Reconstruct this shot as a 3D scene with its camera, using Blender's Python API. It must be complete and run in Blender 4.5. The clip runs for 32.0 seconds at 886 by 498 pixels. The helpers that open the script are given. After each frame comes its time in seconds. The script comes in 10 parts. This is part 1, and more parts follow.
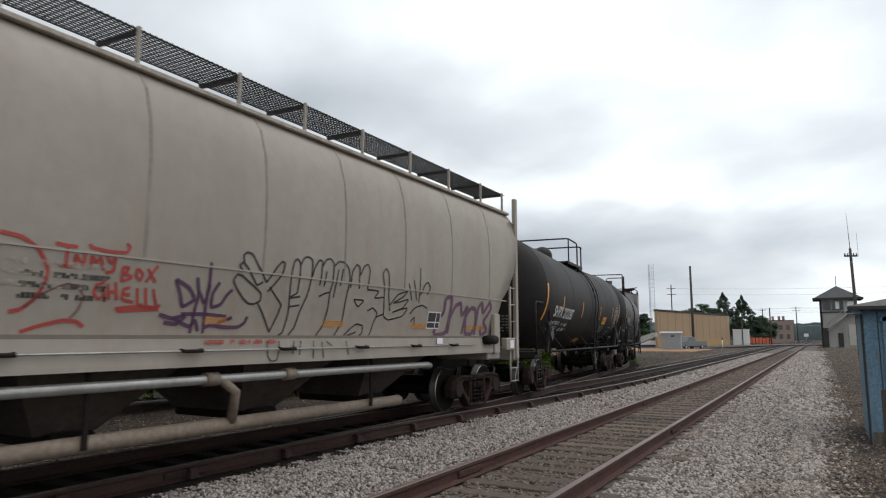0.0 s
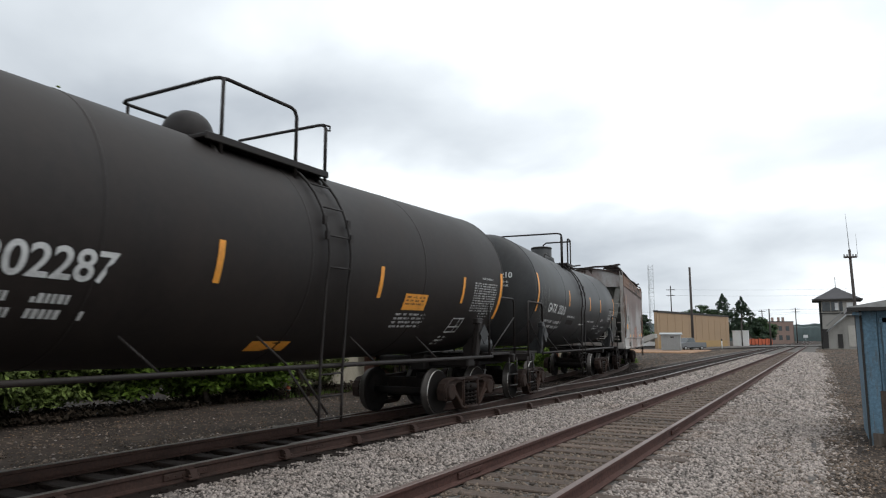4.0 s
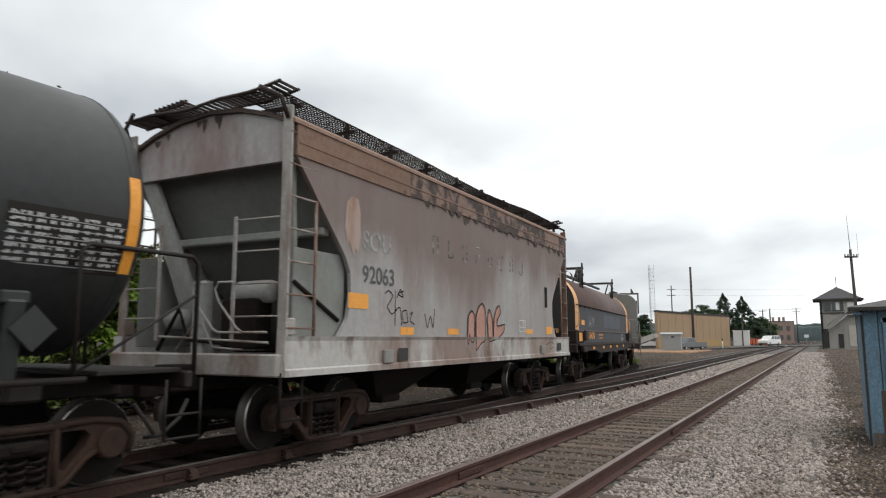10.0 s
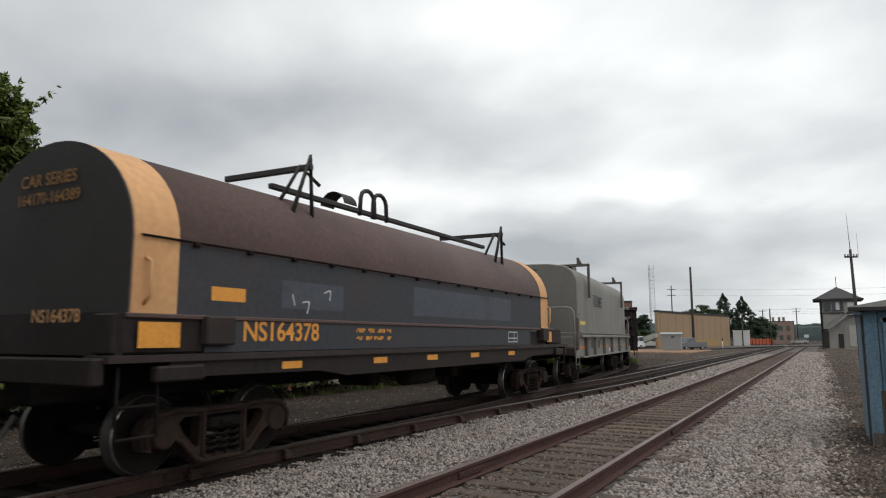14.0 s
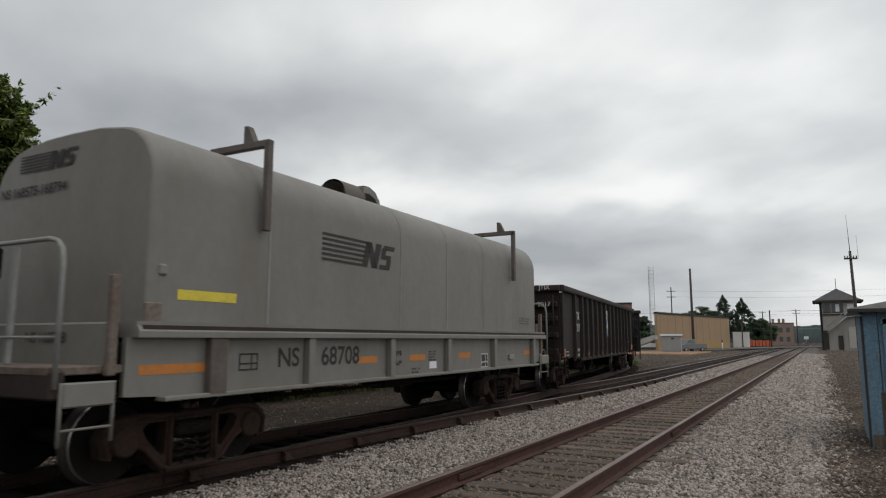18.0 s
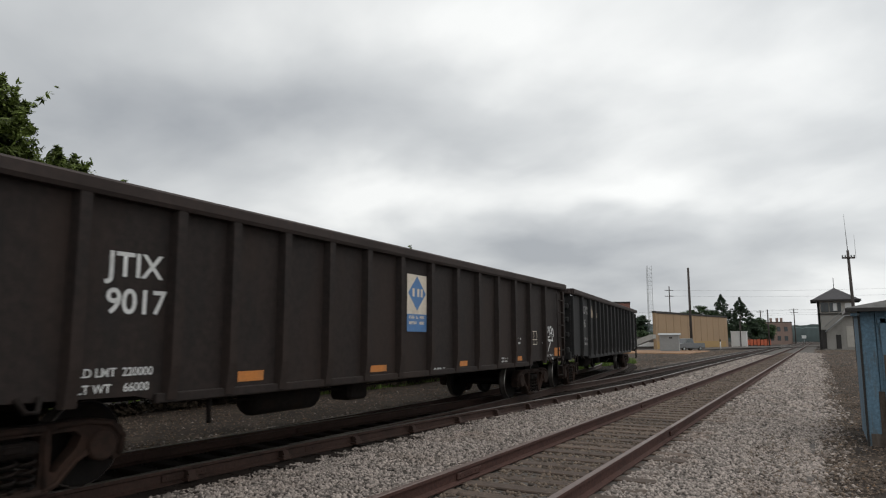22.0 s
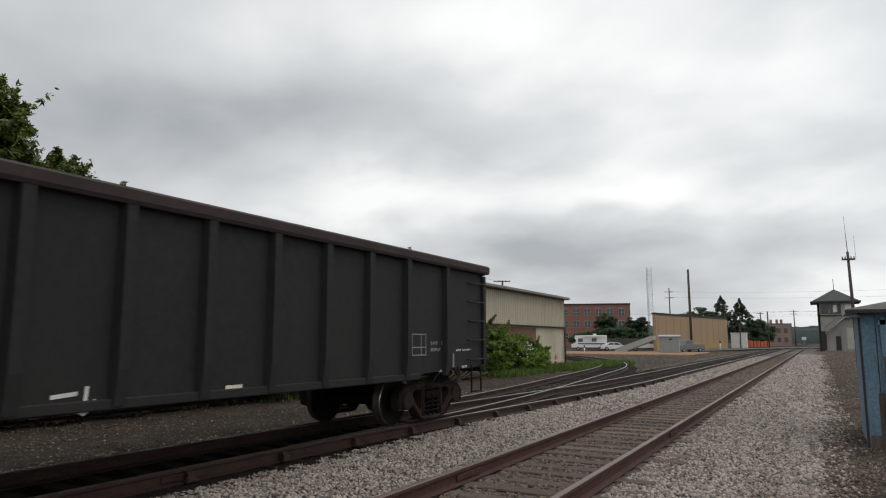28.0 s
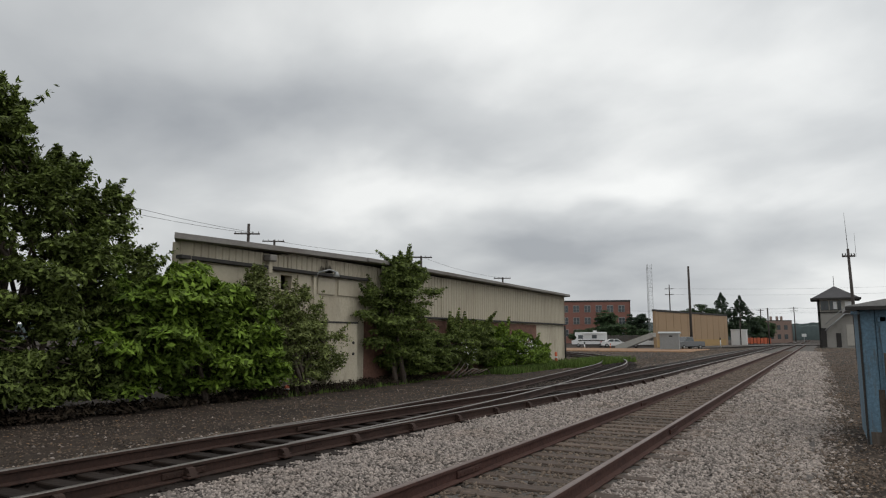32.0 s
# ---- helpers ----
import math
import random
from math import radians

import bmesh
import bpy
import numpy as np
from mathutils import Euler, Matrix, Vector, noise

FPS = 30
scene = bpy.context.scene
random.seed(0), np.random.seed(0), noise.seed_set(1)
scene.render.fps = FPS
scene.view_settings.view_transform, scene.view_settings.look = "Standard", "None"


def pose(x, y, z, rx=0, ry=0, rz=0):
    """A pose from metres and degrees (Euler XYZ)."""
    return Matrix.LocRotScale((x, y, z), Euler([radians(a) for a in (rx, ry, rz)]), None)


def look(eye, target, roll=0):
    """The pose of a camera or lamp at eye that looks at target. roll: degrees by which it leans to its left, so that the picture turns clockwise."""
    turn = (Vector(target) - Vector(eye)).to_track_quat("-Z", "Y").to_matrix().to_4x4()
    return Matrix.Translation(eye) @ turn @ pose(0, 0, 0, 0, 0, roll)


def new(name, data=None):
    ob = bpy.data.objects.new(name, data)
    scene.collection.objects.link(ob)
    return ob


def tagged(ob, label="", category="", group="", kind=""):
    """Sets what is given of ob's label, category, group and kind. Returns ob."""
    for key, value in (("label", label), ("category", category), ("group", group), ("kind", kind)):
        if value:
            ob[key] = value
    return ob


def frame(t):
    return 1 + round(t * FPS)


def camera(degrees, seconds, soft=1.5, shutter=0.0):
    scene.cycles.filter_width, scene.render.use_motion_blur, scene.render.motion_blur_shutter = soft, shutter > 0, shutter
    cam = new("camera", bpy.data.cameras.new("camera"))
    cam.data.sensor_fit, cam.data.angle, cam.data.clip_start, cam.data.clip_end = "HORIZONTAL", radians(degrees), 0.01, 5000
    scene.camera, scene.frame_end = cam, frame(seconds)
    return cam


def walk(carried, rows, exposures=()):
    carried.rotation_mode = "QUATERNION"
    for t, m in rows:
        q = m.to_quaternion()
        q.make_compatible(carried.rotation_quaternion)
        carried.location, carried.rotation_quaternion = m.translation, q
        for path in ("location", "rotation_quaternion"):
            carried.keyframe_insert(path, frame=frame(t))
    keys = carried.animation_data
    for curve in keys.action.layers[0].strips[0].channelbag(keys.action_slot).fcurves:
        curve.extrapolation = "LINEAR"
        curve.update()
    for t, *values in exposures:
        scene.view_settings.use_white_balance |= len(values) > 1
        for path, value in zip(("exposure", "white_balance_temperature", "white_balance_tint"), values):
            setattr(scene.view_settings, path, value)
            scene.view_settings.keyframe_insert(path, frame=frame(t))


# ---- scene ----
# The camera stands beside the near track on its tripod and trembles a little: seconds, tilt up, heading to the left of the tracks.
LENS = 67.20
AIM = [(0, 7.51, 29.30), (1, 7.51, 29.27), (2, 7.59, 29.26), (3, 7.60, 29.26), (3.5, 7.60, 29.26), (5.5, 7.65, 29.25), (6,
       7.65, 29.20), (6.5, 7.67, 29.18), (7, 7.71, 29.19), (7.5, 7.67, 29.25), (8, 7.65, 29.29), (9, 7.62, 29.30), (10, 7.59,
       29.31), (10.5, 7.52, 29.37), (11, 7.51, 29.41), (11.5, 7.51, 29.41), (12, 7.51, 29.38), (13, 7.51, 29.38), (13.5, 7.52,
       29.36), (14, 7.59, 29.31), (14.5, 7.65, 29.30), (16.5, 7.74, 29.29), (18, 7.73, 29.29), (19, 7.65, 29.26), (19.5, 7.65,
       29.25), (20, 7.65, 29.20), (20.5, 7.64, 29.18), (21, 7.61, 29.16), (22, 7.66, 29.15), (23, 7.75, 29.14), (25.5, 7.75,
       29.14), (27.5, 7.79, 29.14), (28.5, 7.79, 29.14), (30, 7.73, 29.14), (30.5, 7.66, 29.15), (31, 7.61, 29.15), (31.5,
       7.59, 29.15), (32, 7.52, 29.16)]
EYE = (0.0, 0.0, 1.48)
cam = camera(LENS, 32.0, soft=1.15, shutter=0.25)
walk(cam, [(t, pose(*EYE, 90 + tilt, 0, turn)) for t, tilt, turn in AIM],
     exposures=[(0.0, 0.26, 6150, 8), (3.5, 0.37, 6080, 8), (5.5, 0.50, 6420, 8), (7.0, 0.55, 6430, 8), (10.3, 0.52, 6400, 8), (12.0, 0.35, 6380, 8), (13.0, 0.17, 6400, 8),
                (14.5, 0.08, 6400, 9), (17.5, -0.10, 6420, 9), (19.0, -0.08, 6420, 9), (21.0, -0.03, 6430, 9), (25.5, 0.02, 6430, 9), (28.0, 0.04, 6430, 9), (32.0, -0.10, 6430, 9)])

# ---------------------------------------------------------------- world and sun
SUN_EL, SUN_TURN = radians(62), radians(78)


def make_world():
    world = bpy.data.worlds.new("overcast_sky")
    scene.world = world
    world.use_nodes = True
    nt = world.node_tree
    nt.nodes.clear()
    N, L = nt.nodes.new, nt.links.new
    out, bg = N("ShaderNodeOutputWorld"), N("ShaderNodeBackground")
    sky = N("ShaderNodeTexSky")
    sky.sky_type, sky.sun_disc = "NISHITA", False
    sky.sun_elevation, sky.sun_rotation = SUN_EL, SUN_TURN
    sky.air_density, sky.dust_density = 1.0, 4.0
    co = N("ShaderNodeTexCoord")
    sep = N("ShaderNodeSeparateXYZ")
    L(co.outputs["Generated"], sep.inputs[0])

    def math_node(op, a, b=0.0, clamp=False):
        n = N("ShaderNodeMath")
        n.operation, n.use_clamp = op, clamp
        for i, v in enumerate((a, b)):
            if isinstance(v, (int, float)):
                n.inputs[i].default_value = v
            else:
                L(v, n.inputs[i])
        return n.outputs[0]

    # clouds lie on a high flat layer, so they crowd together towards the horizon
    up = math_node("ADD", math_node("MAXIMUM", sep.outputs[2], 0.0), 0.34)
    u, v = math_node("DIVIDE", sep.outputs[0], up), math_node("DIVIDE", sep.outputs[1], up)
    flat = N("ShaderNodeCombineXYZ")
    L(u, flat.inputs[0])
    L(v, flat.inputs[1])

    def cloud(scale, detail, shift, rough=0.5, lacun=2.0):
        mp = N("ShaderNodeMapping")
        mp.inputs["Location"].default_value = shift
        mp.inputs["Rotation"].default_value = (0, 0, radians(29))
        mp.inputs["Scale"].default_value = (1.0, 1.15, 1)
        L(flat.outputs[0], mp.inputs[0])
        n = N("ShaderNodeTexNoise")
        n.inputs["Scale"].default_value, n.inputs["Detail"].default_value = scale, detail
        n.inputs["Roughness"].default_value = rough
        n.inputs["Distortion"].default_value = 0.25
        L(mp.outputs[0], n.inputs["Vector"])
        return n.outputs["Fac"]

    big, fine = cloud(0.75, 3, (3.1, 1.7, 0)), cloud(2.4, 5, (7.3, 2.2, 0.4), 0.5)
    mix = math_node("ADD", math_node("MULTIPLY", big, 0.58), math_node("MULTIPLY", fine, 0.26))

    # the large banks of this day's clouds: heading and height (tangents, seen along the branch side), spread, thickness
    def along(v):
        n = N("ShaderNodeVectorMath")
        n.operation = "DOT_PRODUCT"
        L(co.outputs["Generated"], n.inputs[0])
        n.inputs[1].default_value = v
        return n.outputs["Value"]

    ahead = math_node("MAXIMUM", along((-0.483, 0.866, 0.131)), 0.08)
    wob_a, wob_b = cloud(3.0, 3, (1.3, 5.2, 0)), cloud(3.4, 3, (9.1, 0.4, 2))
    ta = math_node("ADD", math_node("DIVIDE", along((0.8733, 0.4872, 0)), ahead), math_node("MULTIPLY", math_node("SUBTRACT", wob_a, 0.5), 0.2))
    tb = math_node("ADD", math_node("DIVIDE", along((0.0638, -0.1144, 0.9914)), ahead), math_node("MULTIPLY", math_node("SUBTRACT", wob_b, 0.5), 0.1))
    banks = [(-0.24, 0.215, 0.30, 0.065, -0.09), (0.05, 0.155, 0.14, 0.05, -0.09), (0.20, 0.01, 0.15, 0.045, -0.07), (0.36, 0.15, 0.12, 0.05, -0.05), (-0.58, 0.33, 0.16, 0.06, -0.03), (0.60, 0.17, 0.13, 0.05, -0.04),
             (-0.13, 0.09, 0.22, 0.05, 0.10), (0.25, 0.09, 0.14, 0.03, 0.05), (0.05, 0.33, 0.20, 0.07, 0.09), (0.47, 0.10, 0.17, 0.04, 0.03), (-0.40, 0.06, 0.20, 0.06, 0.04), (0.42, -0.02, 0.5, 0.08, -0.13)]
    total = mix
    for ca, cb, wa, wb, amp in banks:
        qa = math_node("POWER", math_node("ABSOLUTE", math_node("DIVIDE", math_node("SUBTRACT", ta, ca), wa)), 2.0)
        qb = math_node("POWER", math_node("ABSOLUTE", math_node("DIVIDE", math_node("SUBTRACT", tb, cb), wb)), 2.0)
        g = math_node("POWER", 0.3679, math_node("ADD", qa, qb))
        total = math_node("ADD", total, math_node("MULTIPLY", g, amp))
    ramp = N("ShaderNodeValToRGB")
    e = ramp.color_ramp.elements
    e[0].position, e[0].color = 0.23, (0.44, 0.458, 0.482, 1)
    e[1].position, e[1].color = 0.515, (1.04, 1.04, 1.02, 1)
    mid = e.new(0.40)
    mid.color = (0.74, 0.752, 0.755, 1)
    L(total, ramp.inputs[0])
    blend = N("ShaderNodeMix")
    blend.data_type = "RGBA"
    blend.inputs["Factor"].default_value = 0.93
    dim = N("ShaderNodeMix")
    dim.data_type, dim.blend_type = "RGBA", "MULTIPLY"
    dim.inputs["Factor"].default_value = 1.0
    dim.inputs["B"].default_value = (0.08, 0.08, 0.08, 1)
    L(sky.outputs[0], dim.inputs["A"])
    L(dim.outputs["Result"], blend.inputs["A"])
    # the overcast is brighter overhead than near the horizon, and a little brighter towards the hidden sun
    high = N("ShaderNodeMapRange")
    high.interpolation_type = "SMOOTHSTEP"
    high.inputs[1].default_value, high.inputs[2].default_value, high.inputs[3].default_value, high.inputs[4].default_value = 0.42, 0.95, 1.0, 1.32
    L(sep.outputs[2], high.inputs[0])
    side = math_node("ADD", math_node("MULTIPLY", along((math.sin(SUN_TURN), math.cos(SUN_TURN), 0)), 0.14), 1.02)
    side = math_node("MULTIPLY", side, high.outputs[0])
    glow = N("ShaderNodeVectorMath")
    glow.operation = "SCALE"
    L(ramp.outputs[0], glow.inputs[0])
    L(side, glow.inputs["Scale"])
    L(glow.outputs[0], blend.inputs["B"])
    L(blend.outputs["Result"], bg.inputs["Color"])
    bg.inputs["Strength"].default_value = 1.0
    L(bg.outputs[0], out.inputs[0])


make_world()
sun = new("sun", bpy.data.lights.new("sun", "SUN"))
sun.data.energy, sun.data.angle, sun.data.color = 0.5, radians(40), (1.0, 0.97, 0.92)
sun.matrix_world = look((0, 0, 0), (-math.sin(SUN_TURN) * math.cos(SUN_EL), -math.cos(SUN_TURN) * math.cos(SUN_EL), -math.sin(SUN_EL)))


# ---------------------------------------------------------------- materials
def mat(name, base, rough=0.7, metal=0.0, grain=40.0, amount=0.2, patch=1.2, stain=None, stain_amount=0.5, low=0.5, high=0.7,
        bump=0.15, streak=(1, 1, 1), island=0.0, each=0.0, spec=0.5, dirt=None, dirt_amount=0.5):
    """A surface with fine grain, broad stains (streak stretches them) and, with each or island, a shade of its own for every piece."""
    m = bpy.data.materials.new(name)
    m.use_nodes = True
    nt = m.node_tree
    N, L = nt.nodes.new, nt.links.new
    bsdf = nt.nodes["Principled BSDF"]
    co = N("ShaderNodeTexCoord")

    def noise_at(scale, detail, stretch=(1, 1, 1), rough_=0.6):
        mp = N("ShaderNodeMapping")
        mp.inputs["Scale"].default_value = stretch
        L(co.outputs["Object"], mp.inputs[0])
        n = N("ShaderNodeTexNoise")
        n.inputs["Scale"].default_value, n.inputs["Detail"].default_value = scale, detail
        n.inputs["Roughness"].default_value = rough_
        L(mp.outputs[0], n.inputs["Vector"])
        return n.outputs["Fac"]

    def ramped(fac, a, b, ca=(0, 0, 0, 1), cb=(1, 1, 1, 1)):
        r = N("ShaderNodeValToRGB")
        e = r.color_ramp.elements
        e[0].position, e[0].color, e[1].position, e[1].color = a, ca, b, cb
        L(fac, r.inputs[0])
        return r.outputs[0]

    def mixed(fac, a, b, how="MIX"):
        n = N("ShaderNodeMix")
        n.data_type, n.blend_type = "RGBA", how
        for key, v in (("Factor", fac), ("A", a), ("B", b)):
            if isinstance(v, (int, float)):
                n.inputs[key].default_value = v
            elif isinstance(v, tuple):
                n.inputs[key].default_value = (*v[:3], 1)
            else:
                L(v, n.inputs[key])
        return n.outputs["Result"]

    fine = noise_at(grain, 4)
    shade = lambda k: tuple(min(1, c * k) for c in base)
    col = ramped(fine, 0.3, 0.7, (*shade(1 - amount), 1), (*shade(1 + amount), 1))
    broad = noise_at(patch, 5, streak)
    if stain:
        f = N("ShaderNodeMath")
        f.operation = "MULTIPLY"
        L(ramped(broad, low, high), f.inputs[0])
        f.inputs[1].default_value = stain_amount
        col = mixed(f.outputs[0], col, stain)
    if dirt:
        g = N("ShaderNodeMath")
        g.operation = "MULTIPLY"
        L(ramped(noise_at(patch * 2.7, 6, streak, 0.7), 0.52, 0.66), g.inputs[0])
        g.inputs[1].default_value = dirt_amount
        col = mixed(g.outputs[0], col, dirt)
    if each or island:
        src = N("ShaderNodeObjectInfo").outputs["Random"] if each else N("ShaderNodeNewGeometry").outputs["Random Per Island"]
        k = each or island
        col = mixed(1.0, col, ramped(src, 0, 1, (1 - k, 1 - k, 1 - k, 1), (1 + k, 1 + k, 1 + k, 1)), "MULTIPLY")
    L(col, bsdf.inputs["Base Color"])
    bsdf.inputs["Roughness"].default_value, bsdf.inputs["Metallic"].default_value = rough, metal
    bsdf.inputs["Specular IOR Level"].default_value = spec
    rr = N("ShaderNodeMapRange")
    L(broad, rr.inputs[0])
    rr.inputs[3].default_value, rr.inputs[4].default_value = max(0.05, rough - 0.12), min(1, rough + 0.12)
    L(rr.outputs[0], bsdf.inputs["Roughness"])
    if bump:
        b = N("ShaderNodeBump")
        b.inputs["Strength"].default_value, b.inputs["Distance"].default_value = bump, 0.01
        L(fine, b.inputs["Height"])
        L(b.outputs[0], bsdf.inputs["Normal"])
    return m


def leafy(name, base, stain):
    """Leaves: a glossy face that also lets some light through."""
    m = mat(name, base, 0.72, grain=5, amount=0.2, patch=0.6, stain=stain, stain_amount=0.7, bump=0, island=0.72, spec=0.22)
    nt = m.node_tree
    bsdf, out = nt.nodes["Principled BSDF"], nt.nodes["Material Output"]
    thin = nt.nodes.new("ShaderNodeBsdfTranslucent")
    blend = nt.nodes.new("ShaderNodeMixShader")
    blend.inputs[0].default_value = 0.22
    nt.links.new(bsdf.inputs["Base Color"].links[0].from_socket, thin.inputs["Color"])
    nt.links.new(bsdf.outputs[0], blend.inputs[1])
    nt.links.new(thin.outputs[0], blend.inputs[2])
    nt.links.new(blend.outputs[0], out.inputs["Surface"])
    return m


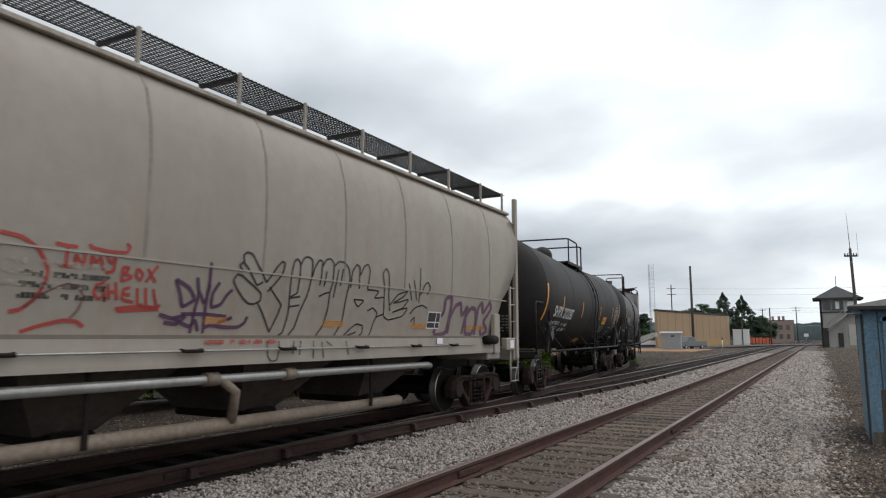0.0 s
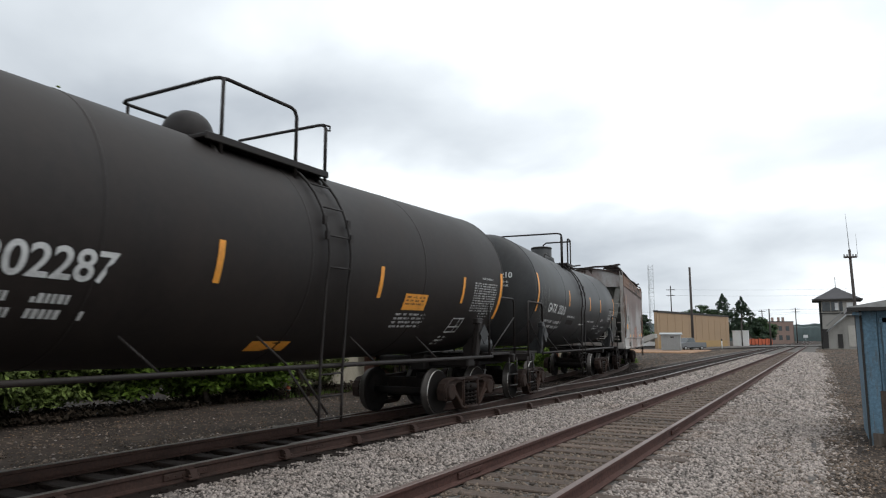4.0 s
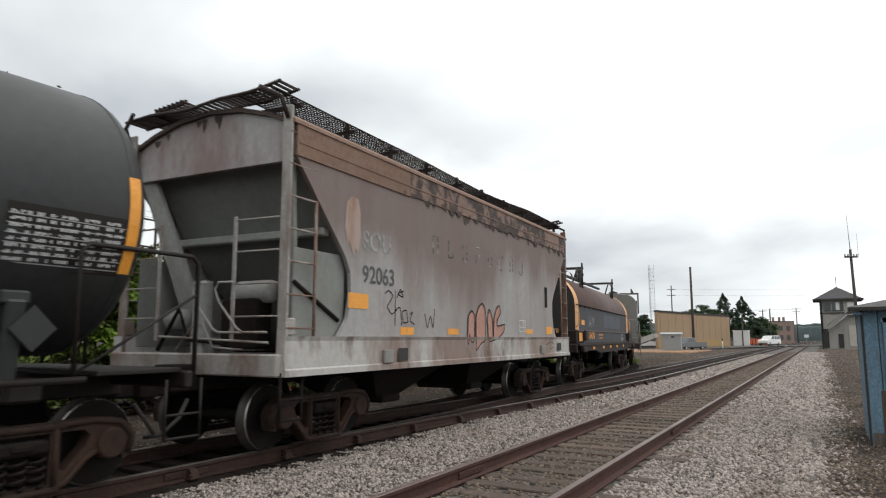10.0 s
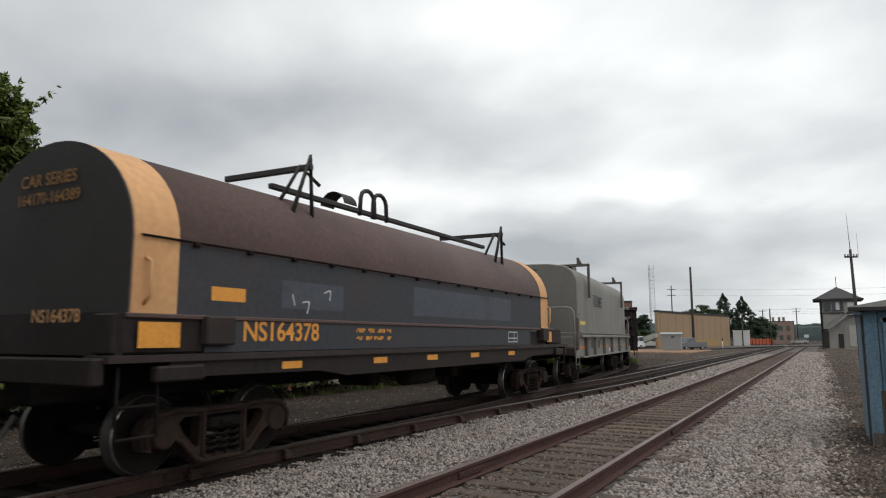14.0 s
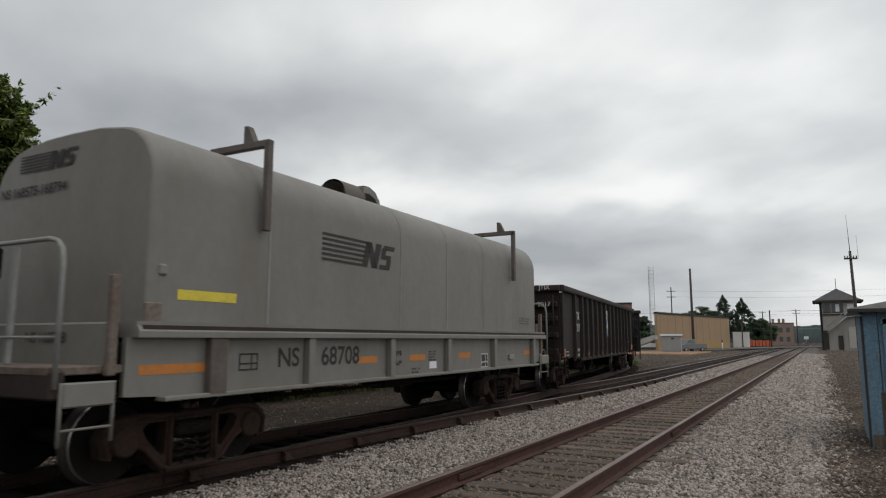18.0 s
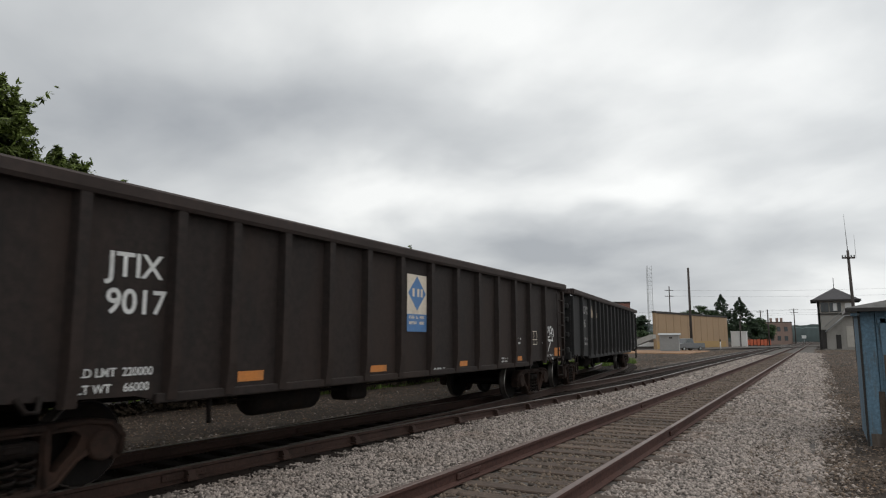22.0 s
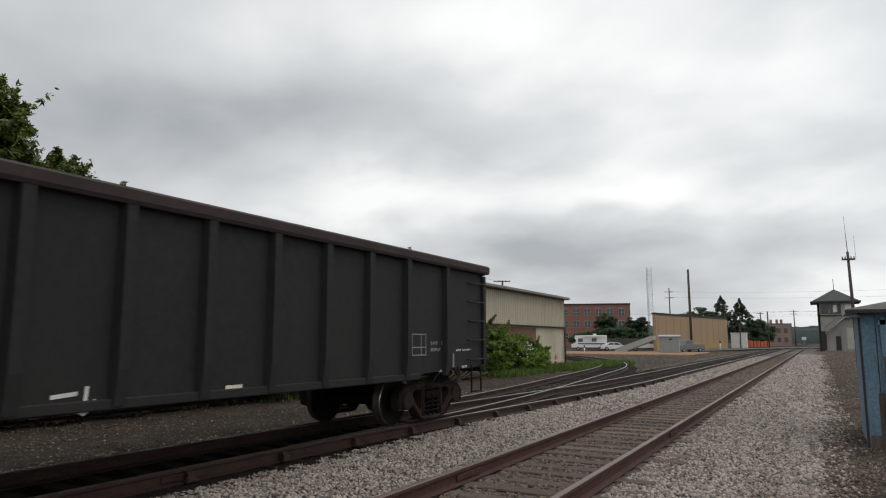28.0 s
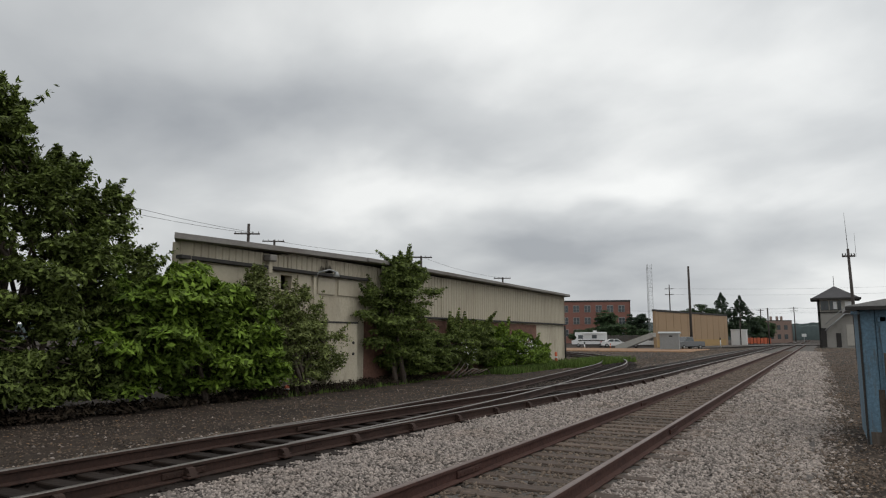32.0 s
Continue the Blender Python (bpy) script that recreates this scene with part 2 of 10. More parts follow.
M = dict(
    dirt=mat("dirt_ground", (0.03441, 0.02468, 0.0187), 0.95, grain=11, amount=0.55, patch=0.5, stain=(0.02094, 0.01571, 0.01197), stain_amount=0.85, low=0.42, high=0.6, dirt=(0.07854, 0.05834, 0.04264), dirt_amount=0.6, bump=1.0, spec=0.2),
    ballast=mat("ballast_bed", (0.0702, 0.0603, 0.0531), 0.95, grain=22, amount=0.55, patch=0.9, stain=(0.045, 0.036, 0.0297), stain_amount=0.6, bump=0.9),
    stone=mat("ballast_stone", (0.2357, 0.2011, 0.1782), 0.9, grain=60, amount=0.15, patch=0.8, stain=(0.1778, 0.1353, 0.1073), stain_amount=0.5, bump=0.2, island=0.6),
    rubble=mat("rusty_stone", (0.1076, 0.08034, 0.06006), 0.92, grain=60, amount=0.2, patch=0.8, stain=(0.0585, 0.04134, 0.02964), stain_amount=0.6, bump=0.2, island=0.65),
    # oily bed whose colour also holds the shade beneath the train
    soot=mat("oily_ballast", (0.009628, 0.00644, 0.004927), 0.9, grain=25, amount=0.4, patch=0.6, stain=(0.02222, 0.01417, 0.009853), stain_amount=0.5, bump=0.8, island=0.4, spec=0.2),
    rail=mat("rusty_rail_side", (0.058, 0.027, 0.021), 0.9, 0.0, grain=30, amount=0.35, patch=2, stain=(0.036, 0.019, 0.016), stain_amount=0.6, bump=0.25, spec=0.3),
    railhead=mat("worn_rail_head", (0.13, 0.092, 0.080), 0.5, 0.35, grain=15, amount=0.25, patch=0.7, stain=(0.085, 0.048, 0.038), stain_amount=0.7, bump=0.05),
    tie=mat("weathered_tie", (0.078, 0.054, 0.040), 0.92, grain=14, amount=0.35, patch=2.5, stain=(0.14, 0.10, 0.075), stain_amount=0.55, bump=0.6, streak=(1, 6, 6), each=0.35),
    iron=mat("dark_cast_iron", (0.009375, 0.0069, 0.00585), 0.9, 0.0, grain=18, amount=0.4, patch=2.2, stain=(0.0255, 0.015, 0.0105), stain_amount=0.6, bump=0.25, spec=0.2),
    wheel=mat("wheel_steel", (0.0075, 0.006, 0.00525), 0.85, 0.0, grain=22, amount=0.3, patch=3, stain=(0.0165, 0.0105, 0.00825), stain_amount=0.6, bump=0.1, spec=0.2),
    tread=mat("worn_tread", (0.055, 0.048, 0.043), 0.5, 0.5, grain=12, amount=0.2, patch=3, bump=0.0),
    brightrim=mat("bright_rim_edge", (0.36, 0.34, 0.32), 0.3, 0.9, grain=12, amount=0.15, patch=3, bump=0.0),
    casting=mat("truck_casting", (0.02314, 0.0125, 0.008708), 0.85, 0.0, grain=18, amount=0.35, patch=1.8, stain=(0.04957, 0.02501, 0.01629), stain_amount=0.6, dirt=(0.009914, 0.007052, 0.005618), dirt_amount=0.6, bump=0.3, spec=0.3),
    railmain=mat("oily_rail_side", (0.03643, 0.0176, 0.01228), 0.8, 0.0, grain=30, amount=0.35, patch=2, stain=(0.01214, 0.00792, 0.006336), stain_amount=0.6, bump=0.25, spec=0.35),
    mainhead=mat("polished_rail_head", (0.1612, 0.1457, 0.1333), 0.4, 0.6, grain=15, amount=0.25, patch=0.7, stain=(0.0558, 0.03844, 0.03224), stain_amount=0.7, bump=0.03),
    darktie=mat("oil_soaked_tie", (0.01449, 0.0099, 0.007695), 0.9, grain=14, amount=0.35, patch=2.5, stain=(0.02898, 0.0198, 0.01458), stain_amount=0.5, bump=0.6, streak=(1, 6, 6), each=0.35, spec=0.2),
    # leaves of far trees: distance haze is put into the dull green
    midleaf=leafy("hazy_green_leaf", (0.052, 0.084, 0.036), (0.035, 0.056, 0.028)),
    paleleaf=leafy("olive_leaf", (0.165, 0.195, 0.062), (0.09, 0.11, 0.036)),
    black=mat("black_tank_paint", (0.01254, 0.009242, 0.008162), 0.62, grain=9, amount=0.2, patch=0.7, stain=(0.02592, 0.01877, 0.01538), stain_amount=0.6, bump=0.05, streak=(1, 1, 0.35), spec=0.3),
    greytank=mat("dark_grey_tank_paint", (0.02214, 0.02255, 0.02337), 0.5, grain=9, amount=0.2, patch=0.6, stain=(0.03608, 0.03362, 0.03116), stain_amount=0.6, dirt=(0.01476, 0.01394, 0.01312), dirt_amount=0.5, bump=0.05, streak=(1, 1, 0.18), spec=0.35),
    beige=mat("beige_hopper_paint", (0.2898, 0.2502, 0.2098), 0.6, grain=6, amount=0.06, patch=0.6, stain=(0.2254, 0.1868, 0.1472), stain_amount=0.55, dirt=(0.23, 0.1748, 0.1288), dirt_amount=0.3, bump=0.05, streak=(1, 1, 0.2)),
    white=mat("stencil_white", (0.55, 0.55, 0.54), 0.7, grain=40, amount=0.15, patch=6, stain=(0.25, 0.25, 0.25), stain_amount=0.5, bump=0),
    orange=mat("reflector_orange", (0.72, 0.30, 0.035), 0.5, grain=30, amount=0.1, patch=5, stain=(0.4, 0.18, 0.04), stain_amount=0.4, bump=0),
    souwhite=mat("weathered_grey_hopper", (0.40, 0.385, 0.365), 0.85, grain=10, amount=0.12, patch=0.8, stain=(0.20, 0.135, 0.11), stain_amount=0.85, low=0.46, high=0.62, dirt=(0.10, 0.055, 0.038), dirt_amount=0.75, bump=0.1, streak=(1, 1, 0.35)),
    coilbrown=mat("rust_brown_hood", (0.082, 0.047, 0.040), 0.75, grain=14, amount=0.2, patch=0.8, stain=(0.046, 0.034, 0.033), stain_amount=0.6, bump=0.1),
    coilblue=mat("faded_navy_hood", (0.02975, 0.0306, 0.0374), 0.7, grain=14, amount=0.2, patch=0.8, stain=(0.05525, 0.03825, 0.034), stain_amount=0.7, bump=0.1),
    peach=mat("faded_orange_paint", (0.62, 0.33, 0.14), 0.7, grain=10, amount=0.1, patch=1.2, stain=(0.45, 0.24, 0.11), stain_amount=0.5, bump=0.05),
    grimy=mat("rust_stained_grey_steel", (0.135, 0.105, 0.085), 0.75, grain=20, amount=0.3, patch=3, stain=(0.085, 0.05, 0.032), stain_amount=0.8, bump=0.1, streak=(1, 1, 0.4)),
    coilgrey=mat("light_grey_hood", (0.1693, 0.1618, 0.1451), 0.6, grain=8, amount=0.07, patch=0.7, stain=(0.1348, 0.1209, 0.1023), stain_amount=0.6, dirt=(0.1209, 0.08835, 0.0651), dirt_amount=0.25, bump=0.04, streak=(1, 1, 0.3)),
    gon=mat("dark_brown_gondola", (0.01748, 0.01178, 0.009936), 0.75, grain=12, amount=0.35, patch=0.9, stain=(0.03312, 0.02024, 0.01518), stain_amount=0.6, dirt=(0.0092, 0.00782, 0.00736), dirt_amount=0.5, bump=0.1, streak=(1, 1, 0.3), spec=0.3),
    gonblack=mat("black_gondola", (0.0117, 0.01154, 0.0117), 0.75, grain=12, amount=0.3, patch=0.9, stain=(0.02106, 0.01794, 0.01638), stain_amount=0.6, bump=0.1, streak=(1, 1, 0.35), spec=0.35),
    chord=mat("rusty_top_chord", (0.0275, 0.017, 0.014), 0.85, grain=12, amount=0.3, patch=1.5, stain=(0.015, 0.0105, 0.009), stain_amount=0.6, bump=0.2),
    leaf=leafy("green_leaf", (0.135, 0.205, 0.026), (0.045, 0.08, 0.014)),
    darkleaf=leafy("dark_green_leaf", (0.115, 0.15, 0.036), (0.055, 0.075, 0.02)),
    bark=mat("grey_bark", (0.09, 0.07, 0.055), 0.95, grain=20, amount=0.3, bump=0.5),
    cream=mat("cream_metal_siding", (0.42, 0.372, 0.285), 0.7, grain=8, amount=0.06, patch=0.5, stain=(0.33, 0.285, 0.21), stain_amount=0.5, dirt=(0.2, 0.17, 0.13), dirt_amount=0.25, bump=0.03, streak=(1, 1, 0.2)),
    block=mat("painted_block_wall", (0.46, 0.41, 0.315), 0.9, grain=14, amount=0.1, patch=0.9, stain=(0.30, 0.25, 0.18), stain_amount=0.6, dirt=(0.15, 0.12, 0.09), dirt_amount=0.3, bump=0.25, streak=(1, 1, 0.3)),
    tan=mat("tan_block_wall", (0.33, 0.225, 0.135), 0.9, grain=6, amount=0.08, patch=0.3, stain=(0.29, 0.205, 0.13), stain_amount=0.5, bump=0.1),
    # far brick: its red is paled for the haze of distance
    brick=mat("hazed_red_brick", (0.235, 0.11, 0.085), 0.9, grain=6, amount=0.15, patch=0.3, stain=(0.19, 0.09, 0.07), stain_amount=0.5, bump=0.1),
    dark=mat("dark_trim", (0.03, 0.027, 0.025), 0.8, grain=20, amount=0.2, bump=0.1),
    roofsheet=mat("weathered_roof_sheet", (0.20, 0.185, 0.17), 0.7, grain=14, amount=0.12, patch=1.2, stain=(0.12, 0.095, 0.08), stain_amount=0.7, bump=0.08, streak=(1, 0.3, 1)),
    sootwash=mat("soot_wash", (0.13, 0.115, 0.09), 0.9, grain=9, amount=0.3, patch=3, stain=(0.26, 0.23, 0.175), stain_amount=0.8, low=0.42, high=0.6, bump=0, streak=(1, 1, 0.4)),
    palerule=mat("pale_stencil_rule", (0.3, 0.3, 0.3), 0.7, grain=20, amount=0.2, bump=0),
    grey=mat("grey_galvanised", (0.3, 0.31, 0.31), 0.55, 0.3, grain=20, amount=0.1, patch=1, stain=(0.22, 0.22, 0.21), stain_amount=0.4, bump=0.05),
    pole=mat("creosoted_pole", (0.06, 0.05, 0.045), 0.9, grain=12, amount=0.25, bump=0.2),
    blue=mat("peeling_blue_paint", (0.115, 0.195, 0.262), 0.85, grain=25, amount=0.25, patch=2.2, stain=(0.07, 0.12, 0.165), stain_amount=0.6, dirt=(0.10, 0.085, 0.068), dirt_amount=0.8, bump=0.5, streak=(2.5, 2.5, 0.35)),
    glass=mat("dark_window", (0.05, 0.06, 0.065), 0.12, grain=3, amount=0.1, bump=0),
    carwhite=mat("white_car_paint", (0.7, 0.7, 0.69), 0.3, grain=3, amount=0.03, bump=0),
    # needle green lifted to paint in distance haze
    pineleaf=leafy("hazed_conifer_needles", (0.042, 0.064, 0.038), (0.028, 0.044, 0.028)),
    # bluish woods colour, with the air's haze painted into it
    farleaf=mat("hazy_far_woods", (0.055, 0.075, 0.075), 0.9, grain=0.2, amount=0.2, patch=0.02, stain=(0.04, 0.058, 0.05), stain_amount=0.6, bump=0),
    grass=leafy("weedy_grass", (0.10, 0.155, 0.035), (0.13, 0.13, 0.05)),
    blossom=mat("white_blossom", (0.55, 0.55, 0.5), 0.7, grain=6, amount=0.1, bump=0),
    brickface=mat("old_brick_wall", (0.17, 0.085, 0.06), 0.92, grain=9, amount=0.3, patch=1.3, stain=(0.10, 0.06, 0.045), stain_amount=0.6, bump=0.4),
    redsoil=mat("orange_clay", (0.24, 0.135, 0.07), 0.95, grain=3, amount=0.3, patch=0.4, stain=(0.14, 0.09, 0.055), stain_amount=0.6, bump=0.5),
    asphalt=mat("worn_asphalt", (0.068, 0.059, 0.052), 0.9, grain=8, amount=0.25, patch=0.4, stain=(0.11, 0.092, 0.077), stain_amount=0.5, bump=0.2),
    mesh_orange=mat("orange_barrier", (0.55, 0.13, 0.06), 0.7, grain=5, amount=0.15, bump=0),
    shingle=mat("dark_shingles", (0.06, 0.057, 0.06), 0.9, grain=4, amount=0.2, patch=1, stain=(0.04, 0.038, 0.04), bump=0.3),
    tar=mat("grey_tar_roof", (0.33, 0.325, 0.315), 0.85, grain=9, amount=0.2, patch=1.2, stain=(0.2, 0.19, 0.18), stain_amount=0.6, bump=0.2),
    fencewood=mat("grey_fence", (0.11, 0.10, 0.09), 0.9, grain=8, amount=0.2, bump=0.1),
    wire=mat("dark_wire", (0.03, 0.03, 0.03), 0.7, grain=5, amount=0.05, bump=0),
    silver=mat("silver_car_paint", (0.42, 0.40, 0.36), 0.35, 0.3, grain=3, amount=0.03, bump=0),
    greycar=mat("grey_truck_paint", (0.12, 0.125, 0.13), 0.35, 0.2, grain=3, amount=0.05, bump=0),
    lamp_red=mat("red_lamp", (0.4, 0.02, 0.02), 0.3, grain=3, amount=0.05, bump=0),
)

# ---------------------------------------------------------------- mesh helpers


def box(bm, c, s, bevel=0.0, m=None):
    """A block at centre c of size s, its edges chamfered by bevel, turned by the matrix m."""
    x, y, z = (a / 2 for a in s)
    if bevel <= 0:
        pts = [(i * x, j * y, k * z) for i in (-1, 1) for j in (-1, 1) for k in (-1, 1)]
        vs = [bm.verts.new((m @ Vector(p) if m else Vector(p)) + Vector(c)) for p in pts]
        for f in ((0, 1, 3, 2), (4, 6, 7, 5), (0, 4, 5, 1), (2, 3, 7, 6), (0, 2, 6, 4), (1, 5, 7, 3)):
            bm.faces.new([vs[i] for i in f])
        return
    r = bmesh.ops.create_cube(bm, size=1.0)
    bmesh.ops.scale(bm, vec=s, verts=r["verts"])
    es = list({e for v in r["verts"] for e in v.link_edges})
    g = bmesh.ops.bevel(bm, geom=es, offset=min(bevel, 0.45 * min(s)), segments=1, affect="EDGES")
    vs = list({v for f in g["faces"] for v in f.verts})
    bmesh.ops.transform(bm, matrix=Matrix.Translation(c) @ (m.to_4x4() if m else Matrix.Identity(4)), verts=vs)


def frame_of(d):
    d = Vector(d).normalized()
    a = Vector((0, 0, 1)) if abs(d.z) < 0.9 else Vector((1, 0, 0))
    u = d.cross(a).normalized()
    return u, d.cross(u).normalized()


def tube(bm, pts, r, seg=8, cap=True, r_end=None):
    """A round bar along the points pts."""
    pts = [Vector(p) for p in pts]
    rings = []
    u = v = None
    for i, p in enumerate(pts):
        d = (pts[min(i + 1, len(pts) - 1)] - pts[max(i - 1, 0)]).normalized()
        if u is None:
            u, v = frame_of(d)
        else:
            u = (u - d * u.dot(d)).normalized()
            v = d.cross(u).normalized()
        rad = r if r_end is None else r + (r_end - r) * i / (len(pts) - 1)
        rings.append([bm.verts.new(p + (u * math.cos(a) + v * math.sin(a)) * rad) for a in (2 * math.pi * k / seg for k in range(seg))])
    for a, b in zip(rings, rings[1:]):
        for k in range(seg):
            f = bm.faces.new((a[k], a[(k + 1) % seg], b[(k + 1) % seg], b[k]))
            f.smooth = True
    if cap:
        bm.faces.new(rings[0][::-1])
        bm.faces.new(rings[-1])


def lathe(bm, prof, origin=(0, 0, 0), axis="y", seg=24, smooth=True, arc=(0, 2 * math.pi)):
    """Turns the profile [(along, radius)] round an axis through origin."""
    full = abs(arc[1] - arc[0] - 2 * math.pi) < 1e-6
    n = seg if full else seg + 1
    o = Vector(origin)
    rings = []
    for t, r in prof:
        ring = []
        for k in range(n):
            a = arc[0] + (arc[1] - arc[0]) * k / seg
            p, q = r * math.cos(a), r * math.sin(a)
            ring.append(bm.verts.new(o + Vector({"y": (p, t, q), "x": (t, p, q), "z": (p, q, t)}[axis])))
        rings.append(ring)
    for a, b in zip(rings, rings[1:]):
        for k in range(n if full else n - 1):
            f = bm.faces.new((a[k], a[(k + 1) % n], b[(k + 1) % n], b[k]))
            f.smooth = smooth
    if full:
        for ring, (t, r) in ((rings[0], prof[0]), (rings[-1], prof[-1])):
            if r > 1e-4:
                bm.faces.new(ring)


def prism(bm, prof, y0, y1, smooth=False, closed=True, axis="y"):
    """Pushes the outline prof (pairs in the plane across the axis) from y0 to y1."""
    place = {"y": lambda p, t: (p[0], t, p[1]), "x": lambda p, t: (t, p[0], p[1]), "z": lambda p, t: (p[0], p[1], t)}[axis]
    a = [bm.verts.new(place(p, y0)) for p in prof]
    b = [bm.verts.new(place(p, y1)) for p in prof]
    n = len(prof)
    for k in range(n if closed else n - 1):
        f = bm.faces.new((a[k], a[(k + 1) % n], b[(k + 1) % n], b[k]))
        f.smooth = smooth
    if closed:
        bm.faces.new(a[::-1])
        bm.faces.new(b)


def finish(bm, name, material):
    bmesh.ops.recalc_face_normals(bm, faces=bm.faces)
    me = bpy.data.meshes.new(name)
    bm.to_mesh(me)
    bm.free()
    for m in material if isinstance(material, (list, tuple)) else (material,):
        me.materials.append(m)
    return me


def part(name, bm, material, parent, label="", at=None):
    """Links a bmesh (or a finished mesh) as one mesh object under a thing or a part."""
    ob = new(name, finish(bm, name, material) if isinstance(bm, bmesh.types.BMesh) else bm)
    ob.parent = parent
    if at is not None:
        ob.matrix_basis = at
    return tagged(ob, label)


def thing(name, label, category, m=None, group="", kind="", data=None):
    ob = new(name, data)
    if data is None:
        ob.empty_display_size = 0.3
    if m is not None:
        ob.matrix_basis = m
    return tagged(ob, label, category, group, kind)


def bmnew():
    return bmesh.new()


def one(fn, *a, **k):
    """A new bmesh with one shape in it."""
    bm = bmesh.new()
    fn(bm, *a, **k)
    return bm


def raw_mesh(name, verts, faces, material, smooth=False):
    """A mesh from numpy arrays: verts (n, 3), faces (m, 3 or 4)."""
    me = bpy.data.meshes.new(name)
    k = faces.shape[1]
    me.vertices.add(len(verts))
    me.vertices.foreach_set("co", np.ascontiguousarray(verts, dtype=np.float32).ravel())
    me.loops.add(faces.size)
    me.loops.foreach_set("vertex_index", np.ascontiguousarray(faces, dtype=np.int32).ravel())
    me.polygons.add(len(faces))
    me.polygons.foreach_set("loop_start", np.arange(0, faces.size, k, dtype=np.int32))
    if smooth:
        me.polygons.foreach_set("use_smooth", np.ones(len(faces), dtype=bool))
    me.materials.append(material)
    me.update()
    me.validate()
    return me


# ---------------------------------------------------------------- the line of the tracks
NEAR_X, FAR_X, GAUGE = -3.03, -7.36, 1.47
BENDS = ((8.0, 22.0, 0.12 / 14), (34.0, 34.0 + (math.pi / 2 - 0.12) * 60, 1 / 60))  # start, end, curvature of the branch
GROUND = -0.26


def branch(s):
    """Place and heading on the branch line, s metres along it from beside the camera."""
    x, y, th, at_s = FAR_X, min(s, BENDS[0][0]), 0.0, BENDS[0][0]
    if s <= at_s:
        return x, s, 0.0
    for k, (a, b, c) in enumerate(BENDS):
        if a > at_s:
            d = min(s, a) - at_s
            x, y, at_s = x - math.sin(th) * d, y + math.cos(th) * d, at_s + d
        d = min(s, b) - a
        if d > 0:
            x += (math.cos(th + c * d) - math.cos(th)) / c
            y += (math.sin(th + c * d) - math.sin(th)) / c
            th, at_s = th + c * d, at_s + d
    d = s - at_s
    if d > 0:
        x, y = x - math.sin(th) * d, y + math.cos(th) * d
    return x, y, th


def beside(s, off, z=0.0):
    x, y, th = branch(s)
    return Vector((x + math.cos(th) * off, y + math.sin(th) * off, z))
# ---------------------------------------------------------------- ground
def grid_sheet(name, xs, ys, height, material, label, category):
    xs, ys = np.array(xs), np.array(ys)
    gx, gy = np.meshgrid(xs, ys)
    gz = np.vectorize(height)(gx, gy)
    verts = np.stack([gx.ravel(), gy.ravel(), gz.ravel()], 1)
    nx, ny = len(xs), len(ys)
    i = np.arange(nx * ny).reshape(ny, nx)
    faces = np.stack([i[:-1, :-1].ravel(), i[:-1, 1:].ravel(), i[1:, 1:].ravel(), i[1:, :-1].ravel()], 1)
    ob = new(name, raw_mesh(name, verts, faces, material, True))
    return tagged(ob, label, category, kind="structure")


def ground_height(x, y):
    if abs(x) > 60 or y > 200 or y < -40:
        return GROUND - 0.03
    h = GROUND + 0.05 * noise.noise(Vector((x * 0.35, y * 0.35, 0.2))) + 0.02 * noise.noise(Vector((x * 1.7, y * 1.7, 4.2)))
    if -9.4 < x < -0.6:
        h = GROUND - 0.10
    return h


def bed_height(x, y):
    side = min(1.0, (x + 9.5) / 0.8, (-0.25 - x) / 1.1)
    mid = 0.03 * max(0.0, 1 - abs(x + 5.15) / 1.0)
    if -8.0 < x < -6.7 and y < 30:
        mid = -0.05
    return -0.205 + mid + 0.012 * noise.noise(Vector((x * 3, y * 3, 1))) - 0.05 * (1 - max(0, side)) ** 1.5


grid_sheet("ground", [-2500, -400, -120, -60] + list(np.arange(-30, 15, 0.5)) + [20, 60, 300, 2500],
           [-2500, -200, -40] + list(np.arange(-10, 70, 0.7)) + list(range(75, 205, 8)) + [300, 700, 3000], ground_height, M["dirt"],
           "bare brown dirt and fine gravel beside the tracks", "ground")
grid_sheet("ballast", np.arange(-9.6, -0.1, 0.16), [-60, -30, -15] + list(np.arange(-8, 40, 0.2)) + list(np.arange(40, 160, 1.5)), bed_height, M["ballast"],
           "crushed grey stone ballast round two tracks", "ballast")


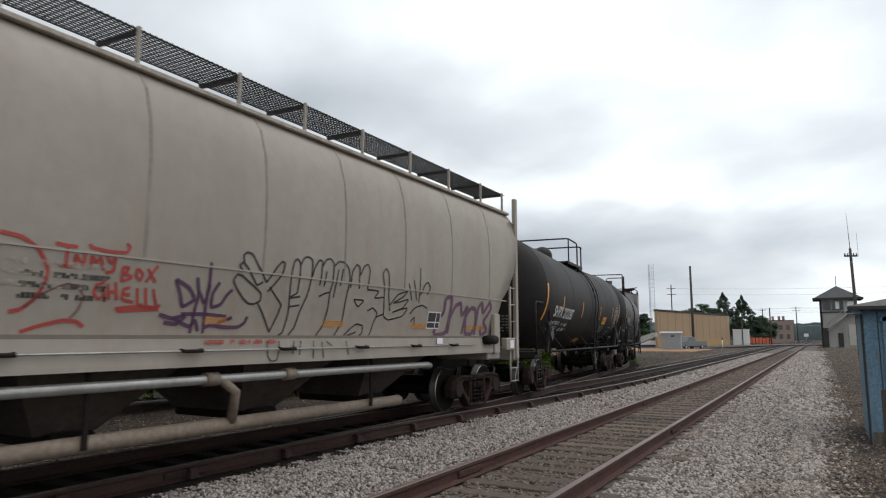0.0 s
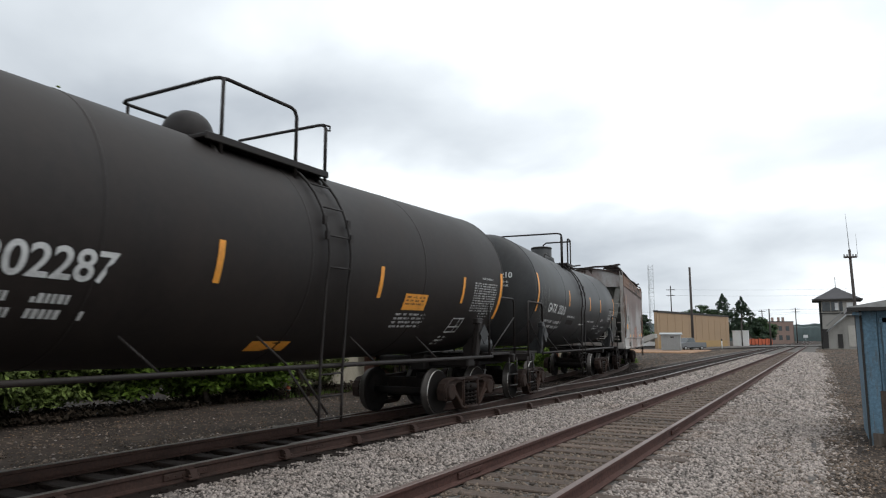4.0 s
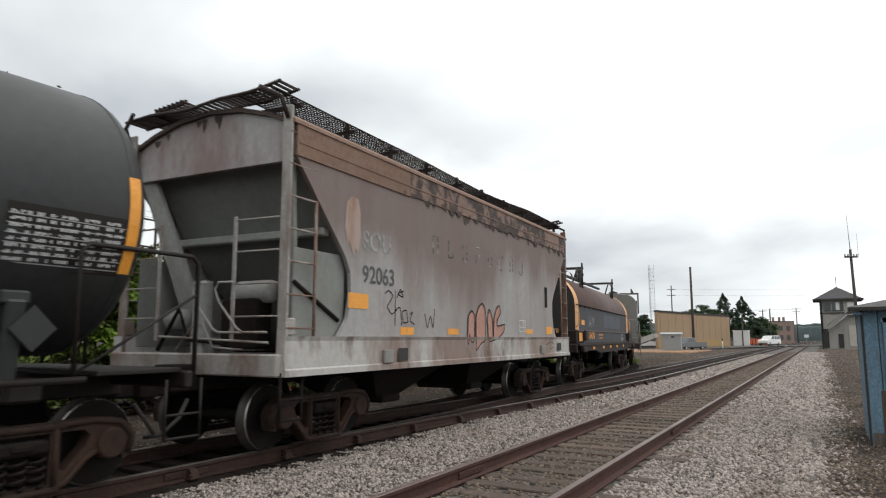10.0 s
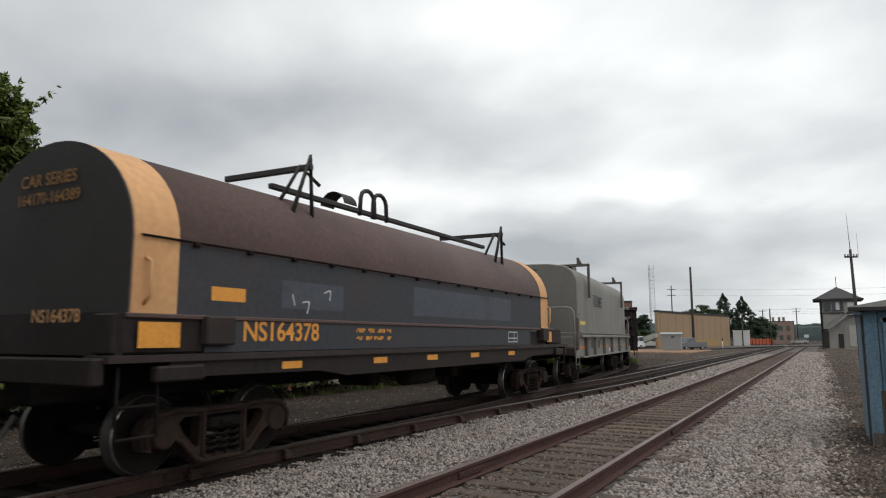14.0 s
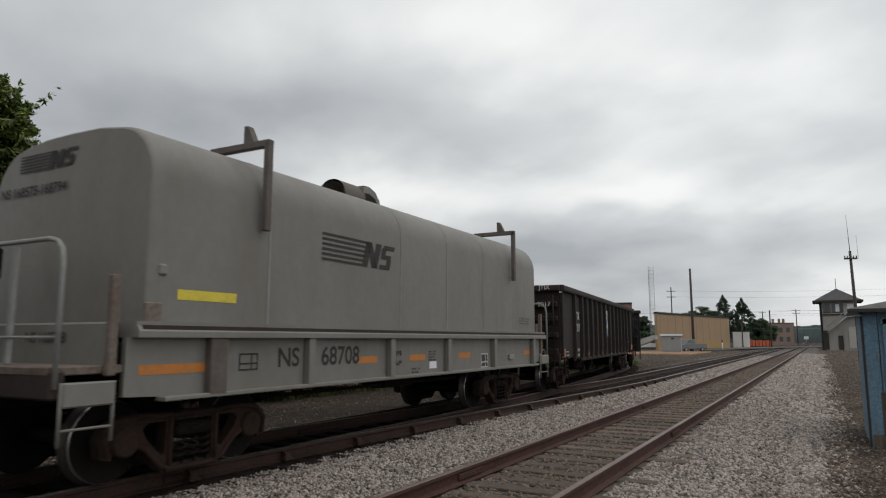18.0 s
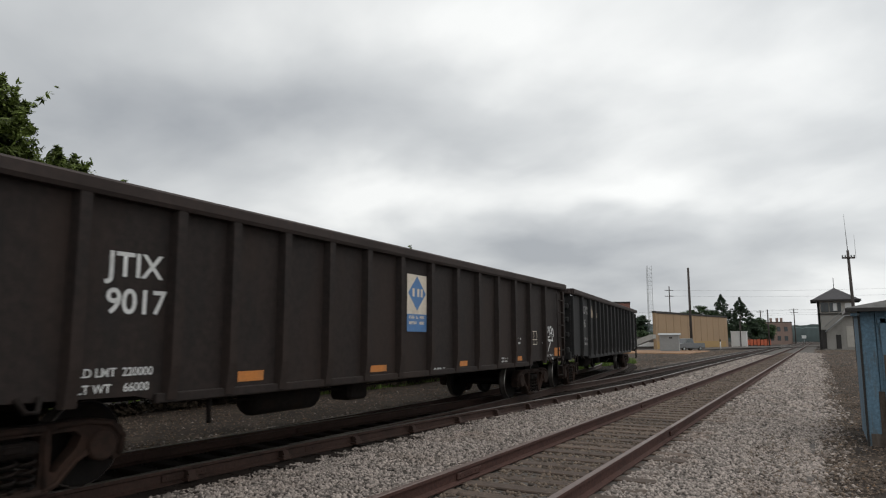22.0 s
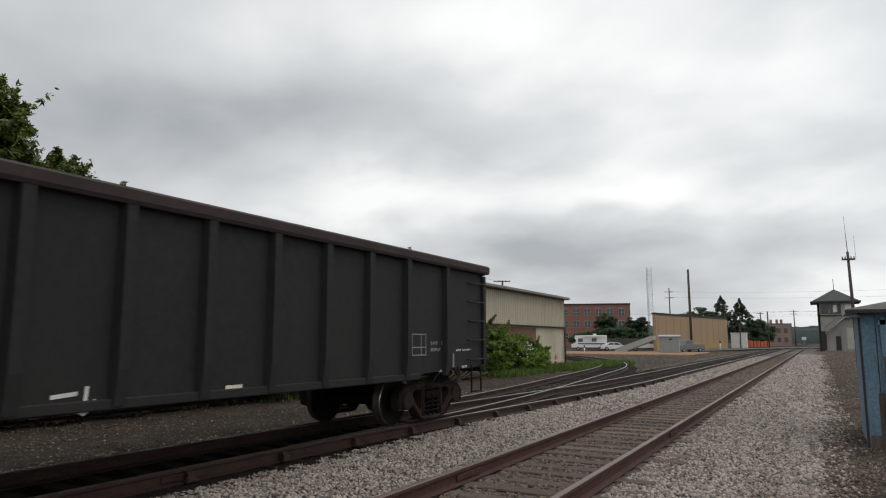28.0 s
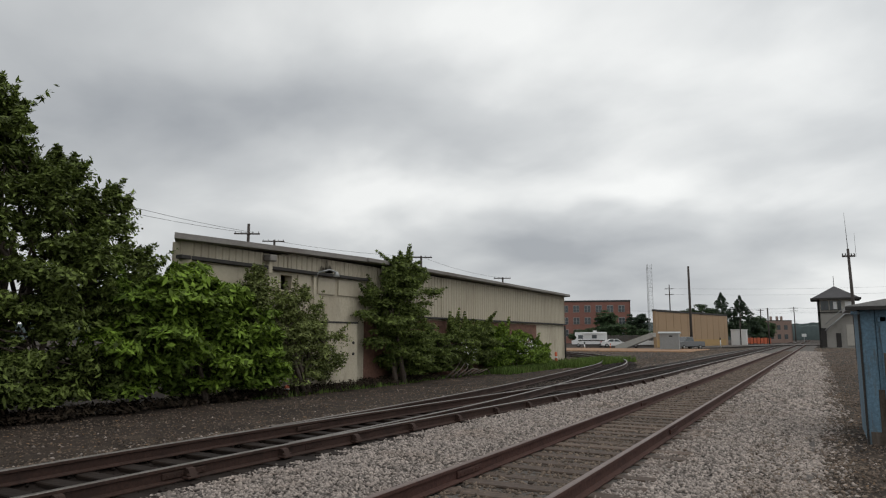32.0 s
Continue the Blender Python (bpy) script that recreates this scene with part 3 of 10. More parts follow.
def stones(name, boxes, material, label, seed, ragged=False):
    """Loose angular stones: boxes of (x0, x1, y0, y1, count, size, z)."""
    rng = np.random.default_rng(seed)
    base = np.array([(1, 0, 0), (-1, 0, 0), (0, 1, 0), (0, -1, 0), (0, 0, 1), (0, 0, -1)], float)
    tri = np.array([(0, 2, 4), (2, 1, 4), (1, 3, 4), (3, 0, 4), (2, 0, 5), (1, 2, 5), (3, 1, 5), (0, 3, 5)])
    vs, fs, n0 = [], [], 0
    for x0, x1, y0, y1, count, size, z in boxes:
        x, y = rng.uniform(x0, x1, count), rng.uniform(y0, y1, count)
        if ragged:
            edge = np.array([-0.35 + 0.45 * noise.noise(Vector((0.3, q * 0.45, 7))) + 0.25 * noise.noise(Vector((2.0, q * 1.6, 3))) for q in y]) + 0.02 * np.minimum(y, 20) + rng.normal(0, 0.16, count)
            keep = x < edge
            x, y = x[keep], y[keep]
            count = len(x)
        r = size * rng.uniform(0.5, 1.25, (count, 1, 1))
        p = base[None] * (0.75 + 0.5 * rng.random((count, 6, 1))) * np.array([1, 1, 0.72]) * r
        p += rng.normal(0, 0.16, (count, 6, 3)) * r
        a = rng.uniform(0, 6.28, count)
        ca, sa = np.cos(a)[:, None], np.sin(a)[:, None]
        px, py = p[..., 0] * ca - p[..., 1] * sa, p[..., 0] * sa + p[..., 1] * ca
        t = rng.uniform(-0.5, 0.5, count)[:, None]
        pz = p[..., 2] + px * t
        hz = np.array([bed_height(a_, b_) if -9.5 < a_ < -0.25 else ground_height(a_, b_) for a_, b_ in zip(x, y)]) + z
        vs.append(np.stack([px + x[:, None], py + y[:, None], pz + hz[:, None]], -1).reshape(-1, 3))
        fs.append((tri[None] + (n0 + 6 * np.arange(count))[:, None, None]).reshape(-1, 3))
        n0 += 6 * count
    ob = new(name, raw_mesh(name, np.concatenate(vs), np.concatenate(fs), material))
    return tagged(ob, label, "gravel", kind="stuff")


stones("ballast_stones", [(-6.3, -3.92, 2.5, 9, 12500, 0.030, 0.008), (-6.3, -3.92, 9, 16, 11000, 0.033, 0.008), (-6.15, -3.92, 16, 30, 7500, 0.052, 0.008),
                          (-6.1, -3.95, 30, 75, 8000, 0.075, 0.005), (-2.15, 0.5, 3.5, 9, 14000, 0.030, 0.006), (-2.15, 0.6, 9, 18, 14500, 0.034, 0.006),
                          (-2.15, 0.7, 18, 36, 9500, 0.055, 0.004), (-2.15, 0.6, 36, 90, 8500, 0.085, 0.0), (-4.1, -3.86, 3, 20, 500, 0.04, 0.0)], M["stone"],
       "loose light grey crushed stone between and beside the tracks", 3, True)
stones("track_stones", [(-3.68, -2.4, 3, 9, 2900, 0.036, -0.002), (-3.68, -2.4, 9, 18, 3600, 0.038, -0.002), (-3.68, -2.4, 18, 45, 4600, 0.052, -0.002),
                        (-1.0, 0.35, 4, 14, 3200, 0.034, 0.0), (-0.4, 2.4, 4, 12, 8500, 0.024, 0.0), (-0.5, 2.6, 12, 24, 9000, 0.027, 0.0), (-0.5, 3.5, 24, 50, 7000, 0.038, 0.0), (-0.6, 5.0, 50, 122, 7000, 0.075, -0.02), (-13, -9, 60, 110, 3000, 0.08, -0.02), (-30, -13, 45, 92, 6000, 0.09, -0.03),
                        (-13.8, -8.9, 3, 14, 5200, 0.022, 0.0), (-13.8, -8.9, 14, 34, 4200, 0.028, 0.0), (-9.6, -8.3, 3, 30, 5600, 0.032, 0.0), (-12.5, -8.6, 34, 60, 2500, 0.05, 0.0)], M["rubble"],
       "rust-stained brown gravel between the rails and on the dirt", 5)
# grey stones thin out over the dirt away from the rail
stones("strewn_stones", [(-0.5, -0.05, 4, 16, 2000, 0.038, 0.0), (-0.05, 0.3, 4, 16, 420, 0.034, 0.0), (0.3, 1.2, 4, 20, 260, 0.026, 0.0), (-0.5, 0.0, 16, 50, 1900, 0.055, 0.0), (0.0, 0.5, 16, 60, 380, 0.045, 0.0),
                         (-9.7, -8.9, 3, 20, 350, 0.03, 0.0), (-12.5, -9.5, 3, 24, 260, 0.028, 0.0)], M["stone"], "scattered pale stones on the brown dirt", 15)


def litter():
    """Dead leaves and scraps strewn on the dirt."""
    rng = np.random.default_rng(9)
    n = 5200
    x, y = np.concatenate([rng.uniform(-0.5, 2.6, 3200), rng.uniform(-13.6, -9.0, 2000)]), np.concatenate([rng.uniform(4, 26, 3200), rng.uniform(3, 26, 2000)])
    a, s = rng.uniform(0, 6.28, n), rng.uniform(0.012, 0.035, n)
    z = np.array([ground_height(p, q) for p, q in zip(x, y)]) + rng.uniform(0.004, 0.02, n)
    ca, sa = np.cos(a) * s, np.sin(a) * s
    t = rng.uniform(-0.012, 0.012, (n, 4))
    v = np.stack([np.stack([x + p, y + q, z + t[:, k]], 1) for k, (p, q) in enumerate(((ca, sa), (-sa * 0.6, ca * 0.6), (-ca, -sa), (sa * 0.6, -ca * 0.6)))], 1).reshape(-1, 3)
    m = mat("dead_leaf", (0.13, 0.078, 0.04), 0.9, grain=9, amount=0.3, patch=2, stain=(0.06, 0.04, 0.026), stain_amount=0.6, bump=0, island=0.6)
    tagged(new("leaf_litter", raw_mesh("leaf_litter", v, np.arange(4 * n).reshape(-1, 4), m)), "dry brown leaf litter on the dirt", "litter", kind="stuff")


litter()


# ---------------------------------------------------------------- tracks
RAIL = [(-0.07, -0.178), (0.07, -0.178), (0.07, -0.166), (0.012, -0.145), (0.009, -0.055), (0.036, -0.042), (0.036, -0.008), (0.026, 0.0),
        (-0.026, 0.0), (-0.036, -0.008), (-0.036, -0.042), (-0.009, -0.055), (-0.012, -0.145), (-0.07, -0.166)]


def rail_mesh(line, lift=0.0, side="rail"):
    """A rail swept along points of (x, y, heading)."""
    bm = bmnew()
    rings = []
    for x, y, th in line:
        rings.append([bm.verts.new((x + math.cos(th) * p, y + math.sin(th) * p, q + lift)) for p, q in RAIL])
    n = len(RAIL)
    for a, b in zip(rings, rings[1:]):
        for k in range(n):
            f = bm.faces.new((a[k], a[(k + 1) % n], b[(k + 1) % n], b[k]))
            f.material_index = 1 if k in (6, 7, 8) else 0
    bm.faces.new(rings[0][::-1])
    bm.faces.new(rings[-1])
    return finish(bm, "rail", (M[side], M["railhead"] if side == "rail" else M["mainhead"]))


def track(name, label, centre, lines, tie_rows, plates, tie_mat):
    tr = thing(name, label, "railway track", kind="structure")
    for ln, lift in lines:
        part("rail", rail_mesh(ln, lift, "rail" if tie_mat is M["tie"] else "railmain"), None, tr)
    tie = finish(one(box, (0, 0, 0), (2.6, 0.23, 0.16), 0.012), "tie", tie_mat)
    rng = random.Random(4)
    for x, y, th in tie_rows:
        part("tie", tie, None, tr, at=pose(x + rng.uniform(-0.05, 0.05), y + rng.uniform(-0.04, 0.04), -0.262 + rng.uniform(-0.006, 0.006), 0, 0, math.degrees(th) + rng.uniform(-1.3, 1.3)))
    bm = bmnew()
    for k in range(6):
        box(bm, (0.0, -0.25 + 0.1 * k, -0.10), (0.045, 0.028, 0.028), 0.008)
    box(bm, (0.0, 0, -0.1), (0.03, 0.62, 0.075), 0.008)
    bar = finish(bm, "joint_bar", M["rail"] if tie_mat is M["tie"] else M["railmain"])
    for x, y in plates:
        for s in (-1, 1):
            part("joint_bar", bar, None, tr, at=pose(x + 0.022 * s, y, 0))
    return tr


def straight(x, y0, y1, step=20):
    return [(x, y, 0.0) for y in np.arange(y0, y1 + step, step)]


def through_line(y):
    """The main line beyond the turnout: it eases towards the near track and runs on beside it."""
    f = min(1.0, max(0.0, (y - 5.0) / 22.0))
    return FAR_X + 1.1 * f * f * (3 - 2 * f), y, -math.atan(1.1 * 6 * f * (1 - f) / 22.0)


def eased(off, y0, y1):
    ys = list(np.arange(y0, 5, 11)) + list(np.arange(5, 28, 1)) + list(np.arange(28, y1 + 30, 30))
    return [(x + off, y, th) for x, y, th in map(through_line, ys)]


def curved(off, s0, s1, step=1.0):
    out = []
    for s in np.arange(s0, s1, step):
        x, y, th = branch(s)
        out.append((x + math.cos(th) * off, y + math.sin(th) * off, th))
    return out


H = GAUGE / 2
track("near_track", "rusty unused railway track on half-buried wooden ties", NEAR_X,
      [(straight(NEAR_X - H, -20, 420), 0), (straight(NEAR_X + H, -20, 420), 0)],
      [(NEAR_X, y, 0.0) for y in np.arange(-7.86, 90, 0.52)], [(NEAR_X - H, 7.35), (NEAR_X - H, 16.6), (NEAR_X + H, 12.2), (NEAR_X - H, 22.8)], M["tie"])
track("main_track", "dark oily railway track with worn rail heads", FAR_X,
      [(eased(-H, -60, 420), 0), (eased(H, -60, 420), 0)],
      [through_line(y) for y in np.arange(-3, 80, 0.52)], [(FAR_X + H, 5.6), (FAR_X + H + 0.03, 8.0), (FAR_X - H + 0.12, 9.4)], M["darktie"])
track("branch_track", "curved branch railway track leaving through a turnout", FAR_X,
      [(curved(-H, 8.6, 150), 0.003), (curved(H, 7.4, 150), 0.003)],
      [branch(s) for s in np.arange(15, 110, 0.55)], [], M["darktie"])


main = bpy.data.objects["main_track"]
bm = bmnew()
box(bm, (0.0, 0, -0.15), (0.16, 0.17, 0.03), 0.008)
prism(bm, [(-0.05, -0.14), (0.075, -0.14), (0.02, -0.05), (-0.05, -0.035)], -0.05, 0.05)
for s in (-1, 1):
    tube(bm, [(0.045, s * 0.06, -0.14), (0.045, s * 0.06, -0.1)], 0.02, 6)
brace = finish(bm, "rail_brace", M["railmain"])
for k in range(17):
    part("rail_brace", brace, None, main, at=pose(through_line(2.5 + 1.57 * k)[0] + H + 0.07, 2.5 + 1.57 * k, 0))
    part("rail_brace", brace, None, main, at=pose(branch(2.5 + 1.57 * k)[0] - H - 0.07, 2.5 + 1.57 * k, 0, 0, 0, 180))


def dark_bed():
    """Oily stone under the main line, its colour darkened further for the train's shade."""
    xs, ys = np.arange(-8.75, -6.15, 0.13), list(np.arange(-8, 34, 0.25)) + list(np.arange(34, 160, 2))
    return grid_sheet("oily_ballast", xs, ys, lambda x, y: bed_height(x, y) + 0.012 + 0.02 * noise.noise(Vector((x * 6, y * 6, 3))) - 0.05 * max(0, abs(x + 7.45) - 1.0) ** 1,
                      M["soot"], "oily ballast under the main track, darkened further for the train's shade", "ballast")


dark_bed()
stones("oily_stones", [(-8.5, -6.3, 2, 14, 4200, 0.03, 0.0), (-8.5, -6.3, 14, 40, 3500, 0.045, 0.0)], M["soot"], "oily stones under the main track, darkened further for the train's shade", 8)


# ---------------------------------------------------------------- plants
def leaf_mass(rng, blobs, count, size, droop=0.3):
    """Leaves (pointed quads) on the shells of many small clumps. blobs: (x, y, z, rx, ry, rz)."""
    b = np.array(blobs, float)
    w = (b[:, 3] * b[:, 4] + b[:, 3] * b[:, 5]) ** 0.85
    pick = rng.choice(len(b), count, p=w / w.sum())
    d = rng.normal(0, 1, (count, 3))
    d /= np.linalg.norm(d, axis=1)[:, None]
    rad = rng.uniform(0.2, 1.3, (count, 1)) ** 0.6
    # most leaves roof the clump, so that its underside stays open and dark
    d[:, 2] = np.where(rng.uniform(0, 1, count) < 0.72, np.abs(d[:, 2]), d[:, 2])
    pos = b[pick, :3] + d * rad * b[pick, 3:6]
    n = 0.55 * d + rng.normal(0, 0.4, (count, 3)) + np.array([0, 0, 0.85])
    n /= np.linalg.norm(n, axis=1)[:, None]
    t = np.cross(n, rng.normal(0, 1, (count, 3)))
    t /= np.linalg.norm(t, axis=1)[:, None]
    t[:, 2] -= droop
    q = np.cross(n, t)
    q /= np.linalg.norm(q, axis=1)[:, None]
    s = size * rng.uniform(0.6, 1.35, (count, 1))
    v = np.stack([pos - t * s, pos + q * s * 0.42 - n * s * 0.12, pos + t * s * 1.0, pos - q * s * 0.42 - n * s * 0.12], 1).reshape(-1, 3)
    f = np.arange(count * 4).reshape(-1, 4)
    return v, f


def clumps(rng, lobes, per, spread):
    """Breaks big lobes into many small clumps with gaps, densest on their outside."""
    out = []
    for x, y, z, rx, ry, rz in lobes:
        for _ in range(per):
            d = rng.normal(0, 1, 3)
            d /= np.linalg.norm(d)
            k = rng.uniform(0.45, 0.97)
            r = spread * rng.uniform(0.5, 1.75)
            out.append((x + d[0] * rx * k, y + d[1] * ry * k, max(z + d[2] * rz * k, GROUND + r * 0.4), r, r, r * 0.5))
    return out


def shrub(name, label, category, at, lobes, per, spread, count, size, material, seed, trunks=3, height=None, group="", sprigs=0):
    """A tree or bush: tapered stems with limbs, and a crown of leaves in clumps."""
    rng = np.random.default_rng(seed)
    ob = thing(name, label, category, pose(*at), group)
    top = max(l[2] + l[5] * 0.5 for l in lobes) if height is None else height
    bm = bmnew()
    for k in range(trunks):
        a = rng.uniform(0, 6.28)
        foot = Vector((0.25 * math.cos(a) * (trunks > 1), 0.4 * math.sin(a) * (trunks > 1), GROUND - 0.05))
        l = lobes[k % len(lobes)]
        tip = Vector((l[0], l[1], min(top, l[2] + 0.6 * l[5])))
        mid = foot.lerp(tip, 0.45) + Vector(rng.normal(0, 0.12, 3))
        r = 0.035 + 0.018 * top
        tube(bm, [foot, mid, tip], r, 7, True, 0.015)
        for _ in range(6):
            f = rng.uniform(0.3, 0.95)
            s = foot.lerp(mid, f / 0.45) if f < 0.45 else mid.lerp(tip, (f - 0.45) / 0.55)
            l2 = lobes[rng.integers(len(lobes))]
            e = Vector((l2[0], l2[1], l2[2])) + Vector(rng.normal(0, 0.3, 3)) * max(l2[3], 0.4)
            e.z = max(e.z, GROUND + 0.6)
            tube(bm, [s, s.lerp(e, 0.5) + Vector((0, 0, 0.1)), e], r * 0.35, 5, True, 0.008)
    part("trunk", bm, M["bark"], ob)
    bl = clumps(rng, lobes, per, spread)
    for _ in range(sprigs):
        l = lobes[rng.integers(len(lobes))]
        d = rng.normal(0, 1, 3)
        d[2] = abs(d[2]) + 0.5
        d /= np.linalg.norm(d)
        reach = rng.uniform(0.2, 0.8) * min(1.0, 0.65 * max(l[3:]))
        lean = np.array([d[0], d[1], 0.9 * d[2] + 0.35]) + rng.normal(0, 0.25, 3)
        for k in range(7):
            q = reach * k / 6
            r = 0.17 - 0.02 * k
            bl.append((l[0] + d[0] * l[3] * 0.9 + lean[0] * q, l[1] + d[1] * l[4] * 0.9 + lean[1] * q, l[2] + d[2] * l[5] * 0.9 + lean[2] * q, r, r, r * 0.8))
    v, f = leaf_mass(rng, bl, count, size)
    # bare stems at the foot
    high = v.reshape(-1, 4, 3)[:, :, 2].min(1) > GROUND + 0.28
    v = v.reshape(-1, 4, 3)[high].reshape(-1, 3)
    f = f[:len(v) // 4]
    part("crown", raw_mesh("crown", v, f, material), None, ob)
    return ob


shrub("tree", "tall leafy tree with ragged crown behind the dirt strip", "tree", (-15.3, 7.3, 0),
      [(0, -0.6, 5.0, 1.7, 1.7, 1.5), (0, 0.9, 4.3, 1.4, 1.2, 1.1), (0.1, 1.9, 3.85, 1.2, 1.1, 1.1), (0.2, -2.4, 5.6, 1.8, 2.0, 1.9), (0.2, 3.0, 2.7, 1.0, 1.2, 0.9), (0.2, 0.2, 3.0, 1.5, 2.8, 1.6), (0, -0.9, 6.2, 0.7, 0.7, 0.8), (0.1, 2.7, 4.3, 0.55, 0.6, 0.75), (0, 1.5, 4.95, 0.6, 0.6, 0.7), (0, 0.35, 5.75, 0.6, 0.55, 0.75), (0, -0.2, 6.5, 0.45, 0.45, 0.6)],
      24, 0.31, 62000, 0.072, M["darkleaf"], 11, 5, sprigs=170)
shrub("tree", "dense young tree leaning over the dirt strip", "tree", (-14.75, 8.4, 0),
      [(0, -2.2, 1.5, 1.0, 1.6, 1.7), (0, -0.4, 1.4, 1.0, 1.5, 1.6), (0, 1.2, 1.5, 0.9, 1.4, 1.6), (0, 2.4, 1.4, 0.9, 1.2, 1.5), (0, 0.4, 2.7, 0.9, 2.2, 1.1), (0.25, -2.8, 0.5, 0.8, 1.2, 0.8), (0.3, -0.9, 0.45, 0.8, 1.2, 0.75), (0.3, 1.0, 0.45, 0.7, 1.2, 0.75)],
      26, 0.34, 58000, 0.076, M["darkleaf"], 21, 5, sprigs=60)
shrub("bush", "dense bright green bush at the dirt's edge", "bush", (-14.2, 12.3, 0),
      [(0, 0, 1.2, 1.0, 1.7, 1.5), (0.1, 1.3, 1.2, 0.9, 1.3, 1.5), (0.1, -1.6, 1.2, 1.0, 1.3, 1.5), (0, 0.2, 2.45, 0.9, 1.5, 0.95), (0.1, -1.2, 2.3, 0.8, 1.0, 0.9), (0.2, 1.9, 0.7, 0.7, 0.9, 1.0)],
      26, 0.36, 46000, 0.108, M["leaf"], 12, 5, group="bushes along the warehouse", sprigs=8)
shrub("bush", "loose pale green bush beside a cream pillar", "bush", (-14.0, 16.1, 0),
      [(0, 0, 0.9, 0.7, 1.5, 1.2), (0, 1.0, 1.0, 0.6, 0.9, 1.1), (0, -0.9, 1.5, 0.6, 0.9, 1.2), (0, -0.2, 2.1, 0.6, 0.8, 0.8), (0, -2.0, 2.6, 0.3, 0.4, 0.8)],
      44, 0.26, 26000, 0.055, M["paleleaf"], 13, 5, group="bushes along the warehouse", sprigs=26)
shrub("bush", "tall dark bush growing against the warehouse wall", "bush", (-13.95, 21.6, 0),
      [(0, 0, 1.3, 0.7, 1.9, 1.5), (0, 0.6, 2.9, 0.7, 1.6, 1.2), (0, -0.7, 2.3, 0.7, 1.5, 1.2), (0, 0.2, 3.8, 0.5, 1.1, 0.7), (0, 0.9, 0.8, 0.7, 1.4, 1.0)],
      40, 0.3, 58000, 0.064, M["darkleaf"], 14, 5, group="bushes along the warehouse", sprigs=30)
shrub("bush", "low green thicket beside the warehouse", "bush", (-13.95, 27.0, 0),
      [(0, -2.6, 0.7, 0.6, 1.4, 1.1), (0, -0.6, 0.9, 0.6, 1.6, 1.1), (0, 1.4, 1.2, 0.6, 1.4, 1.2)],
      60, 0.25, 52000, 0.064, M["darkleaf"], 15, 5, group="bushes along the warehouse", sprigs=16)
blossom_bush = shrub("bush", "green bush dotted with white blossom by the warehouse", "bush", (-13.9, 32.6, 0),
                     [(0, -2.0, 0.9, 0.7, 1.6, 1.1), (0, 0.6, 0.8, 0.7, 1.8, 1.0), (0, 3.0, 0.4, 0.6, 1.4, 0.8)],
                     60, 0.25, 50000, 0.068, M["leaf"], 16, 5, group="bushes along the warehouse", sprigs=22)
v, f = leaf_mass(np.random.default_rng(4), [(0.5, y, z, 0.35, 0.9, 0.5) for y, z in ((-1.0, 1.2), (1.0, 1.0), (0.2, 0.6), (-6.5, 0.8))], 110, 0.07)
part("blossom", raw_mesh("blossom", v, f, M["blossom"]), None, blossom_bush, "white blossom")


# a strip of near-black leaves paints the deep shade below the bushes
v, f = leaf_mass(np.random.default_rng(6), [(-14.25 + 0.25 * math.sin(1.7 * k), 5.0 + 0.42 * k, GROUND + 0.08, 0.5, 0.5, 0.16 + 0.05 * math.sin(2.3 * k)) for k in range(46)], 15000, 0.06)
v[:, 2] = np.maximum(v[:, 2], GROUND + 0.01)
tagged(new("leaf_litter", raw_mesh("leaf_litter", v, f, mat("shade_dark_leaves", (0.032, 0.023, 0.016), 0.95, grain=8, amount=0.3, patch=1.2, stain=(0.018, 0.016, 0.010), stain_amount=0.7, bump=0, island=0.6, spec=0.15))),
       "dark leaves standing in for the shade under the bushes", "leaf litter", kind="stuff")


def weeds(name, x0, x1, y0, y1, count, height, label, seed, edge=0.5):
    """Blades of grass and weeds over a patch of ground."""
    rng = np.random.default_rng(seed)
    x, y = rng.uniform(x0, x1, count), rng.uniform(y0, y1, count)
    h = height * rng.uniform(0.35, 1.2, count)
    a = rng.uniform(0, 6.28, count)
    w = 0.018
    lean = rng.normal(0, 0.25, (count, 2)) * h[:, None]
    g = np.full(count, GROUND - 0.01)
    v = np.stack([np.stack([x - np.cos(a) * w, y - np.sin(a) * w, g], 1), np.stack([x + np.cos(a) * w, y + np.sin(a) * w, g], 1), np.stack([x + lean[:, 0], y + lean[:, 1], g + h], 1)], 1).reshape(-1, 3)
    return tagged(new(name, raw_mesh(name, v, np.arange(count * 3).reshape(-1, 3), M["grass"])), label, "grass", kind="stuff")


weeds("grass", -14.3, -12.6, 29, 41, 9000, 0.35, "rough green grass at the warehouse's foot", 3)
weeds("grass", -14.3, -11.4, 37, 49, 11000, 0.42, "rough green grass inside the curve", 4)
weeds("grass", -14.4, -13.6, 14, 30, 1800, 0.18, "sparse weeds below the bushes", 6)


# ---------------------------------------------------------------- buildings
def quad_wall(bm, x0, y0, x1, y1, z0, z1, thick=0.2):
    d = Vector((x1 - x0, y1 - y0, 0))
    n = Vector((d.y, -d.x, 0)).normalized() * thick
    a, b = Vector((x0, y0, 0)), Vector((x1, y1, 0))
    pts = [a, b, b - n, a - n]
    lo = [bm.verts.new((p.x, p.y, z0)) for p in pts]
    hi = [bm.verts.new((p.x, p.y, z1)) for p in pts]
    bm.faces.new(lo)
    bm.faces.new(hi)
    for k in range(4):
        bm.faces.new((lo[k], lo[(k + 1) % 4], hi[(k + 1) % 4], hi[k]))


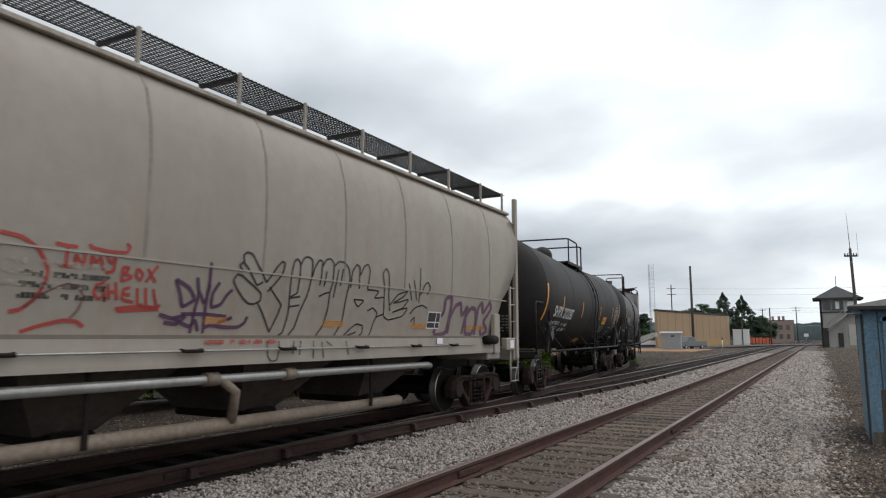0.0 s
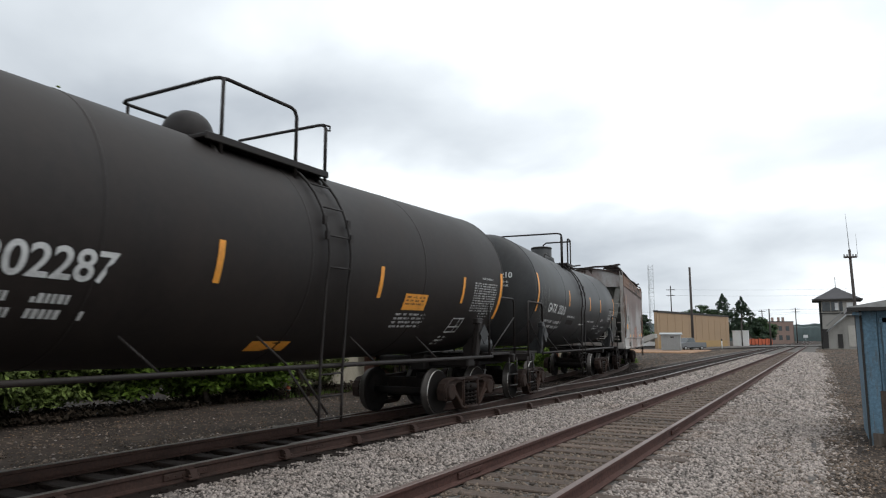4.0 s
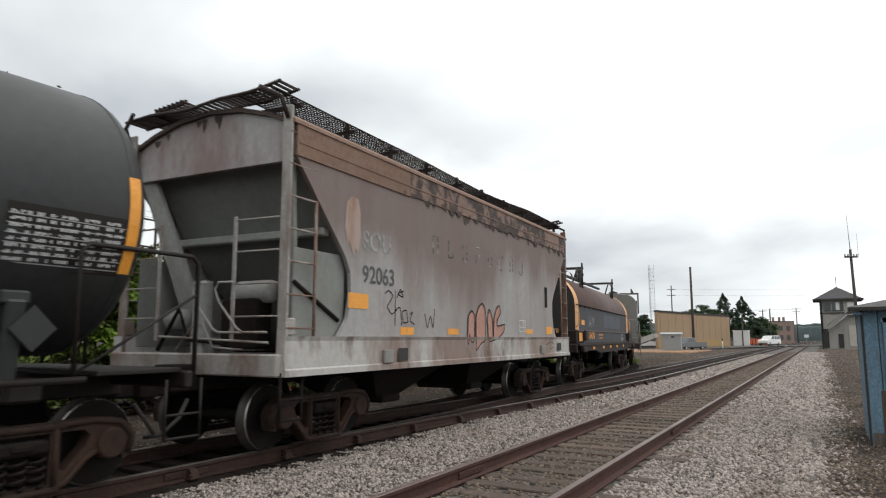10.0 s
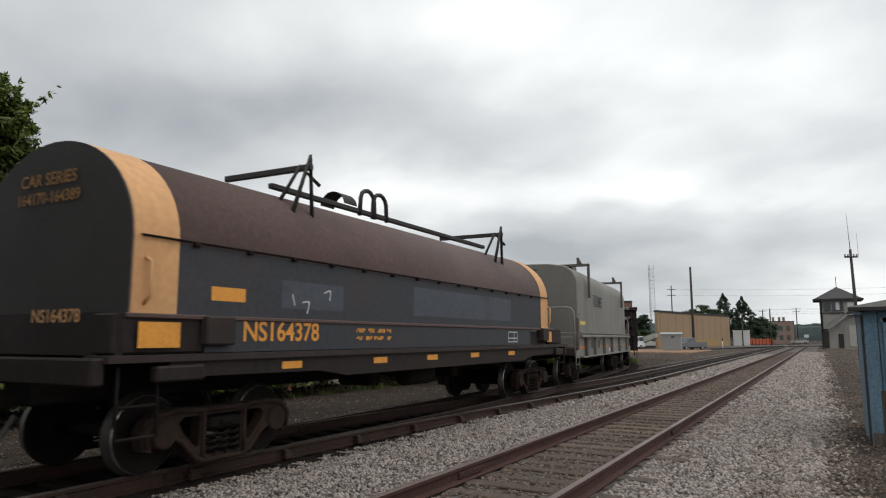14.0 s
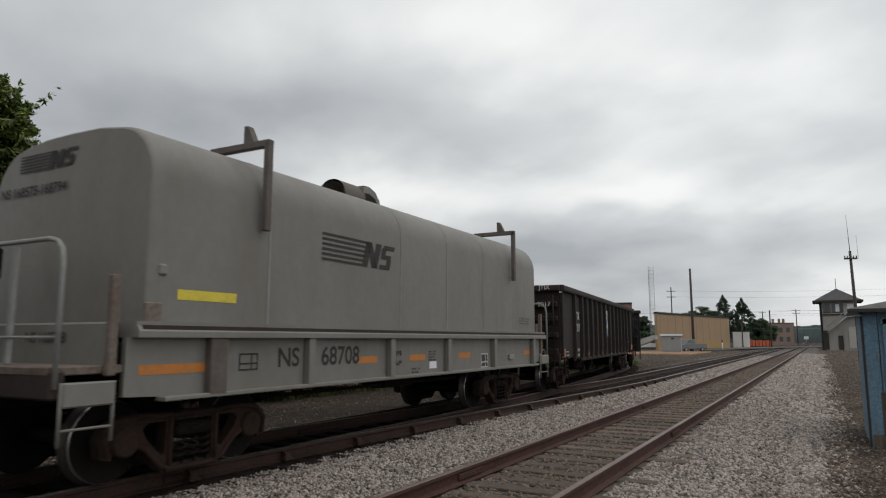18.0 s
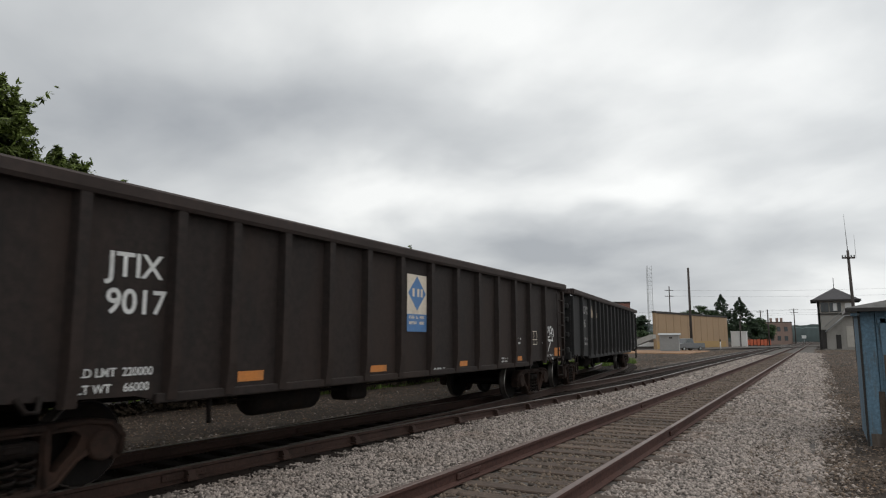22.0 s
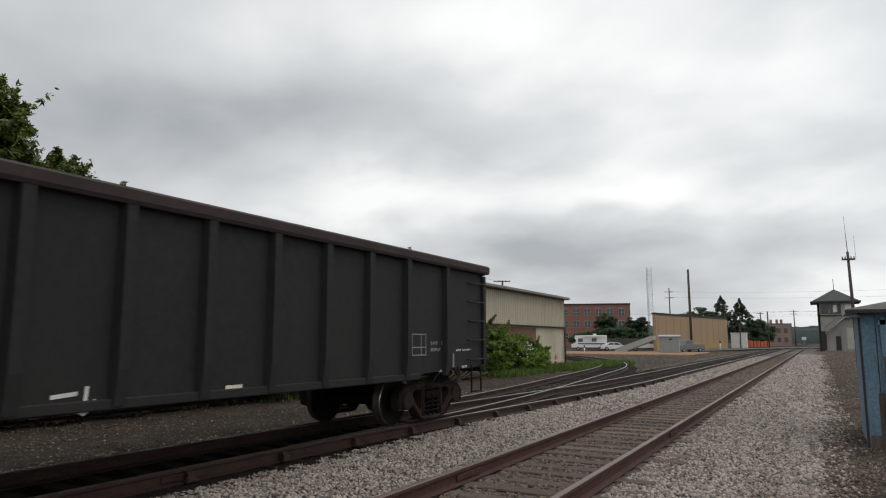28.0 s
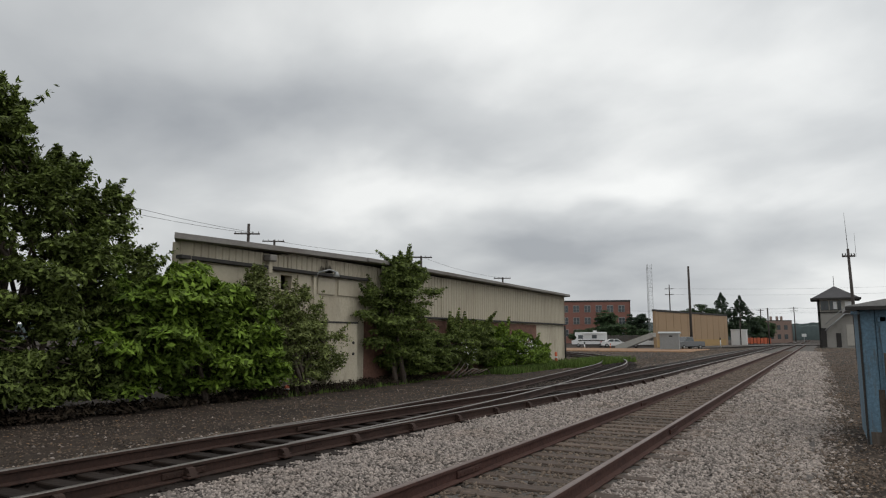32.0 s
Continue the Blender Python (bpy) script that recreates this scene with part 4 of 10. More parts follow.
def wall_round(parent, corners, z0, z1, material, label="", thick=0.25):
    """One wall after another round a plan, each a part."""
    for (xa, ya), (xb, yb) in zip(corners, corners[1:] + corners[:1]):
        part("wall", one(quad_wall, xa, ya, xb, yb, z0, z1, thick), material, parent, label)


def siding(bm, x, y0, y1, z0, z1, pitch=0.25, deep=0.03):
    """Ribbed sheet metal on a wall that faces +x."""
    prof = []
    y = y0
    while y < y1 - 1e-6:
        prof += [(y, x), (y + pitch * 0.6, x), (y + pitch * 0.72, x + deep), (y + pitch * 0.88, x + deep)]
        y += pitch
    lo = [bm.verts.new((b, min(a, y1), z0)) for a, b in prof]
    hi = [bm.verts.new((b, min(a, y1), z1)) for a, b in prof]
    for k in range(len(prof) - 1):
        bm.faces.new((lo[k], lo[k + 1], hi[k + 1], hi[k]))


def warehouse():
    X, G, y0, y1 = -14.62, GROUND - 0.1, 11.9, 42.6
    w = thing("warehouse", "long cream metal-clad warehouse with a block base", "warehouse")
    # the track side is pieced round a small dark opening
    for a, b, c, d in ((y0, 15.75, G, 4.0), (16.25, 20.2, G, 4.1), (15.75, 16.25, G, 2.95), (15.75, 16.25, 3.42, 4.08)):
        part("wall", one(quad_wall, X, a, X, b, c, d, 0.3), M["block"], w, "stained cream block wall")
    part("wall", one(quad_wall, X, 20.2, X, 37.6, G, 2.2, 0.3), M["brickface"], w, "old brown brick base wall")
    part("wall", one(quad_wall, X, 37.6, X, y1, G, 2.2, 0.3), M["block"], w, "cream block base wall")
    part("wall", one(quad_wall, X, 20.2, X, y1, 2.2, 4.08, 0.3), M["block"], w)
    part("wall", one(quad_wall, X - 0.3, y1, X - 22, y1, G, 4.08, 0.3), M["block"], w)
    part("wall", one(quad_wall, X - 22, y1, X - 22, 30.6, G, 4.0, 0.3), M["block"], w)
    part("wall", one(quad_wall, X - 22, 30.6, X, y0, G, 3.98, 0.3), M["cream"], w)
    for a, b in ((11.9, 16.0), (16.0, 20.2), (20.2, 26.0), (26.0, 32.0), (32.0, 37.5), (37.5, 42.6)):
        part("siding_panel", one(siding, X + 0.03, a, b, 3.62 if a < 20 else 2.33, (4.02 if a < 15 else 4.12) if a < 20 else 4.12), M["cream"], w)
    bm = bmnew()
    plan = [(X + 0.38, 11.4, 4.08), (X + 0.38, 19.6, 4.29), (X + 0.38, 42.7, 4.19), (X - 22.4, 42.7, 4.19), (X - 22.4, 31.2, 4.1)]
    lo, hi = [bm.verts.new((a, b, c - 0.08)) for a, b, c in plan], [bm.verts.new((a, b, c + 0.07)) for a, b, c in plan]
    bm.faces.new(lo[::-1])
    bm.faces.new(hi)
    for k in range(5):
        bm.faces.new((lo[k], lo[(k + 1) % 5], hi[(k + 1) % 5], hi[k]))
    part("roof", bm, M["roofsheet"], w, "weathered sheet metal roof")
    part("gutter", one(box, (X + 0.42, 31.2, 4.235), (0.12, 22.8, 0.15), 0.02, Matrix.Rotation(-0.0043, 3, "X")), M["roofsheet"], w)
    part("ledge", one(box, (X + 0.08, 16.0, 3.58), (0.22, 8.4, 0.1), 0.01), M["dark"], w, "dark drip ledge")
    part("ledge", one(box, (X + 0.1, 31.4, 2.3), (0.16, 22.4, 0.08), 0.01), M["dark"], w, "dark drip ledge")
    part("pillar", one(box, (X + 0.12, 18.55, 0.85), (0.4, 1.7, 2.2), 0.02), M["block"], w, "white stained wall pier")
    part("pier_ledge", one(box, (X + 0.12, 18.1, 1.98), (0.44, 2.64, 0.06), 0.01), M["dark"], w)
    part("downspout", one(tube, [(X + 0.12, y1 - 0.15, 2.2), (X + 0.12, y1 - 0.15, GROUND)], 0.06, 8), M["dark"], w)
    part("downspout", one(tube, [(X + 0.1, 17.25, 3.5), (X + 0.1, 17.25, 2.0)], 0.04, 8), M["block"], w)
    part("lamp_arm", one(tube, [(X + 0.05, 17.25, 3.4), (X + 0.25, 17.3, 3.62), (X + 0.45, 17.6, 3.72), (X + 0.5, 17.85, 3.66)], 0.03, 7), M["grey"], w)
    part("lamp_head", one(lathe, [(3.5, 0.12), (3.62, 0.08), (3.68, 0.02)], (X + 0.5, 17.9, 0), "z", 12), M["grey"], w, "grey wall lamp")
    part("vent_box", one(box, (X + 0.2, 15.05, 3.86), (0.3, 0.3, 0.2), 0.03), M["roofsheet"], w)
    part("vent_pipe", one(box, (X + 0.15, 15.08, 3.6), (0.14, 0.16, 0.4), 0.02), M["block"], w)
    for a, b in ((12.6, 13.9), (14.7, 15.6), (16.5, 17.1), (17.5, 18.4), (18.6, 19.9)):
        part("wall_panel", one(box, (X + 0.02, (a + b) / 2, 3.2), (0.06, b - a, 0.56), 0.01), M["cream"], w)
    part("opening_frame", one(box, (X + 0.03, 16.0, 2.93), (0.1, 0.62, 0.05)), M["block"], w)
    rng = random.Random(9)
    for k in range(14):
        a, b = 17.9 + rng.uniform(-0.35, 0.35), rng.uniform(0.12, 0.5)
        bm = bmnew()
        q = rng.uniform(0.05, 0.13)
        bm.faces.new([bm.verts.new((X + 0.064, a + i, 3.66 + j)) for i, j in ((-q, 0), (q, 0), (q * 0.8, b * 0.6), (q * 0.2, b), (-q * 0.5, b * 0.7))])
        part("soot_stain", bm, M["sootwash"], w)
    for z in (1.28, 0.9):
        part("wall_anchor", one(lathe, [(0.42, 0.05), (0.46, 0.05), (0.47, 0.0)], (X, 19.0, z), "x", 8), M["dark"], w)


warehouse()


def block_house(name, label, cat, x0, y0, x1, y1, deep, z1, wall, edge, hue="", rear=None):
    """A flat-roofed building whose front runs from (x0, y0) to (x1, y1)."""
    b = thing(name, label, cat)
    d = Vector((x1 - x0, y1 - y0, 0)).normalized()
    n = Vector((-d.y, d.x, 0)) * deep
    pts = [(x0, y0), (x1, y1), (x1 + n.x, y1 + n.y), (x0 + n.x, y0 + n.y)]
    if rear:
        pts[2:] = rear
    wall_round(b, pts, GROUND - 0.3, z1, wall, hue)
    bm = bmnew()
    bm.faces.new([bm.verts.new((x, y, z1 - 0.1)) for x, y in pts])
    part("roof", bm, M["tar"], b)
    for (xa, ya), (xb, yb) in zip(pts, pts[1:] + pts[:1]):
        e = Vector((yb - ya, xa - xb, 0)).normalized() * 0.08
        part("roof_edge", one(quad_wall, xa + e.x, ya + e.y, xb + e.x, yb + e.y, z1 - 0.12, z1 + edge, 0.45), M["dark"], b)
    return b, d, Vector((d.y, -d.x, 0))


tb, d, n = block_house("store_building", "low tan block building with a dark flat roof edge", "building", -22.4, 108.5, -15.3, 141.0, 20, 5.62, M["tan"], 0.2, "", [(-18.6, 147.0), (-23.9, 122.0)])
for k in range(11):
    p = Vector((-22.4, 108.5, 0)) + d * (1.5 + 3 * k) + n * 0.02
    part("wall_joint", one(box, (p.x, p.y, 2.7), (0.03, 0.05, 5.7), 0, Matrix.Rotation(math.atan2(-d.x, d.y), 3, "Z")), M["tan"], tb)
p = Vector((-22.4, 108.5, 0)) + d * 16 + n * 0.03
part("painted_band", one(box, (p.x, p.y, 0.4), (0.04, 32, 1.3), 0, Matrix.Rotation(math.atan2(-d.x, d.y), 3, "Z")), mat("yellowed_wall", (0.36, 0.235, 0.10), 0.9, grain=4, amount=0.1, patch=0.3, stain=(0.34, 0.23, 0.11), stain_amount=0.6, bump=0.1), tb, "yellowed lower wall")

bb, d, n = block_house("brick_building", "three-storey red brick building with rows of windows", "building", -66.0, 178.0, -44.4, 184.8, 14, 11.2, M["brick"], 0.35)
for row in range(3):
    for k in range(7):
        p = Vector((-66.0, 178.0, 0)) + d * (2.0 + 3.05 * k) + n * 0.02
        z = 2.6 + 3.3 * row
        rot = Matrix.Rotation(math.atan2(d.y, d.x), 3, "Z")
        wn = part("window", one(box, (p.x, p.y, z), (1.7, 0.12, 1.9), 0, rot), M["grey"], bb)
        for s in (-1, 1):
            q = p + d * 0.42 * s + n * 0.05
            part("pane", one(box, (q.x, q.y, z + 0.4), (0.7, 0.08, 0.85), 0, rot), M["glass"], wn)
            part("pane", one(box, (q.x, q.y, z - 0.48), (0.7, 0.08, 0.75), 0, rot), M["glass"], wn)
# brick colour lightened to paint in the distance haze
M["hazebrick"] = mat("hazed_brick_wall", (0.25, 0.175, 0.145), 0.9, grain=6, amount=0.12, patch=0.3, stain=(0.2, 0.14, 0.12), stain_amount=0.5, bump=0.1)
ob, d, n = block_house("office_building", "far brown brick office building with small chimneys", "building", -15.5, 228, -6.8, 232, 12, 6.5, M["hazebrick"], 0.1)
for x in (-12.5, -10.8, -9.6):
    part("chimney", one(box, (x, 231, 7.1), (0.7, 0.7, 1.4)), M["hazebrick"], ob)
for k in range(4):
    p = Vector((-15.5, 228, 0)) + d * (1.4 + 2.1 * k) + n * 0.03
    for z in (1.6, 4.4):
        part("window", one(box, (p.x, p.y, z), (1.0, 0.1, 1.4), 0, Matrix.Rotation(math.atan2(d.y, d.x), 3, "Z")), M["glass"], ob)


def signal_tower():
    t = thing("signal_tower", "two-storey grey railway signal tower with hipped roof", "tower", pose(2.75, 126.5, 0))
    G = GROUND - 0.2
    grey = mat("grey_boarding", (0.30, 0.285, 0.26), 0.85, grain=8, amount=0.1, patch=0.6, stain=(0.15, 0.14, 0.13), stain_amount=0.5, bump=0.1)
    pale = mat("pale_boarding", (0.42, 0.395, 0.35), 0.85, grain=8, amount=0.1, patch=0.6, stain=(0.22, 0.21, 0.19), stain_amount=0.5, bump=0.1)
    wall_round(t, [(-2.5, -2.5), (2.5, -2.5), (2.5, 2.5), (-2.5, 2.5)], G, 5.4, grey)
    wall_round(t, [(-2.5, -2.5), (2.5, -2.5), (2.5, 2.5), (-2.5, 2.5)], 5.4, 7.6, pale, "weathered boarded upper storey")
    for s in (-1, 1):
        part("corner_board", one(box, (s * 2.5, -2.55, 3.6), (0.16, 0.16, 7.8)), M["dark"], t)
    part("belt_board", one(box, (0, -2.58, 5.42), (5.2, 0.2, 0.2)), M["dark"], t)
    for x, wd in ((-1.55, 1.1), (-0.35, 1.0), (0.5, 0.5)):
        w = part("window", one(box, (x, -2.55, 6.5), (wd, 0.1, 1.5)), M["glass"], t)
        part("window_frame", one(box, (x, -2.58, 6.5), (0.07, 0.12, 1.5)), M["dark"], w)
        part("window_frame", one(box, (x, -2.58, 5.75), (wd + 0.1, 0.14, 0.09)), M["dark"], w)
    part("window_blind", one(box, (-0.1, -2.62, 6.5), (0.5, 0.06, 1.2)), M["carwhite"], t)
    part("door", one(box, (1.75, -2.6, 6.1), (0.95, 0.14, 2.0)), M["carwhite"], t, "white upper door")
    part("door", one(box, (0.1, -2.58, 1.0), (0.7, 0.14, 2.2)), M["dark"], t, "dark lower door")
    part("panel", one(box, (1.9, -2.58, 1.8), (1.3, 0.12, 3.3)), pale, t)
    part("panel", one(box, (-1.95, -2.56, 1.4), (0.8, 0.12, 3.0)), M["dark"], t, "boarded dark bay")
    bm = bmnew()
    for k in range(14):
        box(bm, (-1.6 + 0.2 * k, -3.1, 2.6 + 0.19 * k), (0.24, 0.8, 0.05))
    part("stair_treads", bm, M["grey"], t)
    part("stair_rail", one(tube, [(-1.7, -3.5, 3.4), (1.1, -3.5, 6.1), (2.4, -3.5, 6.1)], 0.05, 6), M["grey"], t)
    part("stair_stringer", one(tube, [(-1.7, -3.5, 2.5), (1.1, -3.5, 5.1)], 0.1, 6), M["grey"], t)
    part("landing", one(box, (1.7, -3.0, 5.1), (1.6, 1.1, 0.12)), M["grey"], t)
    bm = bmnew()
    e = [bm.verts.new(p) for p in ((-3.45, -3.45, 7.6), (3.45, -3.45, 7.6), (3.45, 3.45, 7.6), (-3.45, 3.45, 7.6))]
    a = bm.verts.new((0, 0, 9.75))
    bm.faces.new(e[::-1])
    for k in range(4):
        bm.faces.new((e[k], e[(k + 1) % 4], a))
    part("roof", bm, M["shingle"], t, "dark hipped shingle roof")
    for k, (c, sz) in enumerate((((0, -3.45, 7.55), (7.0, 0.1, 0.28)), ((0, 3.45, 7.55), (7.0, 0.1, 0.28)), ((-3.45, 0, 7.55), (0.1, 7.0, 0.28)), ((3.45, 0, 7.55), (0.1, 7.0, 0.28)))):
        part("fascia", one(box, c, sz), M["dark"], t)
    part("antenna", one(tube, [(0, 0, 9.7), (0, 0, 11.4)], 0.05, 6), M["wire"], t)


signal_tower()


def blue_cabin():
    s = thing("trackside_cabin", "small wooden trackside cabin with peeling blue paint", "shed", pose(0.63, 13.3, GROUND - 0.02) @ Matrix.Scale(1.07, 4))
    rng = random.Random(7)
    # upright planks of the front, then the sides and back
    x = 0.0
    for wd in (0.2, 0.17, 0.2, 0.16, 0.19, 0.2, 0.18, 0.2, 0.17, 0.2, 0.2):
        part("plank", one(box, (x + wd / 2, rng.uniform(-0.006, 0.006), 1.05 + rng.uniform(-0.02, 0.0)), (wd - 0.008, 0.05, 2.1), 0.006), M["blue"], s)
        x += wd
    for xx in (0.02, x - 0.02):
        part("side_wall", one(box, (xx, 0.95, 1.05), (0.05, 1.85, 2.1), 0.006), M["blue"], s)
    part("back_wall", one(box, (x / 2, 1.9, 1.05), (x, 0.05, 2.1), 0.006), M["blue"], s)
    # a thin dark strip stands in for the shadow line down the corner
    part("corner_post", one(box, (-0.012, -0.012, 1.05), (0.03, 0.07, 2.1), 0.006), M["dark"], s, "thin dark strip drawn for the corner's shadow")
    fr = [((0.30, -0.05, 1.0), (0.09, 0.05, 1.95)), ((0.75, -0.05, 1.92), (1.05, 0.05, 0.09)), ((1.25, -0.05, 1.0), (0.08, 0.05, 1.9))]
    for c, sz in fr:
        part("door_frame", one(box, c, sz, 0.008), M["blue"], s)
    part("door", one(box, (0.76, -0.035, 0.95), (0.86, 0.035, 1.75), 0.006), M["blue"], s, "blue plank door")
    part("door_gap", one(box, (0.36, -0.06, 1.1), (0.025, 0.02, 1.5)), M["dark"], s)
    part("door_gap", one(box, (0.7, -0.06, 1.85), (0.7, 0.02, 0.03)), M["dark"], s)
    part("hasp", one(box, (0.36, -0.075, 1.02), (0.12, 0.02, 0.04), 0.005), M["iron"], s)
    part("padlock", one(lathe, [(0.93, 0.0), (0.93, 0.03), (0.99, 0.03), (0.99, 0.0)], (0.36, -0.09, 0), "z", 10), M["tread"], s, "bright padlock")
    bare = mat("bare_grey_wood", (0.075, 0.056, 0.043), 0.95, grain=22, amount=0.3, patch=3, stain=(0.16, 0.14, 0.12), stain_amount=0.5, bump=0.6, streak=(4, 4, 0.5))
    for c, sz in (((0.245, -0.03, 0.42), (0.15, 0.012, 0.84)), ((0.30, -0.08, 0.35), (0.1, 0.012, 0.7)), ((0.31, -0.08, 1.15), (0.075, 0.012, 0.5)), ((0.1, -0.03, 0.1), (0.14, 0.012, 0.2))):
        part("bare_patch", one(box, c, sz, 0.003), bare, s, "bare weathered wood where paint has gone")
    bm = bmnew()
    pts = [(0.38, 1.72), (0.46, 1.66), (0.53, 1.5), (0.62, 1.36), (0.75, 1.15), (0.9, 1.0)]
    rows = [[bm.verts.new((a - 0.022, -0.0565, b - 0.012)), bm.verts.new((a + 0.022, -0.0565, b + 0.012))] for a, b in pts]
    for a, b in zip(rows, rows[1:]):
        bm.faces.new((a[0], a[1], b[1], b[0]))
    part("red_mark", bm, M["redspray"] if "redspray" in M else mat("red_mark_paint", (0.3, 0.03, 0.05), 0.7, grain=30, amount=0.2, bump=0), s, "red sprayed stroke")
    bm = bmnew()
    prism(bm, [(-0.17, 2.08), (x + 0.25, 2.08), (x + 0.25, 2.13), (x * 0.55, 2.38), (-0.17, 2.13)], -0.22, 2.1)
    part("roof", bm, M["tar"], s, "low grey felt roof")
    part("eave_board", one(box, (x / 2 + 0.03, -0.23, 2.09), (x + 0.45, 0.03, 0.06), 0.005), M["dark"], s)
    part("eave_bracket", one(box, (-0.06, -0.08, 2.02), (0.12, 0.2, 0.05), 0.01), M["blue"], s)


blue_cabin()


# ---------------------------------------------------------------- poles, wires, masts
def pole(name, label, x, y, z1, r0, r1, lean=0.0, arms=(), cat="pole"):
    p = thing(name, label, cat, pose(x, y, 0))
    part("shaft", one(tube, [(0, 0, GROUND - 0.3), (lean / 2, 0, z1 / 2), (lean, 0, z1)], r0, 9, True, r1), M["pole"], p)
    for z, half, turn in arms:
        part("crossarm", one(box, (lean * z / z1, -r0, z), (2 * half, 0.1, 0.12), 0.01, Matrix.Rotation(turn, 3, "Z")), M["pole"], p)
        for k in (-1, -0.5, 0.5, 1):
            part("insulator", one(lathe, [(z + 0.05, 0.04), (z + 0.2, 0.05), (z + 0.22, 0.0)], (lean * z / z1 + k * half * 0.9 * math.cos(turn), -r0 + k * half * 0.9 * math.sin(turn), 0), "z", 6), M["grey"], p)
    return p


pole("utility_pole", "bare dark wooden pole without wires", -17.3, 110.7, 12.6, 0.22, 0.16)
mast = pole("radio_mast", "wooden pole with a whip antenna and crossarms", 2.35, 55, 7.7, 0.13, 0.085, -0.12, ((7.15, 0.42, 0.3),), "mast")
part("whip_antenna", one(tube, [(-0.12, 0, 7.6), (-0.2, 0, 10.3)], 0.03, 6, True, 0.012), M["grey"], mast)
part("side_antenna", one(tube, [(0.35, 0, 7.1), (0.33, 0, 8.8)], 0.012, 5), M["grey"], mast)
for x, y, z, arms in ((-42.9, 42.0, 11.3, ((10.4, 1.1, 0.6),)), (-51.6, 54.4, 12.1, ((11.9, 1.2, 0.6),)), (-38.7, 64.3, 10.6, ((10.4, 1.3, 0.5),)), (-38.7, 86.8, 9.9, ((9.75, 1.2, 0.4),)),
                      (-30.7, 167.2, 14.0, ((13.0, 1.0, 0.3), (11.6, 1.0, 0.3))), (-13.2, 199.6, 9.0, ((8.6, 0.9, 0.2),)), (-5.7, 220, 10.2, ((9.8, 1.2, 0.2), (9.0, 1.0, 0.2))), (-8.6, 149.8, 7.3, ())):
    pole("utility_pole", "dark wooden utility pole with crossarms" if arms else "short dark wooden pole by the crossing", x, y, z, 0.17, 0.12, 0.0, arms)
pole("signal_post", "slim dark signal post beside a white cabinet", -12.9, 139.4, 4.7, 0.12, 0.1)
for x, y, z in ((-19.0, 103.0, 0.7), (-16.8, 108, 1.1), (-14.0, 118, 1.0), (-30.5, 98, 0.4)):
    po = thing("marker_post", "short white and dark marker post", "post", pose(x, y, 0), "marker posts")
    part("shaft", one(tube, [(0, 0, GROUND), (0, 0, z)], 0.09, 7), M["carwhite"], po)
    part("cap", one(tube, [(0, 0, z), (0, 0, z + 0.35)], 0.095, 7), M["dark"], po)


def wire(a, b, sag, label="overhead wire"):
    pts = [Vector(a).lerp(Vector(b), k / 14) - Vector((0, 0, sag * 4 * (k / 14) * (1 - k / 14))) for k in range(15)]
    w = new("overhead_wire", finish(one(tube, pts, 0.014, 5), "overhead_wire", M["wire"]))
    return tagged(w, "thin dark overhead wire between poles", "wire", "overhead wires")


wire((-42.9, 42.0, 10.5), (-40, 14, 10.8), 0.5)
wire((-42.3, 42.0, 10.5), (-39, 14, 11.3), 0.5)
for z in (13.0, 11.6):
    wire((-30.7, 167.2, z + 0.1), (40, 185, z + 0.6), 0.8)
for z in (9.8, 9.0, 8.5):
    wire((-5.7, 220, z), (60, 222, z + 0.3), 0.5)
    wire((-5.7, 220, z), (-42, 212, z), 0.5)
wire((-8.6, 149.8, 7.2), (-40, 152, 7.5), 0.4)
wire((-8.6, 149.8, 7.2), (30, 150, 8.0), 0.4)
wire((-38.7, 64.3, 10.5), (-38.7, 86.8, 9.85), 0.4)
wire((-51.6, 54.4, 12.0), (-38.7, 64.3, 10.5), 0.3)


def lattice():
    t = thing("lattice_mast", "slender grey steel lattice mast", "mast", pose(-29.0, 137, 0))
    legs = [(0.62 * math.cos(a), 0.62 * math.sin(a)) for a in (0.4, 2.5, 4.6)]
    for x, y in legs:
        part("leg", one(tube, [(x, y, GROUND), (x, y, 16.1)], 0.035, 6), M["grey"], t)
    bm = bmnew()
    for k in range(20):
        z = 0.4 + 0.78 * k
        for i in range(3):
            a, b = legs[i], legs[(i + 1) % 3]
            tube(bm, [(*a, z), (*b, z + 0.78)], 0.016, 4, False)
            tube(bm, [(*a, z), (*b, z)], 0.016, 4, False)
    part("bracing", bm, M["grey"], t)


lattice()


# ---------------------------------------------------------------- far trees, yard things
def conifer(x, y, h, r, seed):
    rng = np.random.default_rng(seed)
    ob = thing("conifer", "dark pointed conifer behind the buildings", "tree", pose(x, y, 0), "conifers")
    part("trunk", one(tube, [(0, 0, GROUND), (0, 0, h * 0.95)], 0.22, 7, True, 0.03), M["bark"], ob)
    bl = []
    for k in range(260):
        f = rng.uniform(0.08, 1) ** 0.8
        a = rng.uniform(0, 6.28)
        rr = r * (1 - f) * rng.uniform(0.35, 1.1)
        bl.append((rr * math.cos(a), rr * math.sin(a), h * f, 0.75 * (1.2 - f), 0.75 * (1.2 - f), 0.3))
    v, f = leaf_mass(rng, bl, 16000, 0.2, 0.5)
    part("crown", raw_mesh("crown", v, f, M["pineleaf"]), None, ob)


